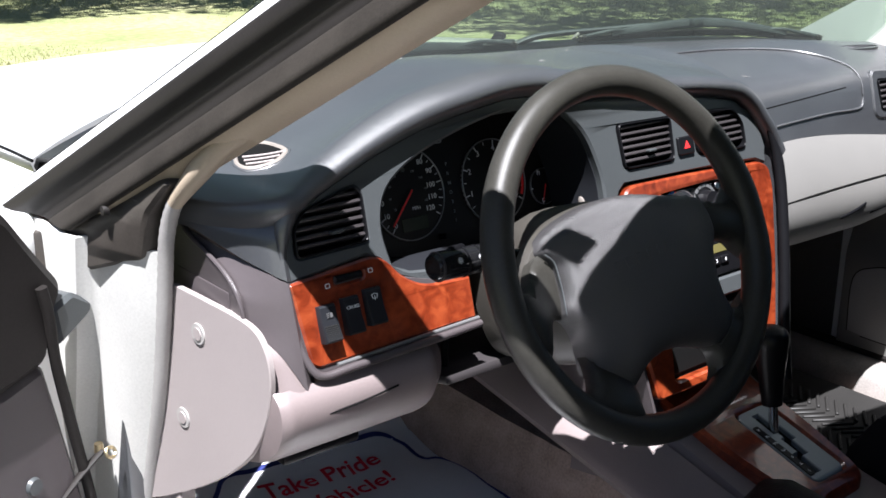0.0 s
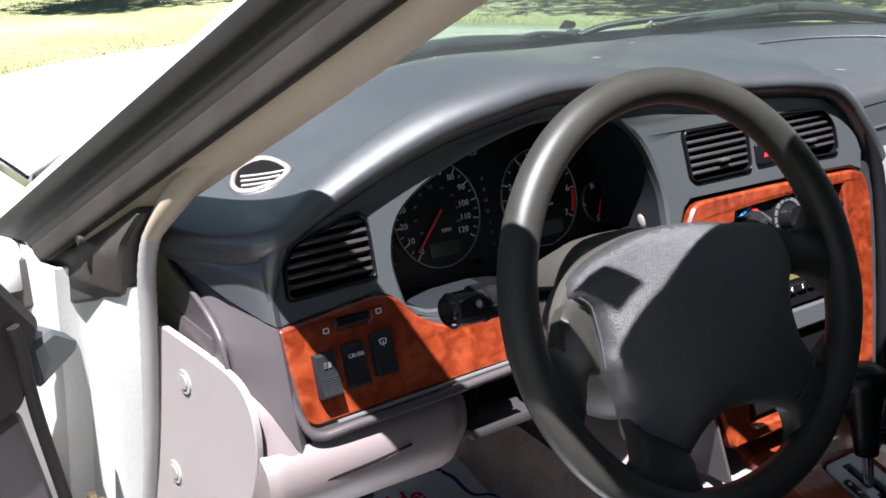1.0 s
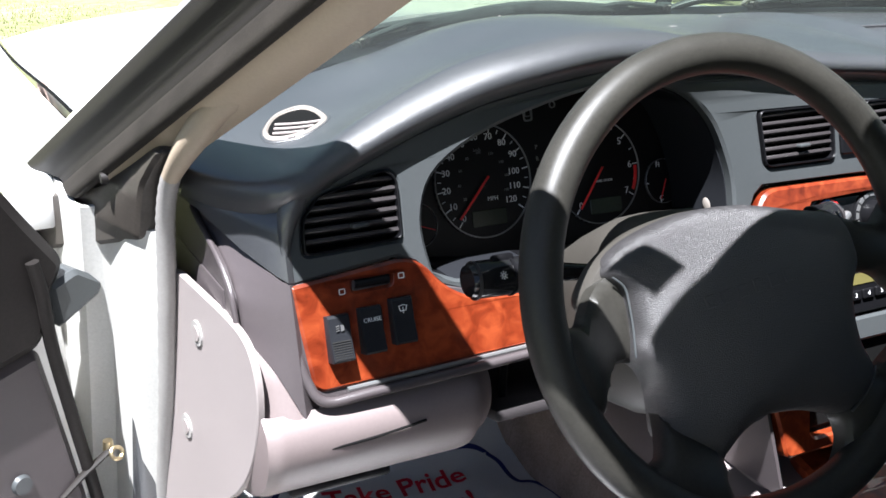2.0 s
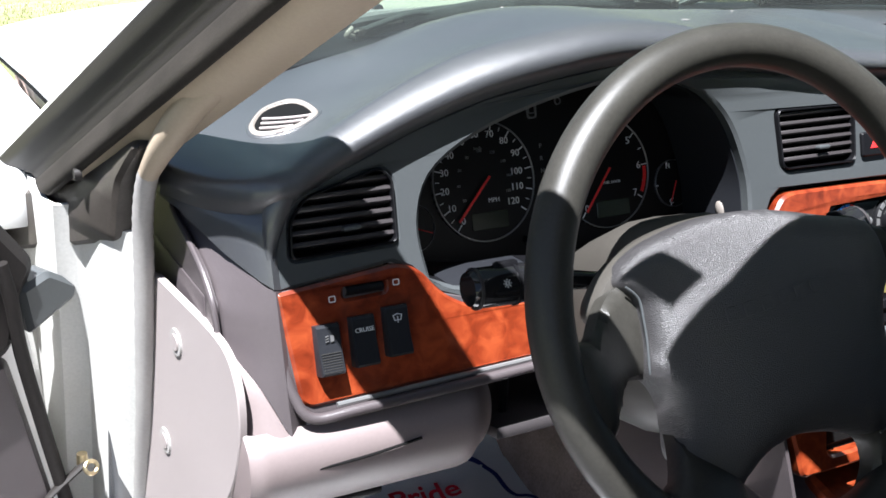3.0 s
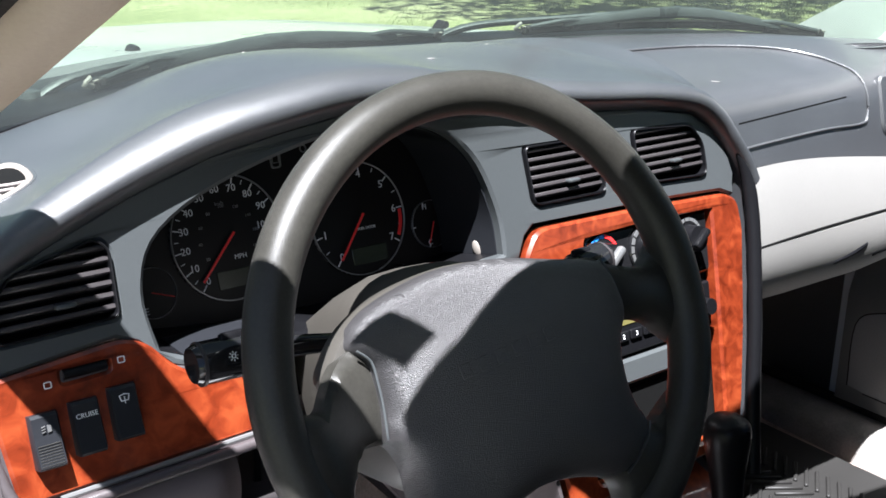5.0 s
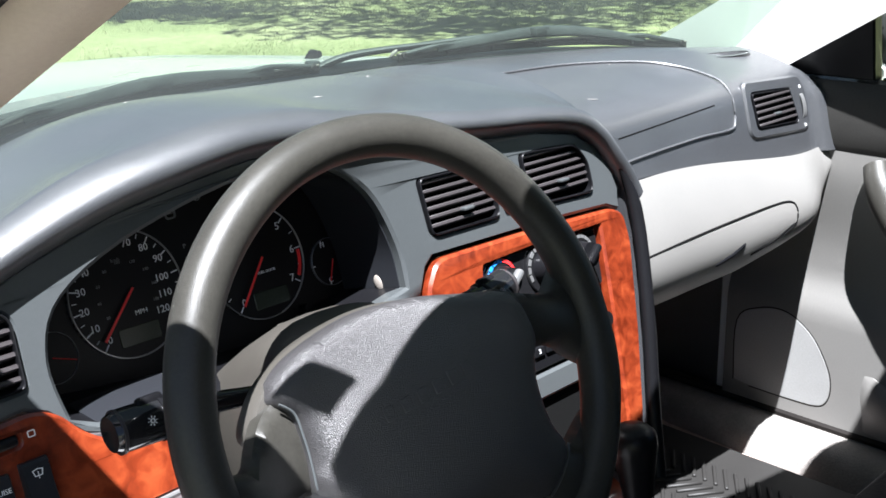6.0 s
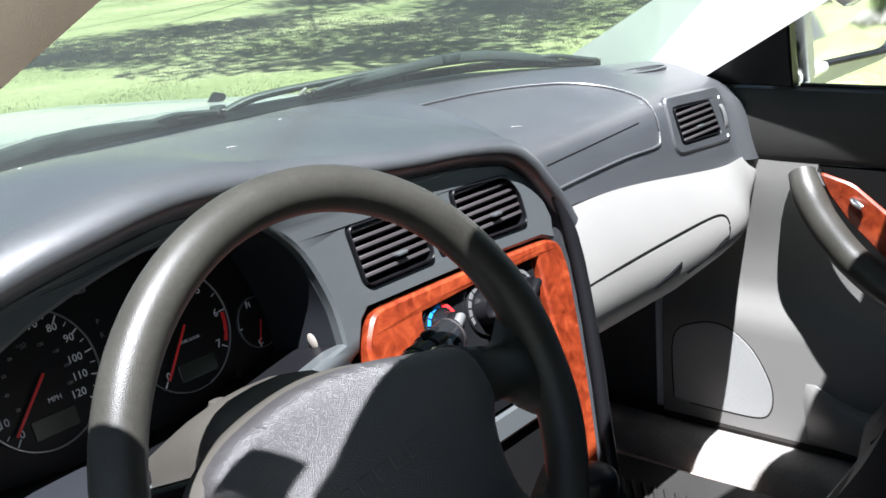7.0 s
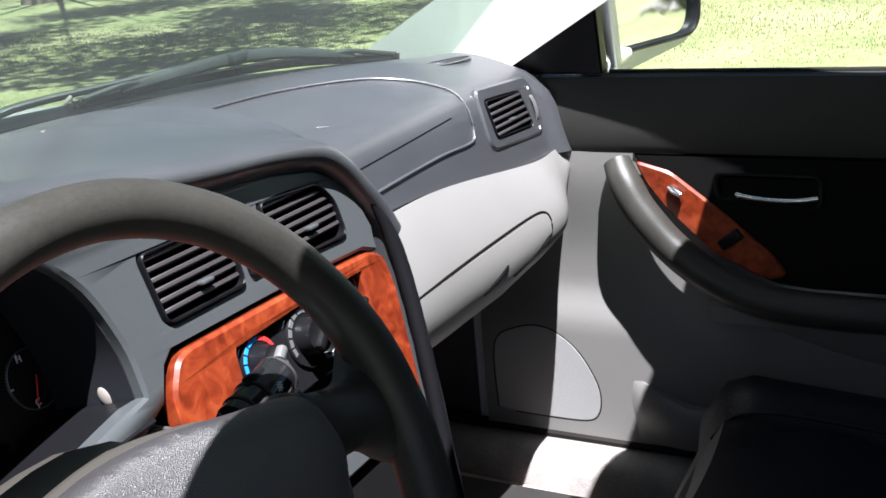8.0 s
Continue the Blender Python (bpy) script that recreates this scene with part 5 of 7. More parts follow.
def build_centre():
    frame_out = [(-0.148, 0.893), (-0.132, 0.915), (-0.118, 0.919), (0.0, 0.917), (0.15, 0.911), (0.172, 0.902), (0.176, 0.87), (0.160, 0.77), (0.140, 0.68), (0.128, 0.640), (-0.128, 0.640), (-0.140, 0.70), (-0.152, 0.80)]
    hole = rounded([(-0.068, 0.902), (0.126, 0.8985), (0.122, 0.83), (0.108, 0.655), (-0.092, 0.655), (-0.075, 0.83)], [0.012, 0.004, 0.01, 0.01, 0.01, 0.02])
    bm = bmesh.new()
    plate(bm, rounded(frame_out, 0.008, 3), 0.006, -0.01, holes=[hole], bend=face, edge=0.003, step=0.015)
    part("centre_wood", bm, WOOD, dash, "glossy red burl wood frame of the centre stack")
    # backing with the shade behind the openings put into its colour
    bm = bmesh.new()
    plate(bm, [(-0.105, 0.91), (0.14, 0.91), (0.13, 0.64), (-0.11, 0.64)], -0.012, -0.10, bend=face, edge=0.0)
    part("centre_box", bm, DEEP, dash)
    bm = bmesh.new()
    path = smooth_line([face(0.178, 0.952, 0.009), face(0.189, 0.915, 0.009), face(0.187, 0.86, 0.010), face(0.173, 0.77, 0.010), face(0.153, 0.68, 0.010), face(0.139, 0.60, 0.010)], 6)
    tube(bm, path, [0.004 + 0.0045 * ease(k / 8) for k in range(len(path))], 12)
    part("edge_roll", bm, BLACK, dash, "black edge of the centre stack")
    for s in (1, -1):
        bm = bmesh.new()
        rings = []
        for k in range(12):
            v = 0.60 + (0.325 if s > 0 else 0.27) * k / 11
            xo = lerp_table(v, [(0.60, 0.140), (0.68, 0.155), (0.77, 0.175), (0.86, 0.188), (0.925, 0.190)])
            if s < 0:
                xo = -lerp_table(v, [(0.60, 0.136), (0.68, 0.146), (0.77, 0.156), (0.86, 0.158), (0.925, 0.15)])
            rings.append([face(xo, v, 0.002), Vector(face(xo, v, 0)) + Vector((0, 0.15, 0)), Vector(face(xo, v, 0)) + Vector((0, 0.34, 0))])
        sheet(bm, rings, 0.004)
        part("stack_flank" if s < 0 else "stack_cheek", bm, MAUVE if s < 0 else PAD, dash)
    # heater panel
    bm = bmesh.new()
    plate(bm, rounded([(-0.066, 0.900), (0.124, 0.8965), (0.120, 0.832), (-0.074, 0.832)], [0.012, 0.003, 0.006, 0.012]), -0.001, -0.012, bend=face, edge=0.002)
    heat = part("heater_panel", bm, GLOSSBLACK, dash, "black heater control panel")
    for u, v, r in ((-0.042, 0.876, 0.0235), (0.024, 0.873, 0.027), (0.088, 0.872, 0.0235)):
        bm = bmesh.new()
        plate(bm, disc(u, v, r, 36), 0.002, -0.004, bend=face, edge=0.001, step=1)
        kn = part("rotary_knob", bm, GLOSSBLACK, heat, "round heater knob with a silver grip")
        bm = bmesh.new()
        bmesh.ops.create_cone(bm, cap_ends=True, segments=32, radius1=r * 0.66, radius2=r * 0.58, depth=0.016, matrix=face_frame(u, v, 0.009))
        part("dial_body", bm, BLACK, kn)
        bm = bmesh.new()
        rbox(bm, (r * 1.15, r * 0.34, 0.010), face_frame(u, v, 0.020) @ pose(0, 0, 0, 0, 0, 38), 0.003)
        part("grip", bm, SILVER if u < 0 else BLACK, kn, "silver grip bar" if u < 0 else "")
        seg = 11
        for j in range(seg):
            a0, a1 = radians(205 - 230 * (j + 0.1) / seg), radians(205 - 230 * (j + 0.9) / seg)
            q = [(u + r * f * math.cos(a), v + r * f * math.sin(a)) for f, a in ((0.80, a0), (0.95, a0), (0.95, a1), (0.80, a1))]
            bm = bmesh.new()
            plate(bm, q, 0.0028, 0.001, bend=face, edge=0.0, step=1)
            first = u < 0
            part("scale_mark", bm, (BLUE if j < 6 else RED) if first else SILVER, kn)
    for u, v in ((0.052, 0.846), (0.064, 0.844), (0.052, 0.90 - 0.008)):
        bm = bmesh.new()
        plate(bm, disc(u, v, 0.005, 16), 0.004, -0.002, bend=face, edge=0.001, step=1)
        part("push_button", bm, CHROME, heat)
    # radio
    bm = bmesh.new()
    plate(bm, rounded([(-0.076, 0.824), (0.116, 0.822), (0.112, 0.772), (-0.082, 0.772)], 0.004), 0.0, -0.012, bend=face, edge=0.002)
    radio = part("radio", bm, BLACK, dash, "black car radio with a yellowish display and preset buttons")
    bm = bmesh.new()
    plate(bm, [(-0.055, 0.815), (0.060, 0.814), (0.060, 0.803), (-0.055, 0.803)], 0.001, -0.001, bend=face, edge=0.0)
    part("display", bm, AMBER, radio, "dim yellow-green display")
    for j in range(6):
        u = -0.049 + 0.0195 * j
        bm = bmesh.new()
        plate(bm, rounded([(u - 0.0085, 0.797), (u + 0.0085, 0.797), (u + 0.0085, 0.787), (u - 0.0085, 0.787)], 0.0015), 0.0035, -0.002, bend=face, edge=0.001)
        bt = part("preset_button", bm, BLACK, radio)
        lettering("digit", str(j + 1), 0.007, face_frame(u, 0.792, 0.0037), INK, bt)
    for u in (-0.066, 0.098):
        bm = bmesh.new()
        bmesh.ops.create_cone(bm, cap_ends=True, segments=24, radius1=0.010, radius2=0.009, depth=0.014, matrix=face_frame(u, 0.797, 0.007))
        part("radio_knob", bm, BLACK, radio)
    # pocket below the radio, with its pale lip
    bm = bmesh.new()
    plate(bm, rounded([(-0.078, 0.768), (0.108, 0.768), (0.106, 0.742), (-0.082, 0.742)], 0.005), 0.001, -0.014, bend=face, edge=0.003)
    part("pocket_lid", bm, MID, dash, "grey pocket lid")
    # flat sheet, near-black in place of the pocket's unlit depth
    bm = bmesh.new()
    plate(bm, rounded([(-0.084, 0.735), (0.104, 0.735), (0.098, 0.66), (-0.09, 0.66)], 0.005), -0.008, -0.014, bend=face, edge=0.002)
    part("pocket", bm, DEEP, dash)


def build_passenger_side():
    bm = bmesh.new()
    zb = [(0.19, 0.760), (0.3, 0.757), (0.45, 0.756), (0.55, 0.765), (0.62, 0.776), (0.69, 0.788), (0.715, 0.805), (0.735, 0.84)]
    rings = []
    for k in range(36):
        x = 0.196 + 0.539 * k / 35
        lo = lerp_table(x, zb)
        t = pass_low(x) + 0.003
        y0 = pass_y(t)
        bulge = 0.070 * (1 - 0.6 * ease((x - 0.60) / 0.13))
        row = []
        for j in range(15):
            f = j / 14
            z = t + (lo - t) * f
            row.append((x, y0 - 0.002 - bulge * math.sin(math.pi * (0.06 + 0.52 * f + 0.20 * f ** 3)) ** 0.8 + 0.012 * f, z))
        row += [(x, y0 + 0.01, lo - 0.006), (x, y0 + 0.07, lo - 0.012)]
        rings.append(row)
    sheet(bm, rings, 0.004)
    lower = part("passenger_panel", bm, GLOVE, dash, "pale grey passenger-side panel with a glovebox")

    def skin(x, z, out=0.0):
        lo, t = lerp_table(x, zb), pass_low(x) + 0.003
        f = min(1, max(0, (z - t) / (lo - t)))
        y0 = pass_y(t)
        return Vector((x, y0 - 0.002 - 0.070 * (1 - 0.6 * ease((x - 0.60) / 0.13)) * math.sin(math.pi * (0.06 + 0.52 * f + 0.20 * f ** 3)) ** 0.8 + 0.012 * f - out, z))
    # shut line of the glovebox lid
    line = [(0.200, 0.838), (0.30, 0.840), (0.40, 0.841), (0.50, 0.841), (0.548, 0.838), (0.562, 0.828), (0.560, 0.812), (0.545, 0.800), (0.50, 0.790), (0.45, 0.784)]
    bm = bmesh.new()
    tube(bm, smooth_line([skin(x, z, -0.0002) for x, z in line], 5), 0.0016, 8)
    part("glovebox_shut_line", bm, DEEP, lower)
    bm = bmesh.new()
    lid_rows = []
    for i in range(29):
        x = 0.200 + 0.358 * i / 28
        hi = 0.8375 - 0.016 * ease((x - 0.525) / 0.033)
        lo = 0.788 + 0.020 * ease((x - 0.48) / 0.078)
        lid_rows.append([skin(x, hi + (lo - hi) * j / 8, 0.0008) for j in range(9)])
    sheet(bm, lid_rows, 0.0006)
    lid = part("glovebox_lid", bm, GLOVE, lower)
    bm = bmesh.new()
    tube(bm, smooth_line([skin(0.36, 0.790, -0.002), skin(0.40, 0.797, -0.001), skin(0.43, 0.806, -0.002)], 5), [0.002] + [0.004] * 9 + [0.002], 8)
    part("glovebox_latch", bm, BLACK, lower, "dark finger pull")
    # airbag seams
    def on(x, z, out=0.0052):
        return Vector(pass_face(x, z, out))
    top = []
    for x, y in ((0.235, 0.255), (0.36, 0.235), (0.46, 0.185), (0.498, 0.135)):
        top.append(Vector((x, y, top_surface(x, y) + 0.0058)))
    edge = pass_row(0.505)
    top += [edge[10] + Vector((0, -0.002, 0.0056)), edge[11] + Vector((0, -0.0045, 0.0030))]
    tl = smooth_line(top + [on(0.506, 0.976), on(0.502, 0.950), on(0.485, 0.941), on(0.40, 0.943), on(0.26, 0.940), on(0.215, 0.936)], 6)
    bm = bmesh.new()
    tube(bm, tl, 0.0018, 8)
    part("airbag_seam", bm, PAD, dash, "moulded airbag door outline")
    bm = bmesh.new()
    tube(bm, smooth_line([on(0.24, 0.969, 0.0036), on(0.34, 0.973, 0.0036), on(0.46, 0.978, 0.0036)], 6), 0.0011, 6)
    part("airbag_split", bm, DEEP, dash)
    # vent with its thumb wheel
    fr = rounded([(0.532, 0.918), (0.534, 0.999), (0.690, 0.990), (0.703, 0.966), (0.702, 0.908)], [0.02, 0.012, 0.02, 0.02, 0.02])
    hole = rounded([(0.555, 0.931), (0.550, 0.980), (0.655, 0.974), (0.668, 0.925)], 0.006)

    def frame_at(u, v, w=0.0):
        return Matrix.Translation(pass_face(u, v, w)) @ Matrix(((1, 0, 0, 0), (0, 0.2607, -0.9655, 0), (0, 0.9655, 0.2607, 0), (0, 0, 0, 1)))
    bm = bmesh.new()
    plate(bm, fr, 0.0075, 0.0, holes=[hole], bend=pass_face, edge=0.003)
    part("vent_surround", bm, PAD, dash)
    build_vent(dash, 0.548, 0.662, hole, lambda u, v, w: pass_face(u, v, 0.0062 + w * (0.06 if w < 0 else 1.0)), lambda u, v, w=0.0: frame_at(u, v, 0.0078), [0.9345, 0.9435, 0.9525, 0.9615, 0.9705], -10, depth=0.004)
    bm = bmesh.new()
    rings = [[pass_face(0.682 + 0.009 * i / 3, 0.945 + 0.018 * math.cos(math.pi * k / 10), 0.0065 + 0.005 * math.sin(math.pi * k / 10)) for k in range(11)] for i in range(4)]
    sheet(bm, rings, 0.001)
    part("vent_wheel", bm, SILVER, dash, "ribbed thumb wheel of the vent")
    for v in (0.973, 0.917):
        bm = bmesh.new()
        q = [(0.6845, v - 0.002), (0.6885, v - 0.002), (0.6885, v + 0.002), (0.6845, v + 0.002)]
        plate(bm, q, 0.0081, 0.006, holes=[[(0.6865 + (a - 0.6865) * 0.6, v + (b - v) * 0.6) for a, b in q]], bend=pass_face, edge=0.0)
        part("vent_symbol", bm, INK, dash)
    # dark underside of the dashboard and the firewall side
    bm = bmesh.new()
    rbox(bm, (0.56, 0.30, 0.012), pose(0.45, 0.20, 0.765, 8, 0, 0), 0.004)
    part("underside", bm, PAD, dash)


def build_defrost(x0, x1, y, parent_label, half=0.030, turn=28, proud=0.0095):
    """A small round-ended grille for the side windows, set in the top of the dashboard."""
    s = 1 if x0 > 0 else -1
    xc = (x0 + x1) / 2
    z = top_surface(xc, y)
    slope = (top_surface(xc + 0.02, y) - top_surface(xc - 0.02, y)) / 0.04
    slope_y = (top_surface(xc, y + 0.02) - top_surface(xc, y - 0.02)) / 0.04
    m = pose(xc, y, z + proud, math.degrees(math.atan(slope_y)), -math.degrees(math.atan(slope)), turn)
    put = lambda u, v, w: m @ Vector((u, v, w))
    a, b = (x1 - x0) / 2, half
    out = [(a * math.cos(k * math.pi / 20) * (1 if abs(math.cos(k * math.pi / 20)) < 0.99 else 0.98), b * math.sin(k * math.pi / 20)) for k in range(40)]
    bm = bmesh.new()
    plate(bm, out, 0.0005, -0.010, holes=[[(p[0] * 0.89, p[1] * 0.84) for p in out]], bend=put, edge=0.003)
    d = part("side_defroster", bm, TAUPE if s < 0 else PAD, dash, parent_label)
    # shallow bottom of the grille, coloured as shade
    bm = bmesh.new()
    plate(bm, [(p[0] * 0.91, p[1] * 0.87) for p in out], -0.0085, -0.0095, bend=put, edge=0.0)
    part("duct", bm, DEEP, d)
    for k in range(4):
        v = (-0.51 + 0.34 * k) * half
        w = a * 0.86 * math.sqrt(max(0.05, 1 - (v / (b * 0.80)) ** 2))
        bm = bmesh.new()
        rbox(bm, (2 * w, 0.07 * half, 0.0016), m @ pose(0, v, -0.001, 0, 0, 0), 0.0006, 1)
        part("slat", bm, LIGHT if s < 0 else PAD, d)


def build_side_grille():
    """The rounded demister grille at the driver's end: pale rim, well shaded by a near-black sheet, four pale slats."""
    put = lambda x, y, w: (x, y, top_surface(x, y) + 0.0042 + w)
    out = closed_line([(-0.6185, 0.138), (-0.594, 0.181), (-0.568, 0.196), (-0.556, 0.185), (-0.556, 0.150), (-0.567, 0.105), (-0.594, 0.078), (-0.613, 0.079), (-0.626, 0.091), (-0.627, 0.110)], 4)
    mx, my = sum(p[0] for p in out) / len(out), sum(p[1] for p in out) / len(out)
    sized = lambda f: [(mx + (p[0] - mx) * f, my + (p[1] - my) * f) for p in out]
    bm = bmesh.new()
    plate(bm, sized(0.98), 0.0022, -0.006, holes=[sized(0.80)], bend=put, edge=0.0018)
    d = part("side_defroster", bm, TAUPE, dash, "rounded demister grille with a thick pale rim")
    bm = bmesh.new()
    plate(bm, sized(1.07), 0.0010, -0.006, holes=[sized(0.96)], bend=put, edge=0.0008)
    part("gasket", bm, PAD, d)
    bm = bmesh.new()
    plate(bm, sized(0.80), 0.0006, -0.006, bend=put, edge=0.0)
    part("duct", bm, DEEP, d)
    for k in range(4):
        f = k / 3
        a = Vector((-0.605, 0.141)).lerp(Vector((-0.624, 0.095)), f)
        b = Vector((-0.573, 0.101)).lerp(Vector((-0.609, 0.078)), f)
        bm = bmesh.new()
        tube(bm, [put(*a.lerp(b, g / 6), 0.0016) for g in range(7)], 0.0014, 8)
        part("slat", bm, LIGHT, d)


def build_scuffs():
    """Pale scuffs on the sun-worn top."""
    for x, y, ln, turn in ((0.255, 0.105, 0.020, -62), (-0.155, 0.135, 0.012, -20), (0.03, 0.27, 0.006, 10), (0.42, 0.20, 0.004, 0), (-0.31, 0.24, 0.005, 30)):
        z = top_surface(x, y) + 0.0042
        bm = bmesh.new()
        tube(bm, [Vector((x, y, z)) + Matrix.Rotation(radians(turn), 3, "Z") @ Vector((ln * (k / 4 - 0.5), 0, 0)) for k in range(5)], [0.0003, 0.0009, 0.0012, 0.0009, 0.0003], 6, 0.4)
        part("scuff", bm, GREYSEAL, dash)


build_pads()
# long demister slot along the foot of the screen
for xa, xb in ((-0.44, -0.06), (0.0, 0.34)):
    bm = bmesh.new()
    path = []
    for k in range(19):
        x = xa + (xb - xa) * k / 18
        y = glass_base(x) - 0.030
        path.append(Vector((x, y, top_surface(x, y) + 0.0026)))
    tube(bm, path, [0.0016 + 0.0055 * math.sin(math.pi * k / 18) ** 0.5 for k in range(19)], 8, 0.35)
    part("demister_slot", bm, DEEP, dash, "narrow dark demister slot")
build_scuffs()
build_bezel()
build_cluster()
build_left_trim()
build_knee_panel()
build_centre()
build_passenger_side()
build_side_grille()
build_defrost(0.585, 0.675, 0.140, "narrow oval grille in the dashboard top", 0.011, -22, 0.0058)


# ---------------------------------------------------------------- steering wheel
WHEEL = Vector((-0.345, -0.214, 0.929))
TIP = radians(22.6)
WM = Matrix.Translation(WHEEL) @ Matrix(((1, 0, 0, 0), (0, math.sin(TIP), -math.cos(TIP), 0), (0, math.cos(TIP), math.sin(TIP), 0), (0, 0, 0, 1)))


def wheel_put(u, v, w):
    return WM @ Vector((u, v, w))


def hub_put(u, v, w):
    """The hub lies behind the rim and turns its passenger's side towards the seat."""
    return wheel_put(u, v, w - 0.012 + 0.16 * u)


def build_wheel():
    wheel = root("steering_wheel", WHEEL, "dark grey leather four-spoke steering wheel with airbag cover", "steering wheel")
    R, r = 0.182, 0.0162
    bm = bmesh.new()
    rings = []
    for k in range(96):
        a = 2 * math.pi * k / 96
        # thumb swellings beside the upper spokes
        q = r * (1 + 0.07 * math.exp(-((math.degrees(a) % 180 - (12 if math.degrees(a) < 180 else 168)) / 12) ** 2))
        rings.append([wheel_put((R + q * math.cos(b)) * math.cos(a), (R + q * math.cos(b)) * math.sin(a), q * 1.02 * math.sin(b) - 0.002 + 0.03 * R * math.cos(a)) for b in (2 * math.pi * j / 18 for j in range(18))])
    loft(bm, rings, closed=True, caps=False, wrap=True)
    part("rim", bm, RIM, wheel, "dark grained leather rim")
    # airbag cover: a cushion over its outline
    outline = closed_line([(-0.03, 0.0615), (0.015, 0.060), (0.06, 0.050), (0.090, 0.043), (0.100, 0.036), (0.104, 0.024), (0.1075, 0.006), (0.107, -0.006), (0.0975, -0.017), (0.094, -0.030), (0.0938, -0.048), (0.0968, -0.066), (0.1045, -0.078), (0.1085, -0.087), (0.105, -0.096), (0.0925, -0.109), (0.080, -0.118), (0.066, -0.118), (0.040, -0.1105), (0.014, -0.1075), (-0.004, -0.109), (-0.022, -0.116), (-0.035, -0.129), (-0.044, -0.136), (-0.0666, -0.1186), (-0.084, -0.1065), (-0.0848, -0.085), (-0.0855, -0.066), (-0.091, -0.052), (-0.0985, -0.0435), (-0.0985, -0.034), (-0.0968, -0.020), (-0.0968, -0.004), (-0.0985, 0.0115), (-0.106, 0.020), (-0.107, 0.027), (-0.098, 0.039), (-0.075, 0.051)])
    bm = bmesh.new()
    top = cushion(bm, outline, 0.037, 0.0, -0.016, hub_put, 0.004, 0.5)
    cover = part("airbag_cover", bm, PADW, wheel, "dark grained airbag cover with faint moulded marks")
    # faint moulded marks as plain bars
    for k in range(6):
        u, v = -0.049 + 0.0135 * k, -0.008 + 0.0019 * k
        at = Vector(hub_put(u, v, top(u, v)))
        ex, ey = Vector(hub_put(u + 0.006, v, top(u + 0.006, v))) - at, Vector(hub_put(u, v + 0.006, top(u, v + 0.006))) - at
        ex.normalize()
        ez = ex.cross(ey).normalized()
        bm = bmesh.new()
        rbox(bm, (0.0078, 0.010, 0.0012), Matrix.Translation(at) @ Matrix((ex, ez.cross(ex), ez)).transposed().to_4x4() @ pose(0, 0, 0, 0, 0, 8), 0.0004, 1)
        part("moulded_mark", bm, PADW, cover)
    # spokes: from under the cover out into the rim
    for shape in ([(-0.094, 0.020), (-0.110, 0.0205), (-0.124, 0.013), (-0.140, -0.001), (-0.152, -0.010), (-0.183, -0.008), (-0.178, -0.066), (-0.150, -0.076), (-0.138, -0.063), (-0.128, -0.052), (-0.114, -0.044), (-0.092, -0.041)],
                  [(0.090, 0.043), (0.113, 0.0355), (0.136, 0.029), (0.155, 0.028), (0.182, 0.044), (0.185, -0.040), (0.160, -0.030), (0.148, -0.019), (0.134, -0.0125), (0.112, -0.009), (0.094, -0.006)],
                  [(0.092, -0.068), (0.110, -0.0865), (0.119, -0.0925), (0.129, -0.0932), (0.142, -0.086), (0.165, -0.076), (0.150, -0.106), (0.115, -0.142), (0.052, -0.176), (0.068, -0.160), (0.077, -0.146), (0.0782, -0.136), (0.0755, -0.124), (0.062, -0.108)],
                  [(-0.078, -0.070), (-0.0855, -0.092), (-0.092, -0.106), (-0.108, -0.122), (-0.150, -0.106), (-0.125, -0.138), (-0.085, -0.164), (-0.030, -0.180), (-0.041, -0.164), (-0.044, -0.150), (-0.041, -0.136), (-0.044, -0.112)]):
        bm = bmesh.new()
        cushion(bm, closed_line(shape, 3), 0.012, -0.007, -0.020, lambda u, v, w: wheel_put(u, v, w + (-0.012 + 0.16 * u) * (1 - ease((math.hypot(u, v) - 0.10) / 0.07)) + 0.003 * ease((math.hypot(u, v) - 0.10) / 0.07)), 0.005, 0.55)
        part("spoke", bm, RIM, wheel)
    # shell behind the cover
    shell = closed_line([(-0.127, 0.004), (-0.119, 0.021), (-0.101, 0.038), (-0.07, 0.0525), (-0.03, 0.0605), (0.01, 0.062), (0.05, 0.055), (0.082, 0.044), (0.100, 0.025), (0.100, -0.01), (0.086, -0.06), (0.07, -0.102), (0.0, -0.102), (-0.05, -0.095), (-0.07, -0.06), (-0.085, -0.03), (-0.112, -0.012)])
    bm = bmesh.new()
    loft(bm, [[wheel_put(a * f, b * f, w) for a, b in shell] for f, w in ((0.86, -0.037), (0.965, -0.040), (1.0, -0.048), (1.0, -0.056), (0.93, -0.064), (0.70, -0.068))])
    part("hub", bm, SHROUD, wheel, "beige-grey shell behind the airbag cover")
    # shut lines between cover and spokes
    for pts in (((-0.107, 0.0215), (-0.0985, 0.012), (-0.0972, -0.004), (-0.0972, -0.020), (-0.0990, -0.042)), ((-0.0865, -0.1065), (-0.0666, -0.1196), (-0.044, -0.1370)), ((0.1090, -0.087), (0.1055, -0.0965), (0.093, -0.110), (0.080, -0.119)), ((0.0965, 0.042), (0.1045, 0.024), (0.1080, 0.006))):
        bm = bmesh.new()
        tube(bm, smooth_line([hub_put(u, v, 0.0055) for u, v in pts], 6), 0.0010, 6)
        part("shut_line", bm, MID, wheel)

    # column
    col = root("steering_column", WHEEL + Vector((0, 0.12, -0.05)), "grey plastic steering column shroud with two black stalks", "steering column")
    bm = bmesh.new()
    rings = []
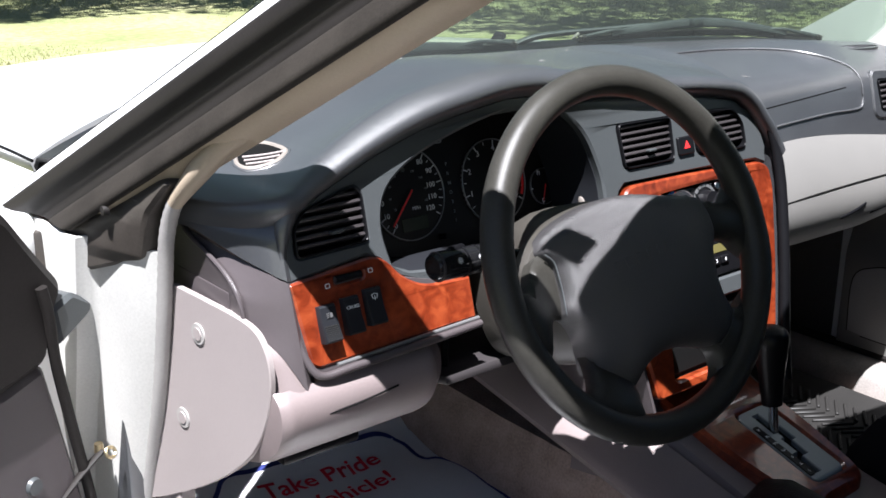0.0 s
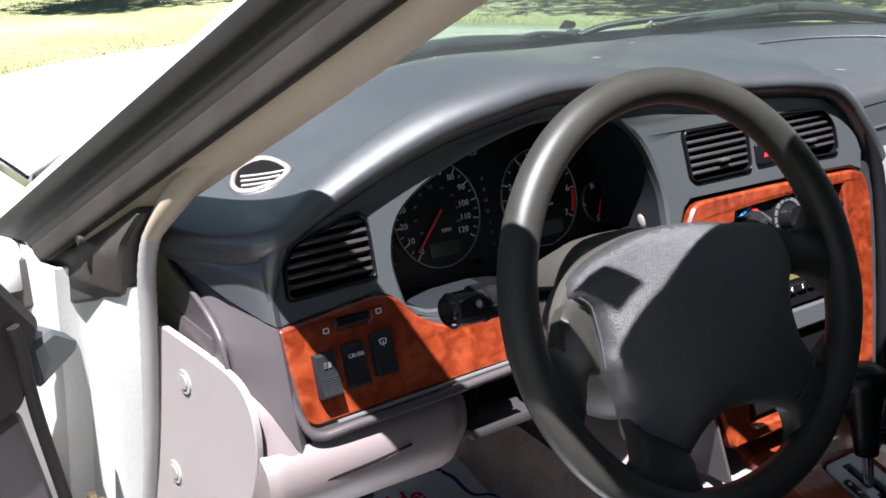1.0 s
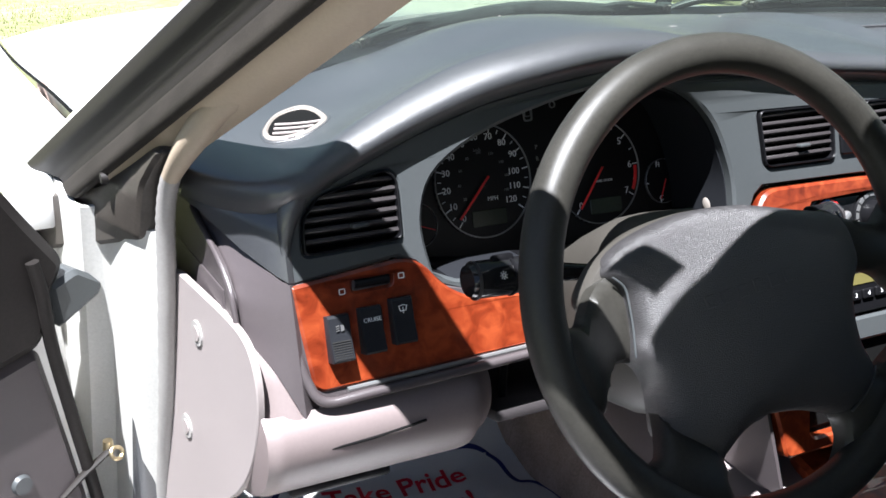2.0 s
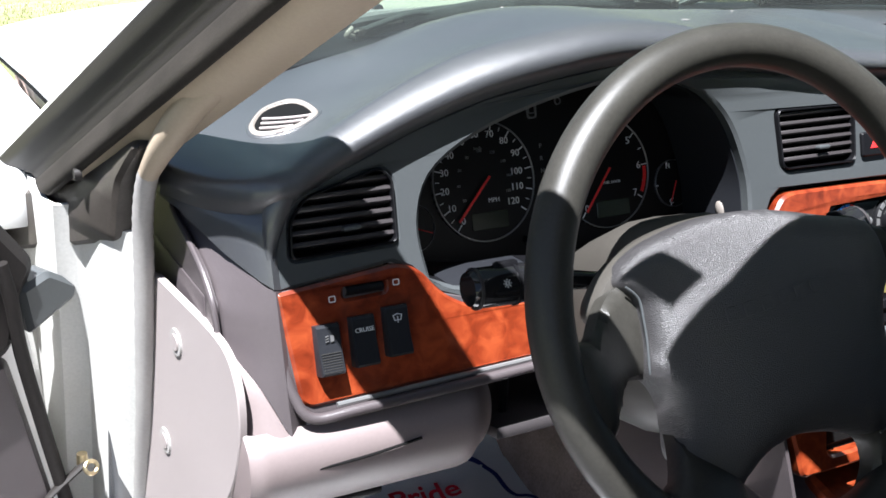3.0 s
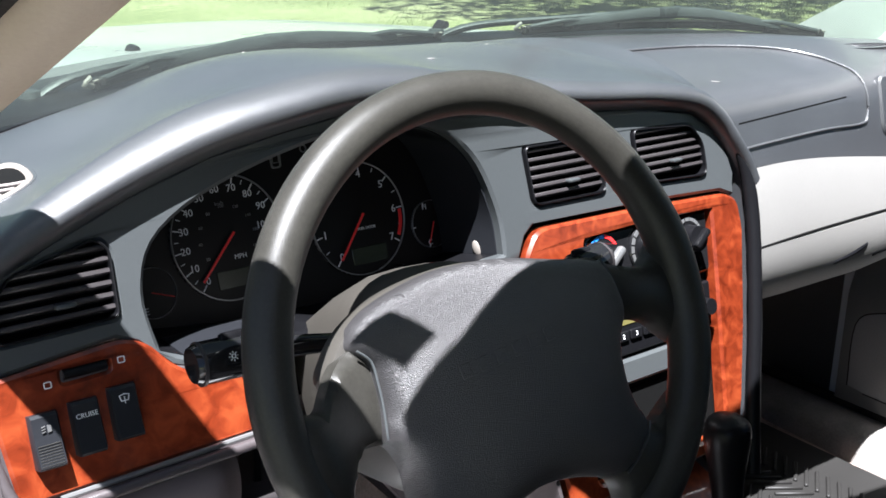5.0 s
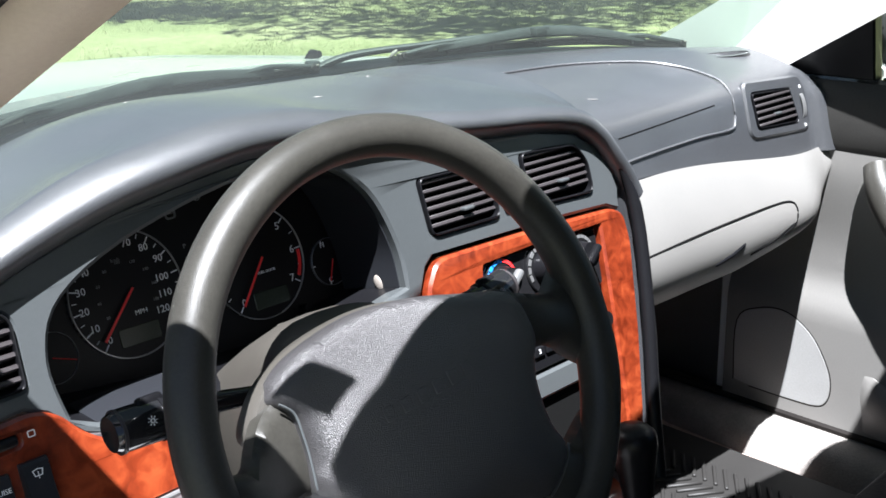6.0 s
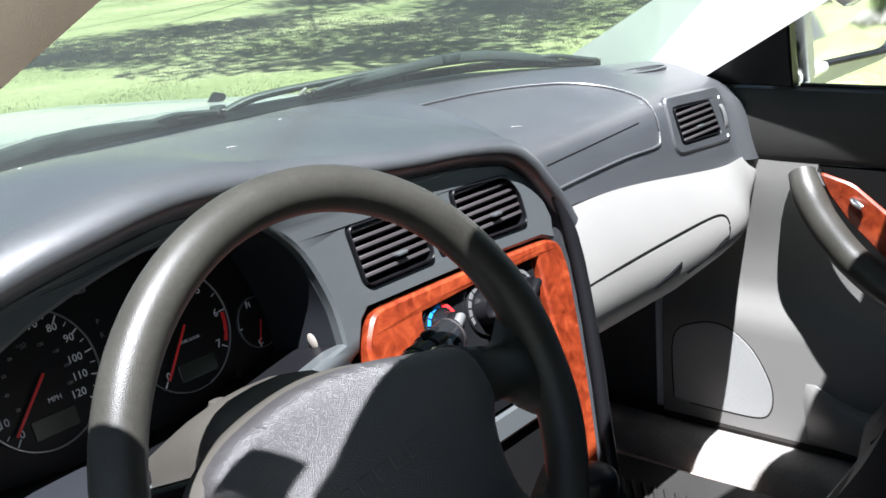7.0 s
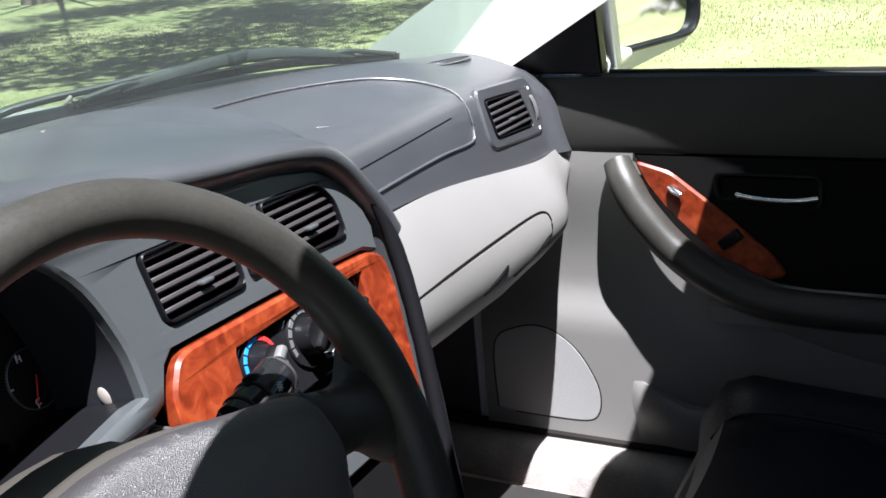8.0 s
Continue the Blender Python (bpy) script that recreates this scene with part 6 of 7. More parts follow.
    for w, hw, up, dn in ((-0.058, 0.056, 0.066, 0.090), (-0.085, 0.066, 0.078, 0.096), (-0.12, 0.068, 0.080, 0.096), (-0.16, 0.066, 0.072, 0.088), (-0.21, 0.062, 0.058, 0.08)):
        ring = []
        for k in range(28):
            a = 2 * math.pi * k / 28
            ca, sa = math.cos(a), math.sin(a)
            e = 0.62
            ring.append(wheel_put(hw * math.copysign(abs(ca) ** e, ca), (up if sa > 0 else dn) * math.copysign(abs(sa) ** e, sa) - 0.012, w))
        rings.append(ring)
    loft(bm, rings)
    part("shroud", bm, SHROUD, col, "beige-grey plastic shroud")
    for s, tip in ((-1, "black lamp stalk with white symbols"), (1, "black wiper stalk with white symbols")):
        bm = bmesh.new()
        a, b = Vector((s * 0.060, 0.022, -0.085)), Vector((s * 0.132, 0.034 if s < 0 else 0.026, -0.088))
        c = Vector((s * 0.196, 0.036 if s < 0 else 0.036, -0.090))
        pts = [a, a.lerp(b, 0.5), b, b + Vector((s * 0.002, 0, 0)), b.lerp(c, 0.5), c - Vector((s * 0.006, 0, 0)), c]
        tube(bm, [WM @ p for p in pts], [0.0065, 0.007, 0.0085, 0.0140, 0.0152, 0.0150, 0.0125], 28)
        st = part("stalk", bm, GLOSSBLACK, col, tip)
        for f, q in ((0.16, 0.0150), (0.42, 0.0160), (0.90, 0.0156)):
            bm = bmesh.new()
            tube(bm, [WM @ b.lerp(c, f), WM @ b.lerp(c, f + 0.035)], q, 28)
            part("collar", bm, BLACK if f < 0.8 else SLAT, st)
        bm = bmesh.new()
        rbox(bm, (0.020, 0.009, 0.008), WM @ Matrix.Translation(b.lerp(c, 0.52) + Vector((0, 0.0135, 0.004))), 0.003)
        part("thumb_switch", bm, BLACK, st)
        # white symbols printed round the side that faces the driver
        for f, size in ((0.22, 0.7), (0.62, 1.0)):
            m = WM @ Matrix.Translation(b.lerp(c, f)) @ pose(0, 0, 0, 0 if s > 0 else -4, 0, 0) @ Matrix.Translation((0, 0.0, 0.0157 if f > 0.4 else 0.0148))
            bm = bmesh.new()
            plate(bm, disc(0, 0, 0.0016 * size, 14), 0.0003, -0.0012, holes=[disc(0, 0, 0.0011 * size, 14)], bend=lambda u, v, w: m @ Vector((u, v, w)), edge=0.0, step=1)
            for k in range(8):
                q = pose(0, 0, 0, 0, 0, 45 * k)
                rbox(bm, (0.0012 * size, 0.0004, 0.0009), m @ q @ pose(0.0028 * size, 0, -0.0003), 0, 1)
            part("lamp_symbol", bm, INK, st)
    bm = bmesh.new()
    bmesh.ops.create_cone(bm, cap_ends=True, segments=20, radius1=0.017, radius2=0.015, depth=0.02, matrix=WM @ pose(0.080, 0.012, -0.12, 0, 70, 0))
    part("ignition_lock", bm, SILVER, col, "metal ignition lock barrel")
    bm = bmesh.new()
    bmesh.ops.create_cone(bm, cap_ends=True, segments=16, radius1=0.009, radius2=0.006, depth=0.006, matrix=WM @ pose(0.012, 0.060, -0.174, -80, 0, 0))
    part("tilt_knob", bm, SHROUD, col)


build_wheel()


# ---------------------------------------------------------------- driver's door opening
def side_put(x, sgn=-1):
    """Outlines in (y, z) on an upright plane at x; w points out of the car's left (sgn -1) or into the cabin from the right door (sgn -1 too)."""
    return lambda u, v, w: (x + sgn * w, u, v)


def build_opening():
    kick = root("kick_panel", (-0.70, 0.08, 0.45), "pale grey plastic side trim with two round clips", "kick panel")
    out = [(0.165, 0.862), (0.135, 0.880), (0.110, 0.886)] + [(p.x, p.y) for p in smooth_line([(0.06, 0.884, 0), (-0.020, 0.878, 0), (-0.048, 0.860, 0), (-0.056, 0.825, 0), (-0.044, 0.775, 0), (-0.010, 0.724, 0), (0.06, 0.668, 0), (0.15, 0.615, 0), (0.20, 0.59, 0)], 5)] + [(0.235, 0.60)]
    kick_x = lambda y: -0.7085 + 0.11 * (0.09 - y)
    bm = bmesh.new()
    plate(bm, out, 0.003, -0.003, bend=lambda u, v, w: (kick_x(u) - w, u, v), edge=0.001)
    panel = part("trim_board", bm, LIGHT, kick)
    for y, z in ((0.066, 0.842), (0.109, 0.730)):
        for name, r, dp, off, mat in (("clip", 0.0125, 0.003, 0.0030, GREYSEAL), ("clip_pin", 0.0075, 0.003, 0.0040, LIGHT)):
            bm = bmesh.new()
            bmesh.ops.create_cone(bm, cap_ends=True, segments=24, radius1=r, radius2=r * 0.93, depth=dp, matrix=pose(kick_x(y) - off, y, z, 0, -90, 6.3))
            part(name, bm, mat, panel, "round plastic trim clip" if name == "clip" else "")
    bm = bmesh.new()
    rbox(bm, (0.02, 0.30, 0.20), pose(-0.705, 0.28, 0.55), 0.006)
    part("lower_board", bm, LIGHT, kick)

    # grey ribbed edge seal from the sill up to the pillar
    bm = bmesh.new()
    low = [(-0.722, 0.25, 0.44), (-0.722, 0.225, 0.53), (-0.722, 0.190, 0.635), (-0.722, 0.150, 0.74), (-0.722, 0.124, 0.83), (-0.722, 0.107, 0.90), (-0.7225, 0.090, 0.950), (-0.7215, 0.064, 0.99)]
    path = smooth_line(low[:6] + [(-0.7225, 0.094, 0.946), (-0.720, 0.074, 0.985), (-0.713, 0.042, 1.016)], 8)[:-8]
    tube(bm, path, [0.0082 + (0.0006 if k % 2 else 0.0) for k in range(len(path))], 12)
    tagged(thing("edge_seal", bm, GREYSEAL, "grey ribbed rubber seal along the door opening", "door seal"), kind="structure")
    bm = bmesh.new()
    path = smooth_line([(-0.720, 0.074, 0.985), (-0.713, 0.042, 1.016), pillar_at(1.052) + Vector((-0.026, 0.020, 0)), pillar_at(1.075) + Vector((-0.022, 0.032, 0)), pillar_at(1.095) + Vector((-0.024, 0.060, 0))], 8)
    tube(bm, path, [0.0085 + 0.004 * ease((k / (len(path) - 1)) / 0.4) for k in range(len(path))], 14)
    tagged(thing("edge_seal", bm, TAN, "smooth tan edging that curves up into the pillar", "door seal"), kind="structure")

    # white hinge pillar
    bm = bmesh.new()
    rings = []
    for k in range(14):
        z = 0.38 + 0.545 * k / 13
        y0 = lerp_table(z, [(0.38, 0.28), (0.62, 0.205), (0.74, 0.165), (0.83, 0.14), (0.93, 0.118)])
        rings.append([(-0.722, y0 - 0.006, z), (-0.738, y0 + 0.008, z), (-0.744, y0 + 0.03, z), (-0.748, y0 + 0.085, z), (-0.756, y0 + 0.094, z), (-0.772, y0 + 0.098, z), (-0.776, y0 + 0.11, z), (-0.778, y0 + 0.22, z), (-0.79, y0 + 0.235, z), (-0.80, 0.46, z)])
    sheet(bm, rings, -0.004)
    hp = tagged(thing("hinge_pillar", bm, JAMB, "white painted steel door hinge pillar", "car pillar"), kind="structure")
    bm = bmesh.new()
    block = rounded([(0.42, 0.818), (0.30, 0.857), (0.228, 0.880), (0.145, 0.908), (0.122, 0.916), (0.112, 0.945), (0.100, 0.970), (0.078, 0.992), (0.062, 1.008), (0.072, 1.012), (0.090, 1.006), (0.130, 0.985), (0.20, 0.950), (0.255, 0.93), (0.42, 0.88)], 0.006)
    plate(bm, block, 0.006, -0.02, bend=lambda u, v, w: (-0.736 - 0.11 * (u - 0.12 + math.hypot(u - 0.12, 0.04) - 0.04) + 0.16 * (v - 0.98 + math.hypot(v - 0.98, 0.02) - 0.02) - w, u, v), edge=0.004, step=0.012)
    part("upper_seal", bm, FOOT, hp, "brown-grey moulding at the foot of the pillar")
    for y, z in ((0.16, 0.965),):
        bm = bmesh.new()
        bmesh.ops.create_cone(bm, cap_ends=True, segments=14, radius1=0.006, radius2=0.005, depth=0.006, matrix=pose(-0.760, y, z, 0, -90, 0))
        part("plug", bm, SEAL, hp)
    # check strap of the door
    ck = root("door_check", (-0.76, 0.24, 0.655), "zinc-plated door check strap with a pin", "door check")
    bm = bmesh.new()
    bmesh.ops.create_cone(bm, cap_ends=True, segments=16, radius1=0.006, radius2=0.005, depth=0.012, matrix=pose(-0.770, 0.225, 0.663))
    part("pin", bm, BRASS, ck)
    bm = bmesh.new()
    ring = [Matrix.Translation((-0.766, 0.200, 0.666)) @ pose(0, 0, 0, 60, 20, 0) @ Vector((0.006 * math.cos(k * math.pi / 8), 0.006 * math.sin(k * math.pi / 8), 0)) for k in range(17)]
    tube(bm, ring, 0.0022, 8)
    part("ring", bm, BRASS, ck)
    bm = bmesh.new()
    tube(bm, [(-0.768, 0.222, 0.660), (-0.80, 0.215, 0.640), (-0.835, 0.206, 0.615), (-0.875, 0.198, 0.59)], 0.0065, 10, 0.5)
    part("strap", bm, SEAL, ck)


build_opening()


def build_driver_door():
    """The driver's door, swung wide open in front of the opening."""
    hinge = Vector((-0.815, 0.30, 0.0))
    door = root("driver_door", hinge + Vector((0, 0, 0.35)), "open white car door with dark and pale inner trim", "car door", "front doors")
    ang = radians(66)
    d = Vector((-math.sin(ang), -math.cos(ang), 0))      # from the hinge to the rear edge
    n = Vector((math.cos(ang), -math.sin(ang), 0)) * 1   # towards the cabin face

    def put(u, v, w):
        return hinge + d * u + n * w + Vector((0, 0, v))
    bm = bmesh.new()
    plate(bm, rounded([(-0.030, 0.40), (-0.012, 0.60), (0.0, 0.80), (0.045, 0.925), (0.085, 0.980), (1.05, 1.0), (1.05, 0.36), (0.0, 0.36)], 0.03), 0.05, -0.10, bend=put, edge=0.01, step=0.08)
    part("shell", bm, PAINT, door, "white painted door shell")
    bm = bmesh.new()
    plate(bm, rounded([(-0.012, 0.42), (0.012, 0.605), (0.034, 0.721), (0.048, 0.792), (0.11, 0.779), (1.0, 0.77), (1.0, 0.40)], 0.012), 0.082, 0.05, bend=put, edge=0.008, step=0.06)
    part("lower_trim", bm, MAUVE, door, "grey lower trim")
    bm = bmesh.new()
    plate(bm, rounded([(0.046, 0.794), (0.030, 0.845), (0.012, 0.872), (0.046, 0.920), (0.082, 0.975), (0.13, 0.992), (1.0, 1.0), (1.0, 0.772), (0.11, 0.781)], 0.014), 0.092, 0.05, bend=put, edge=0.012, step=0.05)
    part("upper_trim", bm, SEAL, door, "dark grained upper trim")
    bm = bmesh.new()
    tube(bm, smooth_line([put(0.054, 0.885, 0.096), put(0.048, 0.850, 0.096), put(0.041, 0.797, 0.090), put(0.027, 0.721, 0.086), put(0.005, 0.605, 0.082), put(-0.022, 0.45, 0.075), put(-0.02, 0.38, 0.07)], 8), 0.0065, 10)
    part("weather_strip", bm, SEAL, door, "black rubber weather strip")
    bm = bmesh.new()
    plate(bm, rounded([(0.028, 0.806), (-0.022, 0.829), (-0.026, 0.842), (0.004, 0.862), (0.034, 0.852)], 0.006), 0.088, 0.060, bend=put, edge=0.005)
    part("corner_flap", bm, MID, door, "moulded grey rubber flap")
    bm = bmesh.new()
    bmesh.ops.create_cone(bm, cap_ends=True, segments=16, radius1=0.011, radius2=0.009, depth=0.006, matrix=Matrix.Translation(put(0.085, 0.66, 0.084)) @ pose(0, 0, 0, 90, 0, -math.degrees(ang) + 90))
    part("trim_clip", bm, MID, door)
    for z in (0.90, 0.55):
        bm = bmesh.new()
        rbox(bm, (0.05, 0.05, 0.06), pose(-0.805, 0.345, z), 0.008)
        part("hinge", bm, PAINT, door)


build_driver_door()


# ---------------------------------------------------------------- passenger's door
def build_passenger_door():
    door = root("passenger_door", (0.78, -0.4, 0.36), "closed car door with pale and black trim, wood insert and speaker", "car door", "front doors")
    at = lambda x: side_put(x)
    bm = bmesh.new()
    plate(bm, rounded([(0.20, 0.36), (0.20, 0.962), (-1.12, 0.962), (-1.12, 0.36)], 0.02), 0.0, -0.075, bend=at(0.752), edge=0.006, step=0.08)
    part("shell", bm, PAINT, door, "white painted door shell")
    bm = bmesh.new()
    rings = []
    for k in range(45):
        y = 0.17 - 1.25 * k / 44
        near = 1 - ease((-0.05 - y) / 0.25)
        row = [(0.752, y, 0.874)]
        for j in range(31):
            z = 0.872 - 0.472 * j / 30
            hollow = 0.013 * ease((0.86 - z) / 0.16) * (1 - ease((0.672 - z) / 0.07))
            row.append((0.735 + (hollow - 0.003 * ease((0.66 - z) / 0.06)) * near, y, z))
        rings.append(row + [(0.752, y, 0.398)])
    sheet(bm, rings, -0.003)
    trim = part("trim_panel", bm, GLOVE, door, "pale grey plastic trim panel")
    # dark upper roll
    bm = bmesh.new()
    rings = []
    for k in range(27):
        y = 0.11 - 1.20 * k / 26
        fr = ease((0.10 - y) / 0.12)
        rings.append([(0.752, y, 0.872), (0.7355 - 0.002 * fr, y, 0.8735), (0.732 - 0.003 * fr, y, 0.884), (0.7295 - 0.003 * fr, y, 0.91), (0.730 - 0.002 * fr, y, 0.945), (0.733, y, 0.968), (0.740, y, 0.980), (0.768, y, 0.982)])
    sheet(bm, rings, 0.004)
    part("upper_roll", bm, DOORPAD, door, "dark grained upper trim roll")
    bm = bmesh.new()
    rbox(bm, (0.012, 1.05, 0.012), pose(0.768, -0.57, 0.980), 0.003)
    part("window_seal", bm, SEAL, door)
    # black inner panel behind the pull, its shade deepened by the colour
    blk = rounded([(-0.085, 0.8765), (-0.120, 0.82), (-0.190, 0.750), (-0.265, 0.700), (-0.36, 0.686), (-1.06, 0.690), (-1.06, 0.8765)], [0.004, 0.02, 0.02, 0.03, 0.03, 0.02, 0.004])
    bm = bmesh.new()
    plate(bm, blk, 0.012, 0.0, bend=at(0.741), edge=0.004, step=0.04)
    part("inner_panel", bm, DEEP, door, "black padded inner panel with shade in its near-black colour")
    # sweeping pull
    pts = smooth_line([(0.726, -0.066, 0.862), (0.712, -0.080, 0.838), (0.702, -0.105, 0.800), (0.696, -0.150, 0.752), (0.692, -0.210, 0.710), (0.688, -0.28, 0.686), (0.686, -0.38, 0.680), (0.686, -0.60, 0.684), (0.688, -1.02, 0.686)], 7)
    bm = bmesh.new()
    tube(bm, pts, [0.020 + 0.004 * ease(k / 10) for k in range(len(pts))], 14, 1.0)
    part("door_pull", bm, RIM, door, "dark soft sweeping arm rest")
    bm = bmesh.new()
    rings = []
    for k in range(26):
        y = -0.20 - 0.85 * k / 25
        lo = 0.60 + 0.05 * (1 - ease((-0.2 - y) / 0.25))
        rings.append([(0.740, y, 0.70), (0.690, y, 0.672), (0.700, y, 0.645), (0.725, y, lo), (0.74, y, lo - 0.02)])
    sheet(bm, rings, 0.003)
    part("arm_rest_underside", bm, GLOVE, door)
    # wood insert with the window switch
    wood = rounded([(-0.091, 0.866), (-0.142, 0.852), (-0.226, 0.788), (-0.284, 0.738), (-0.302, 0.712), (-0.275, 0.703), (-0.20, 0.738), (-0.138, 0.795), (-0.108, 0.832)], 0.010, 4)
    bm = bmesh.new()
    plate(bm, wood, 0.005, 0.0, bend=lambda u, v, w: (0.7265 - w, u, v), edge=0.003)
    wi = part("wood_insert", bm, WOOD, door, "glossy red burl wood insert")
    bm = bmesh.new()
    tube(bm, [(0.722, -0.142, 0.829), (0.716, -0.150, 0.826), (0.713, -0.160, 0.821)], [0.005, 0.006, 0.0045], 10)
    part("lock_knob", bm, CHROME, wi, "bright lock knob")
    bm = bmesh.new()
    rbox(bm, (0.010, 0.035, 0.016), pose(0.719, -0.225, 0.760, -38, 0, 0), 0.003)
    part("window_switch", bm, BLACK, wi)
    # release handle
    rim = rounded([(-0.200, 0.852), (-0.345, 0.852), (-0.345, 0.806), (-0.205, 0.812)], 0.012)
    bm = bmesh.new()
    plate(bm, rim, 0.005, -0.004, holes=[[(-0.272 + (a + 0.272) * 0.90, 0.831 + (b - 0.831) * 0.76) for a, b in rim]], bend=at(0.7285), edge=0.002)
    hd = part("handle_bezel", bm, BLACK, door, "dark grey handle surround")
    # flat cup; near-black colour gives the shade of its hollow
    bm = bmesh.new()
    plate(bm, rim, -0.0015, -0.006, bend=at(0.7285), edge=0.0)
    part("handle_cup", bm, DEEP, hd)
    bm = bmesh.new()
    tube(bm, smooth_line([(0.724, -0.232, 0.823), (0.718, -0.27, 0.819), (0.718, -0.31, 0.819), (0.724, -0.338, 0.822)], 5), 0.0042, 10)
    part("release_lever", bm, CHROME, hd, "chrome release lever")
    # speaker
    sp = [(p.x, p.y) for p in smooth_line([(0.150, 0.450, 0), (0.150, 0.560, 0), (0.110, 0.592, 0), (0.060, 0.597, 0), (0.015, 0.570, 0), (-0.015, 0.525, 0), (-0.025, 0.490, 0), (-0.020, 0.460, 0), (0.0, 0.447, 0), (0.06, 0.445, 0), (0.12, 0.446, 0)], 5)]
    bm = bmesh.new()
    plate(bm, sp, 0.005, 0.0, bend=at(0.7335), edge=0.002)
    sk = part("speaker_grille", bm, FABRIC, door, "fine-meshed grey speaker grille")
    bm = bmesh.new()
    tube(bm, [(0.7300, a, b) for a, b in sp], 0.0016, 6)
    part("speaker_rim", bm, SEAL, sk, "dark gap round the grille")
    # pocket
    bm = bmesh.new()
    rings = []
    for k in range(30):
        y = -0.02 - 1.02 * k / 29
        top = 0.553 - 0.055 * ease((-0.02 - y) / 0.16)
        o = ease((-0.02 - y) / 0.14)
        rings.append([(0.742, y, top), (0.7415 - 0.024 * o, y, top - 0.004), (0.7415 - 0.033 * o, y, top - 0.014), (0.7415 - 0.036 * o, y, top - 0.05), (0.7415 - 0.028 * o, y, 0.43), (0.742, y, 0.418)])
    sheet(bm, rings, 0.004)
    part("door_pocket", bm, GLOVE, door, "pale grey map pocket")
    bm = bmesh.new()
    tube(bm, smooth_line([(0.735, 0.005, 0.592), (0.733, -0.02, 0.588), (0.734, -0.04, 0.578)], 4), 0.0006, 6)
    part("trim_seam", bm, DEEP, trim)
    # window frame: black sail panel and glass
    bm = bmesh.new()
    plate(bm, [(0.115, 0.985), (-0.046, 0.985), (-0.050, 1.10), (-0.06, 1.14), (-0.10, 1.14), (-0.04, 1.09)], 0.012, -0.012, bend=lambda u, v, w: (0.745 - 0.30 * (v - 0.99) - w, u, v), edge=0.003, step=0.03)
    part("sail_panel", bm, BLACK, door, "black triangular mirror base cover")
    bm = bmesh.new()
    rings = []
    for k in range(8):
        f = k / 7
        rings.append([(0.770 - 0.20 * f - 0.02 * f * f, y, 0.968 + 0.437 * f) for y in (-0.048 - 0.50 * max(0, f - 0.36) / 0.64, -0.55, -0.8, -1.1)])
    sheet(bm, rings, 0.004)
    g = part("window_pane", bm, GLASS, door, "clear side window glass")
    g.visible_shadow = False
    bm = bmesh.new()
    tube(bm, smooth_line([(0.768, 0.06, 0.995)] + [pillar_at(z, 1) + Vector((0.082, 0.06, 0)) for z in (1.02, 1.1, 1.2, 1.3, 1.38)], 6), 0.014, 10)
    part("window_frame", bm, SEAL, door, "black window frame")
    bm = bmesh.new()
    tube(bm, smooth_line([pillar_at(z, 1) + Vector((0.070, 0.03, 0.0)) for z in (1.13, 1.2, 1.28, 1.36)] + [(0.618, -0.80, 1.41), (0.622, -1.16, 1.405)], 6), 0.032, 10)
    part("frame_top", bm, PAINT, door, "white painted top of the window frame")

    mirror = root("wing_mirror", (0.80, -0.03, 1.0), "white door mirror with a black-edged glass", "wing mirror")
    c = Vector((0.943, -0.056, 1.054))
    eye, far = Vector((-0.73, -0.585, 1.24)), Vector((4.6, -8.6, 0.25))
    n = ((eye - c).normalized() + (far - c).normalized()).normalized()
    side = Vector((0, 0, 1)).cross(n).normalized()
    up = n.cross(side)
    m = Matrix.Translation(c) @ Matrix((side, up, n)).transposed().to_4x4()
    o = rounded([(-0.106, -0.060), (0.100, -0.052), (0.108, 0.066), (-0.100, 0.068)], [0.03, 0.035, 0.03, 0.025], 6)
    put = lambda u, v, w: m @ Vector((u, v, w))
    bm = bmesh.new()
    loft(bm, [[put(a * f, b * f, -0.003 - (a * a + b * b) * f * f / 2.6) for a, b in o] for f in (0.02, 0.2, 0.4, 0.6, 0.8, 1.0)] + [[put(a, b, -0.012) for a, b in o]])
    part("mirror_glass", bm, MIRROR, mirror, "silvered mirror glass")
    bm = bmesh.new()
    plate(bm, [(a * 1.07, b * 1.09) for a, b in o], 0.006, -0.012, holes=[[(a * 0.985, b * 0.98) for a, b in o]], bend=put, edge=0.003)
    part("mirror_edge", bm, BLACK, mirror, "black rim round the glass")
    bm = bmesh.new()
    loft(bm, [[put(a * f, b * f - (0.024 if b < 0 else 0) * (1 - a / 0.16), w) for a, b in o] for f, w in ((1.06, -0.010), (1.10, -0.03), (1.04, -0.06), (0.86, -0.085), (0.5, -0.10))])
    part("housing", bm, PAINT, mirror, "white painted housing")
    bm = bmesh.new()
    rbox(bm, (0.12, 0.045, 0.020), pose(0.835, -0.018, 0.990), 0.008, 3)
    part("arm", bm, PAINT, mirror)
    bm = bmesh.new()
    rbox(bm, (0.034, 0.03, 0.13), pose(0.790, -0.034, 1.045, 0, -14, 0), 0.008, 3)
    part("mounting", bm, SILVER, mirror, "pale grey mounting of the mirror")


build_passenger_door()


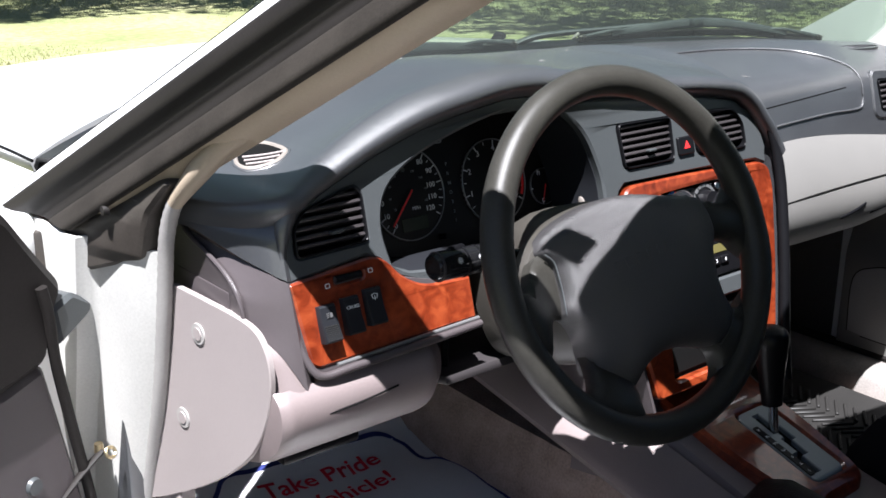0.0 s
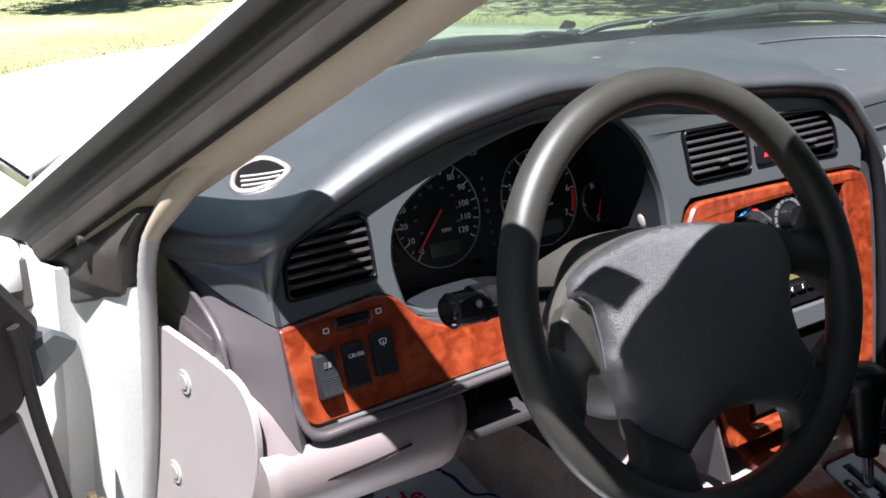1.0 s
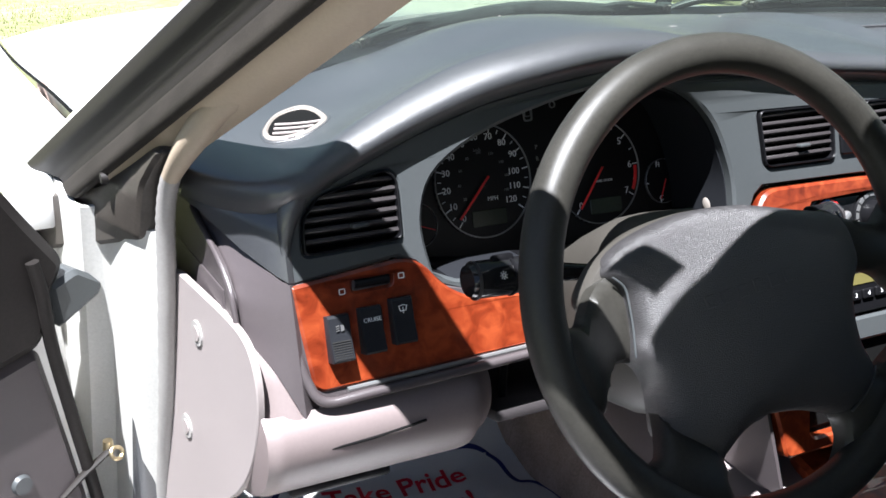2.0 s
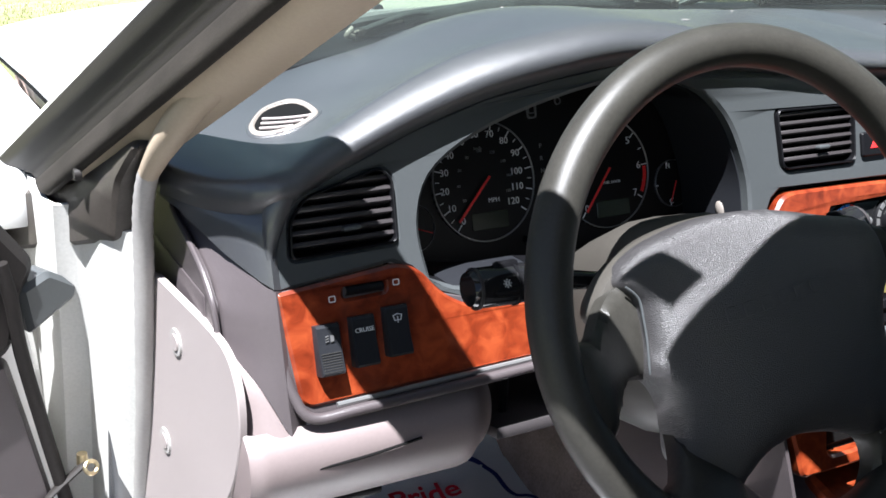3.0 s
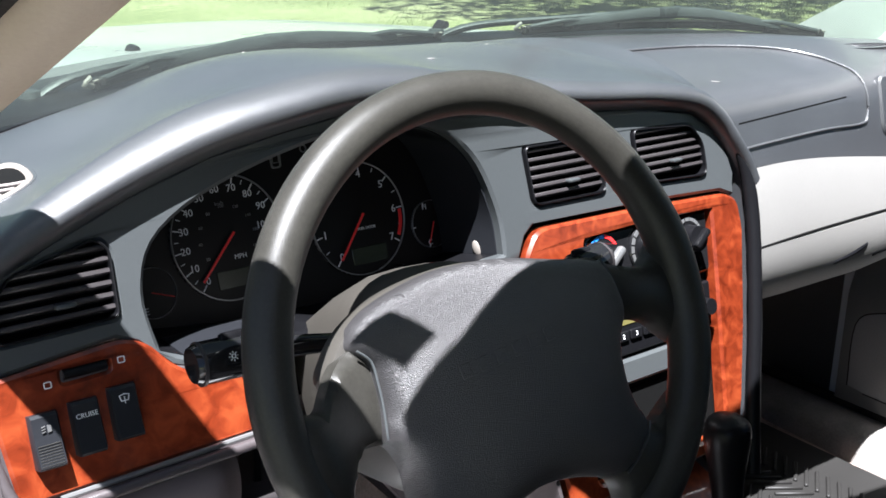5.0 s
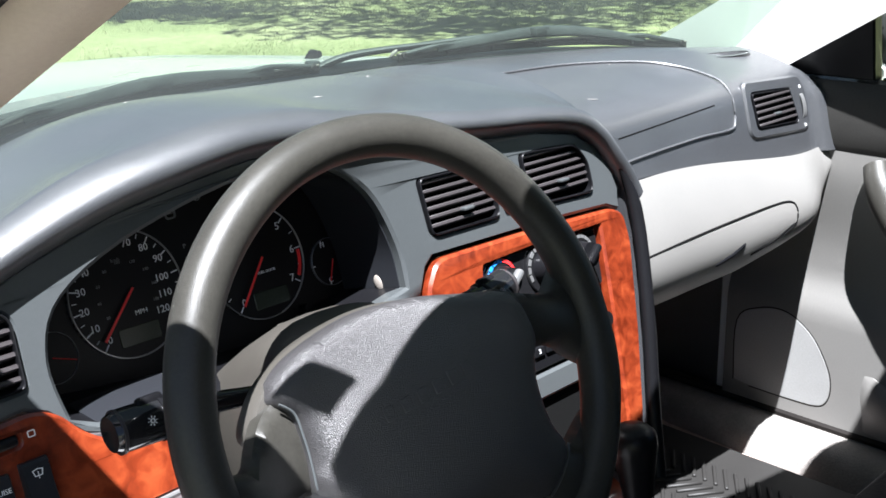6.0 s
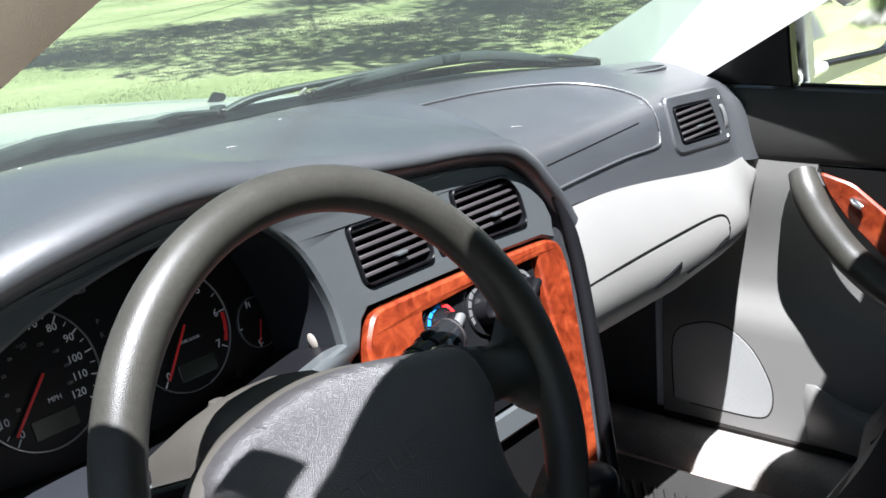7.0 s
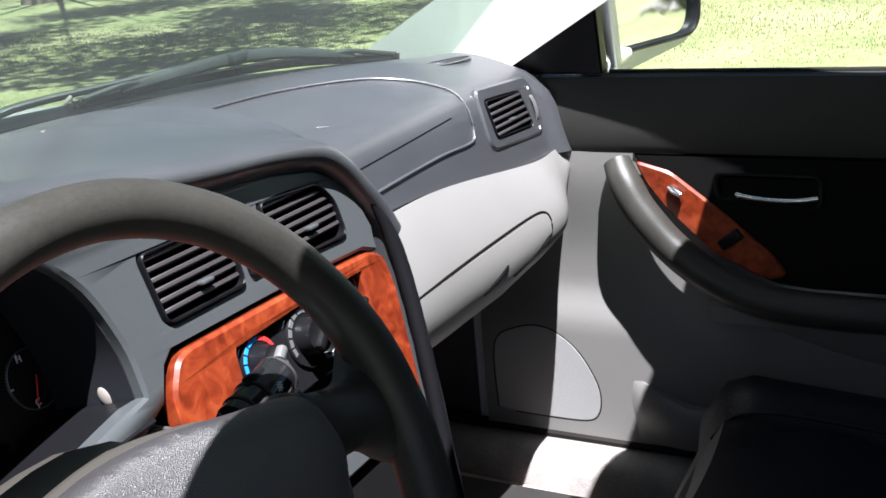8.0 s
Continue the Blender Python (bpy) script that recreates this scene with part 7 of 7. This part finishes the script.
# ---------------------------------------------------------------- centre console and floor
def build_console():
    con = root("centre_console", (0, -0.2, 0.40), "grey centre console with wood-edged automatic gear gate", "centre console")
    bm = bmesh.new()
    rings = []
    for y, top, hw in ((0.06, 0.640, 0.135), (0.0, 0.628, 0.132), (-0.06, 0.602, 0.125), (-0.12, 0.580, 0.118), (-0.25, 0.536, 0.112), (-0.32, 0.525, 0.110), (-0.75, 0.52, 0.105)):
        rings.append([(-hw - 0.012, y, 0.485), (-hw - 0.006, y, 0.53), (-hw, y, top - 0.02), (-hw + 0.012, y, top - 0.004), (-hw + 0.03, y, top), (hw - 0.03, y, top), (hw - 0.012, y, top - 0.004), (hw, y, top - 0.02), (hw + 0.006, y, 0.53), (hw + 0.012, y, 0.485)])
    loft(bm, rings)
    part("body", bm, KNEE, con, "warm grey plastic body")
    bm = bmesh.new()
    rings = []
    for k in range(15):
        y = 0.27 - 0.62 * k / 14
        low, top = 0.547 + 0.20 * y, 0.602 + 0.24 * max(y, -0.30)
        rings.append([(-0.186, y, low - 0.012), (-0.191, y, low), (-0.186, y, low + 0.012), (-0.155, y, (low + top) / 2 + 0.006), (-0.135, y, top - 0.006), (-0.122, y, top)])
    sheet(bm, rings, 0.004)
    part("side_panel", bm, KNEE, con)

    def top_put(u, v, w):
        return (u, v, 0.5855 + 0.32 * (v + 0.115) + w)
    out = rounded([(-0.086, -0.035), (0.090, -0.035), (0.086, -0.17), (0.074, -0.275), (-0.060, -0.275), (-0.080, -0.17)], [0.02, 0.02, 0.03, 0.03, 0.03, 0.03])
    hole = rounded([(-0.012, -0.116), (0.056, -0.116), (0.056, -0.252), (-0.012, -0.252)], 0.014)
    bm = bmesh.new()
    plate(bm, out, 0.014, -0.01, holes=[hole], bend=top_put, edge=0.005)
    part("wood_surround", bm, WOOD, con, "glossy red burl wood surround")
    bm = bmesh.new()
    slot = [(0.022 + (a - 0.004) * 0.8, -0.128 + (b + 0.125) * 0.74) for a, b in [(-0.006, -0.125), (0.010, -0.125), (0.010, -0.165), (0.022, -0.165), (0.022, -0.200), (0.012, -0.200), (0.012, -0.235), (-0.004, -0.235), (-0.004, -0.275), (-0.018, -0.275), (-0.018, -0.225), (-0.004, -0.225), (-0.004, -0.190), (0.004, -0.190), (0.004, -0.175), (-0.006, -0.175)]]
    plate(bm, [(0.022 + (a - 0.022) * 0.985, -0.184 + (b + 0.184) * 0.985) for a, b in hole], 0.012, -0.005, holes=[slot], bend=top_put, edge=0.0015)
    gate = part("gear_gate", bm, GATE, con, "silver plate with a stepped slot")
    # near-black sheet as the shade below the slot
    bm = bmesh.new()
    plate(bm, [(-0.014, -0.114), (0.058, -0.114), (0.058, -0.254), (-0.014, -0.254)], 0.004, -0.004, bend=top_put, edge=0.0)
    part("gate_shadow", bm, DEEP, gate)
    bm = bmesh.new()
    plate(bm, rounded([(-0.009, -0.145), (0.002, -0.145), (0.002, -0.240), (-0.009, -0.240)], 0.003), 0.0135, 0.01, bend=top_put, edge=0.0005)
    sc = part("gear_scale", bm, BLACK, gate)
    for k, tx in enumerate("PRND321"):
        lettering("gear_letter", tx, 0.009, Matrix.Translation(top_put(-0.0035, -0.152 - 0.0135 * k, 0.0138)), INK, sc)
    bm = bmesh.new()
    tube(bm, [top_put(0.022, -0.160, 0.0), top_put(0.022, -0.153, 0.05), top_put(0.022, -0.148, 0.075)], 0.0065, 10)
    lever = root("gear_lever", top_put(0.022, -0.160, 0.005), "dark leather gear lever on a bright shaft", "gear lever")
    part("shaft", bm, CHROME, lever, "bright steel shaft")
    bm = bmesh.new()
    tube(bm, smooth_line([top_put(0.022, -0.152, 0.045), top_put(0.022, -0.148, 0.072), top_put(0.022, -0.144, 0.098), top_put(0.022, -0.141, 0.124), top_put(0.022, -0.140, 0.142), top_put(0.022, -0.140, 0.152)], 4), [0.014, 0.0145, 0.015, 0.016, 0.0165, 0.017, 0.018, 0.019, 0.020, 0.021, 0.022, 0.023, 0.024, 0.0245, 0.0245, 0.024, 0.023, 0.021, 0.018, 0.012, 0.004], 18)
    part("knob", bm, BLACK, lever, "dark leather knob")


def build_mats():
    # paper mat, creased, with its printed line
    def lie(x, y):
        z = 0.402 + 0.010 * noise.noise((x * 6, y * 6, 1)) + 0.005 * noise.noise((x * 17, y * 17, 4))
        return z + 0.85 * max(0, y - 0.40) ** 1.2 + 0.02 * ease((y - 0.33) / 0.15)
    mat = root("paper_floor_mat", (-0.37, 0.2, 0.40), "creased white paper floor mat with blue border and red print", "floor mat")
    turn = radians(-4)

    def put(u, v, w):
        x, y = -0.370 + u * math.cos(turn) - v * math.sin(turn), 0.22 + u * math.sin(turn) + v * math.cos(turn)
        return Vector((x, y, lie(x, y) + w))
    bm = bmesh.new()
    rings = []
    for k in range(31):
        v = -0.42 + 0.72 * k / 30
        hw = 0.235 + 0.006 * noise.noise((v * 9, 0, 0)) - 0.03 * ease((v - 0.2) / 0.1)
        rings.append([put(hw * (2 * i / 20 - 1), v, 0) for i in range(21)])
    sheet(bm, rings, 0.0012)
    part("sheet", bm, PAPER, mat)
    bm = bmesh.new()
    border = smooth_line([(-0.185, -0.38, 0), (-0.19, 0.10, 0), (-0.17, 0.19, 0), (-0.11, 0.203, 0), (0.0, 0.205, 0), (0.115, 0.205, 0), (0.15, 0.18, 0), (0.16, 0.13, 0), (0.195, 0.06, 0), (0.20, -0.38, 0)], 12)
    rings = []
    for a, b in zip(border, border[1:] + [border[-1] + (border[-1] - border[-2])]):
        t = (b - a).normalized()
        q = Vector((-t.y, t.x, 0)) * 0.0035
        rings.append([put(a.x - q.x, a.y - q.y, 0.002), put(a.x + q.x, a.y + q.y, 0.002)])
    sheet(bm, rings, 0.0005)
    part("blue_border", bm, BLUEINK, mat, "printed navy border line")
    for tx, u, v, s in (("Take Pride", -0.012, 0.158, 0.047), ("Vehicle!", 0.010, 0.104, 0.047)):
        cu = bpy.data.curves.new("print", "FONT")
        cu.body, cu.size, cu.align_x, cu.align_y, cu.offset = tx, s, "CENTER", "CENTER", 0.0008
        cu.resolution_u = 3
        tmp = bpy.data.objects.new("print", cu)
        me = bpy.data.meshes.new_from_object(tmp)
        bpy.data.objects.remove(tmp)
        b2 = bmesh.new()
        b2.from_mesh(me)
        bmesh.ops.subdivide_edges(b2, edges=[e for e in b2.edges if e.calc_length() > 0.012], cuts=1)
        for vv in b2.verts:
            vv.co = put(u + vv.co.x, v + vv.co.y, 0.0028)
        part("red_print", b2, REDINK, mat, "red printed words")

    # ribbed rubber mat at the passenger's side
    rm = root("rubber_floor_mat", (0.42, 0.0, 0.385), "black rubber floor mat with a herringbone of ribs", "floor mat")

    def low(x, y):
        return 0.386 + max(0, y - 0.42) * 0.6
    bm = bmesh.new()
    plate(bm, rounded([(0.19, -0.30), (0.19, 0.22), (0.24, 0.30), (0.56, 0.30), (0.60, 0.24), (0.60, -0.30)], 0.03), 0.008, 0.0, bend=lambda u, v, w: (u, v, low(u, v) + w), edge=0.003, step=0.05)
    base = part("base", bm, RUBBER, rm)
    rib = bmesh.new()
    rbox(rib, (0.058, 0.006, 0.005), Matrix(), 0.0015, 1)
    me = finish("rib", rib, RUBBER)
    for i in range(6):
        for j in range(26):
            y = -0.26 + 0.019 * j
            piece("rib", me, pose(0.225 + 0.056 * i, y, low(0, y) + 0.010, 0, 0, 35 if i % 2 else -35), base)


def build_seat(xc, label):
    seat = root("car_seat", (xc, -0.55, 0.40), label, "car seat", "front seats")
    bm = bmesh.new()
    rings = []
    for k in range(17):
        f = k / 16
        y = -0.235 - 0.56 * f
        rise = 0.592 - 0.04 * f - 0.075 * (1 - ease(f / 0.12)) ** 2
        row = []
        for i in range(25):
            s = 2 * i / 24 - 1
            b = 0.028 * ease((abs(s) - 0.62) / 0.2) - 0.055 * ease((abs(s) - 0.90) / 0.1)
            row.append((xc + 0.262 * s, y + 0.03 * s * s, rise + b + 0.006 * math.sin(9 * math.pi * f) * (1 if abs(s) < 0.6 else 0)))
        row += [(xc + 0.272, y + 0.03, 0.47), (xc + 0.24, y + 0.05, 0.42), (xc - 0.24, y + 0.05, 0.42), (xc - 0.272, y + 0.03, 0.47)]
        rings.append(row)
    loft(bm, rings)
    part("cushion", bm, LEATHER, seat, "black leather cushion")
    for s in (-1, 1):
        bm = bmesh.new()
        tube(bm, smooth_line([(xc + s * 0.165, -0.242, 0.55), (xc + s * 0.165, -0.30, 0.596), (xc + s * 0.165, -0.50, 0.588), (xc + s * 0.165, -0.75, 0.57)], 6), 0.003, 8)
        part("piping", bm, LEATHER, seat)
    bm = bmesh.new()
    rings = []
    for k in range(13):
        f = k / 12
        z = 0.56 + 0.60 * f
        y = -0.74 - 0.20 * f
        hw = 0.25 - 0.05 * f ** 3
        rings.append([(xc + hw * s, y - 0.05 + 0.06 * abs(s) ** 3 * (1 - f), z) for s in [2 * i / 12 - 1 for i in range(13)]] + [(xc + hw, y - 0.14, z), (xc - hw, y - 0.14, z)])
    loft(bm, rings)
    part("backrest", bm, LEATHER, seat, "black leather backrest")
    bm = bmesh.new()
    rbox(bm, (0.25, 0.09, 0.15), pose(xc, -1.02, 1.245, -12, 0, 0), 0.035, 4)
    part("headrest", bm, LEATHER, seat)
    bm = bmesh.new()
    for dx in (-0.06, 0.06):
        tube(bm, [(xc + dx, -1.0, 1.13), (xc + dx, -1.015, 1.2)], 0.006, 8)
    part("headrest_posts", bm, CHROME, seat)
    bm = bmesh.new()
    rbox(bm, (0.40, 0.50, 0.06), pose(xc, -0.50, 0.395), 0.01)
    part("base", bm, BLACK, seat)


build_console()
build_mats()
build_seat(-0.36, "black leather driver's seat")
build_seat(0.375, "black leather passenger's seat")
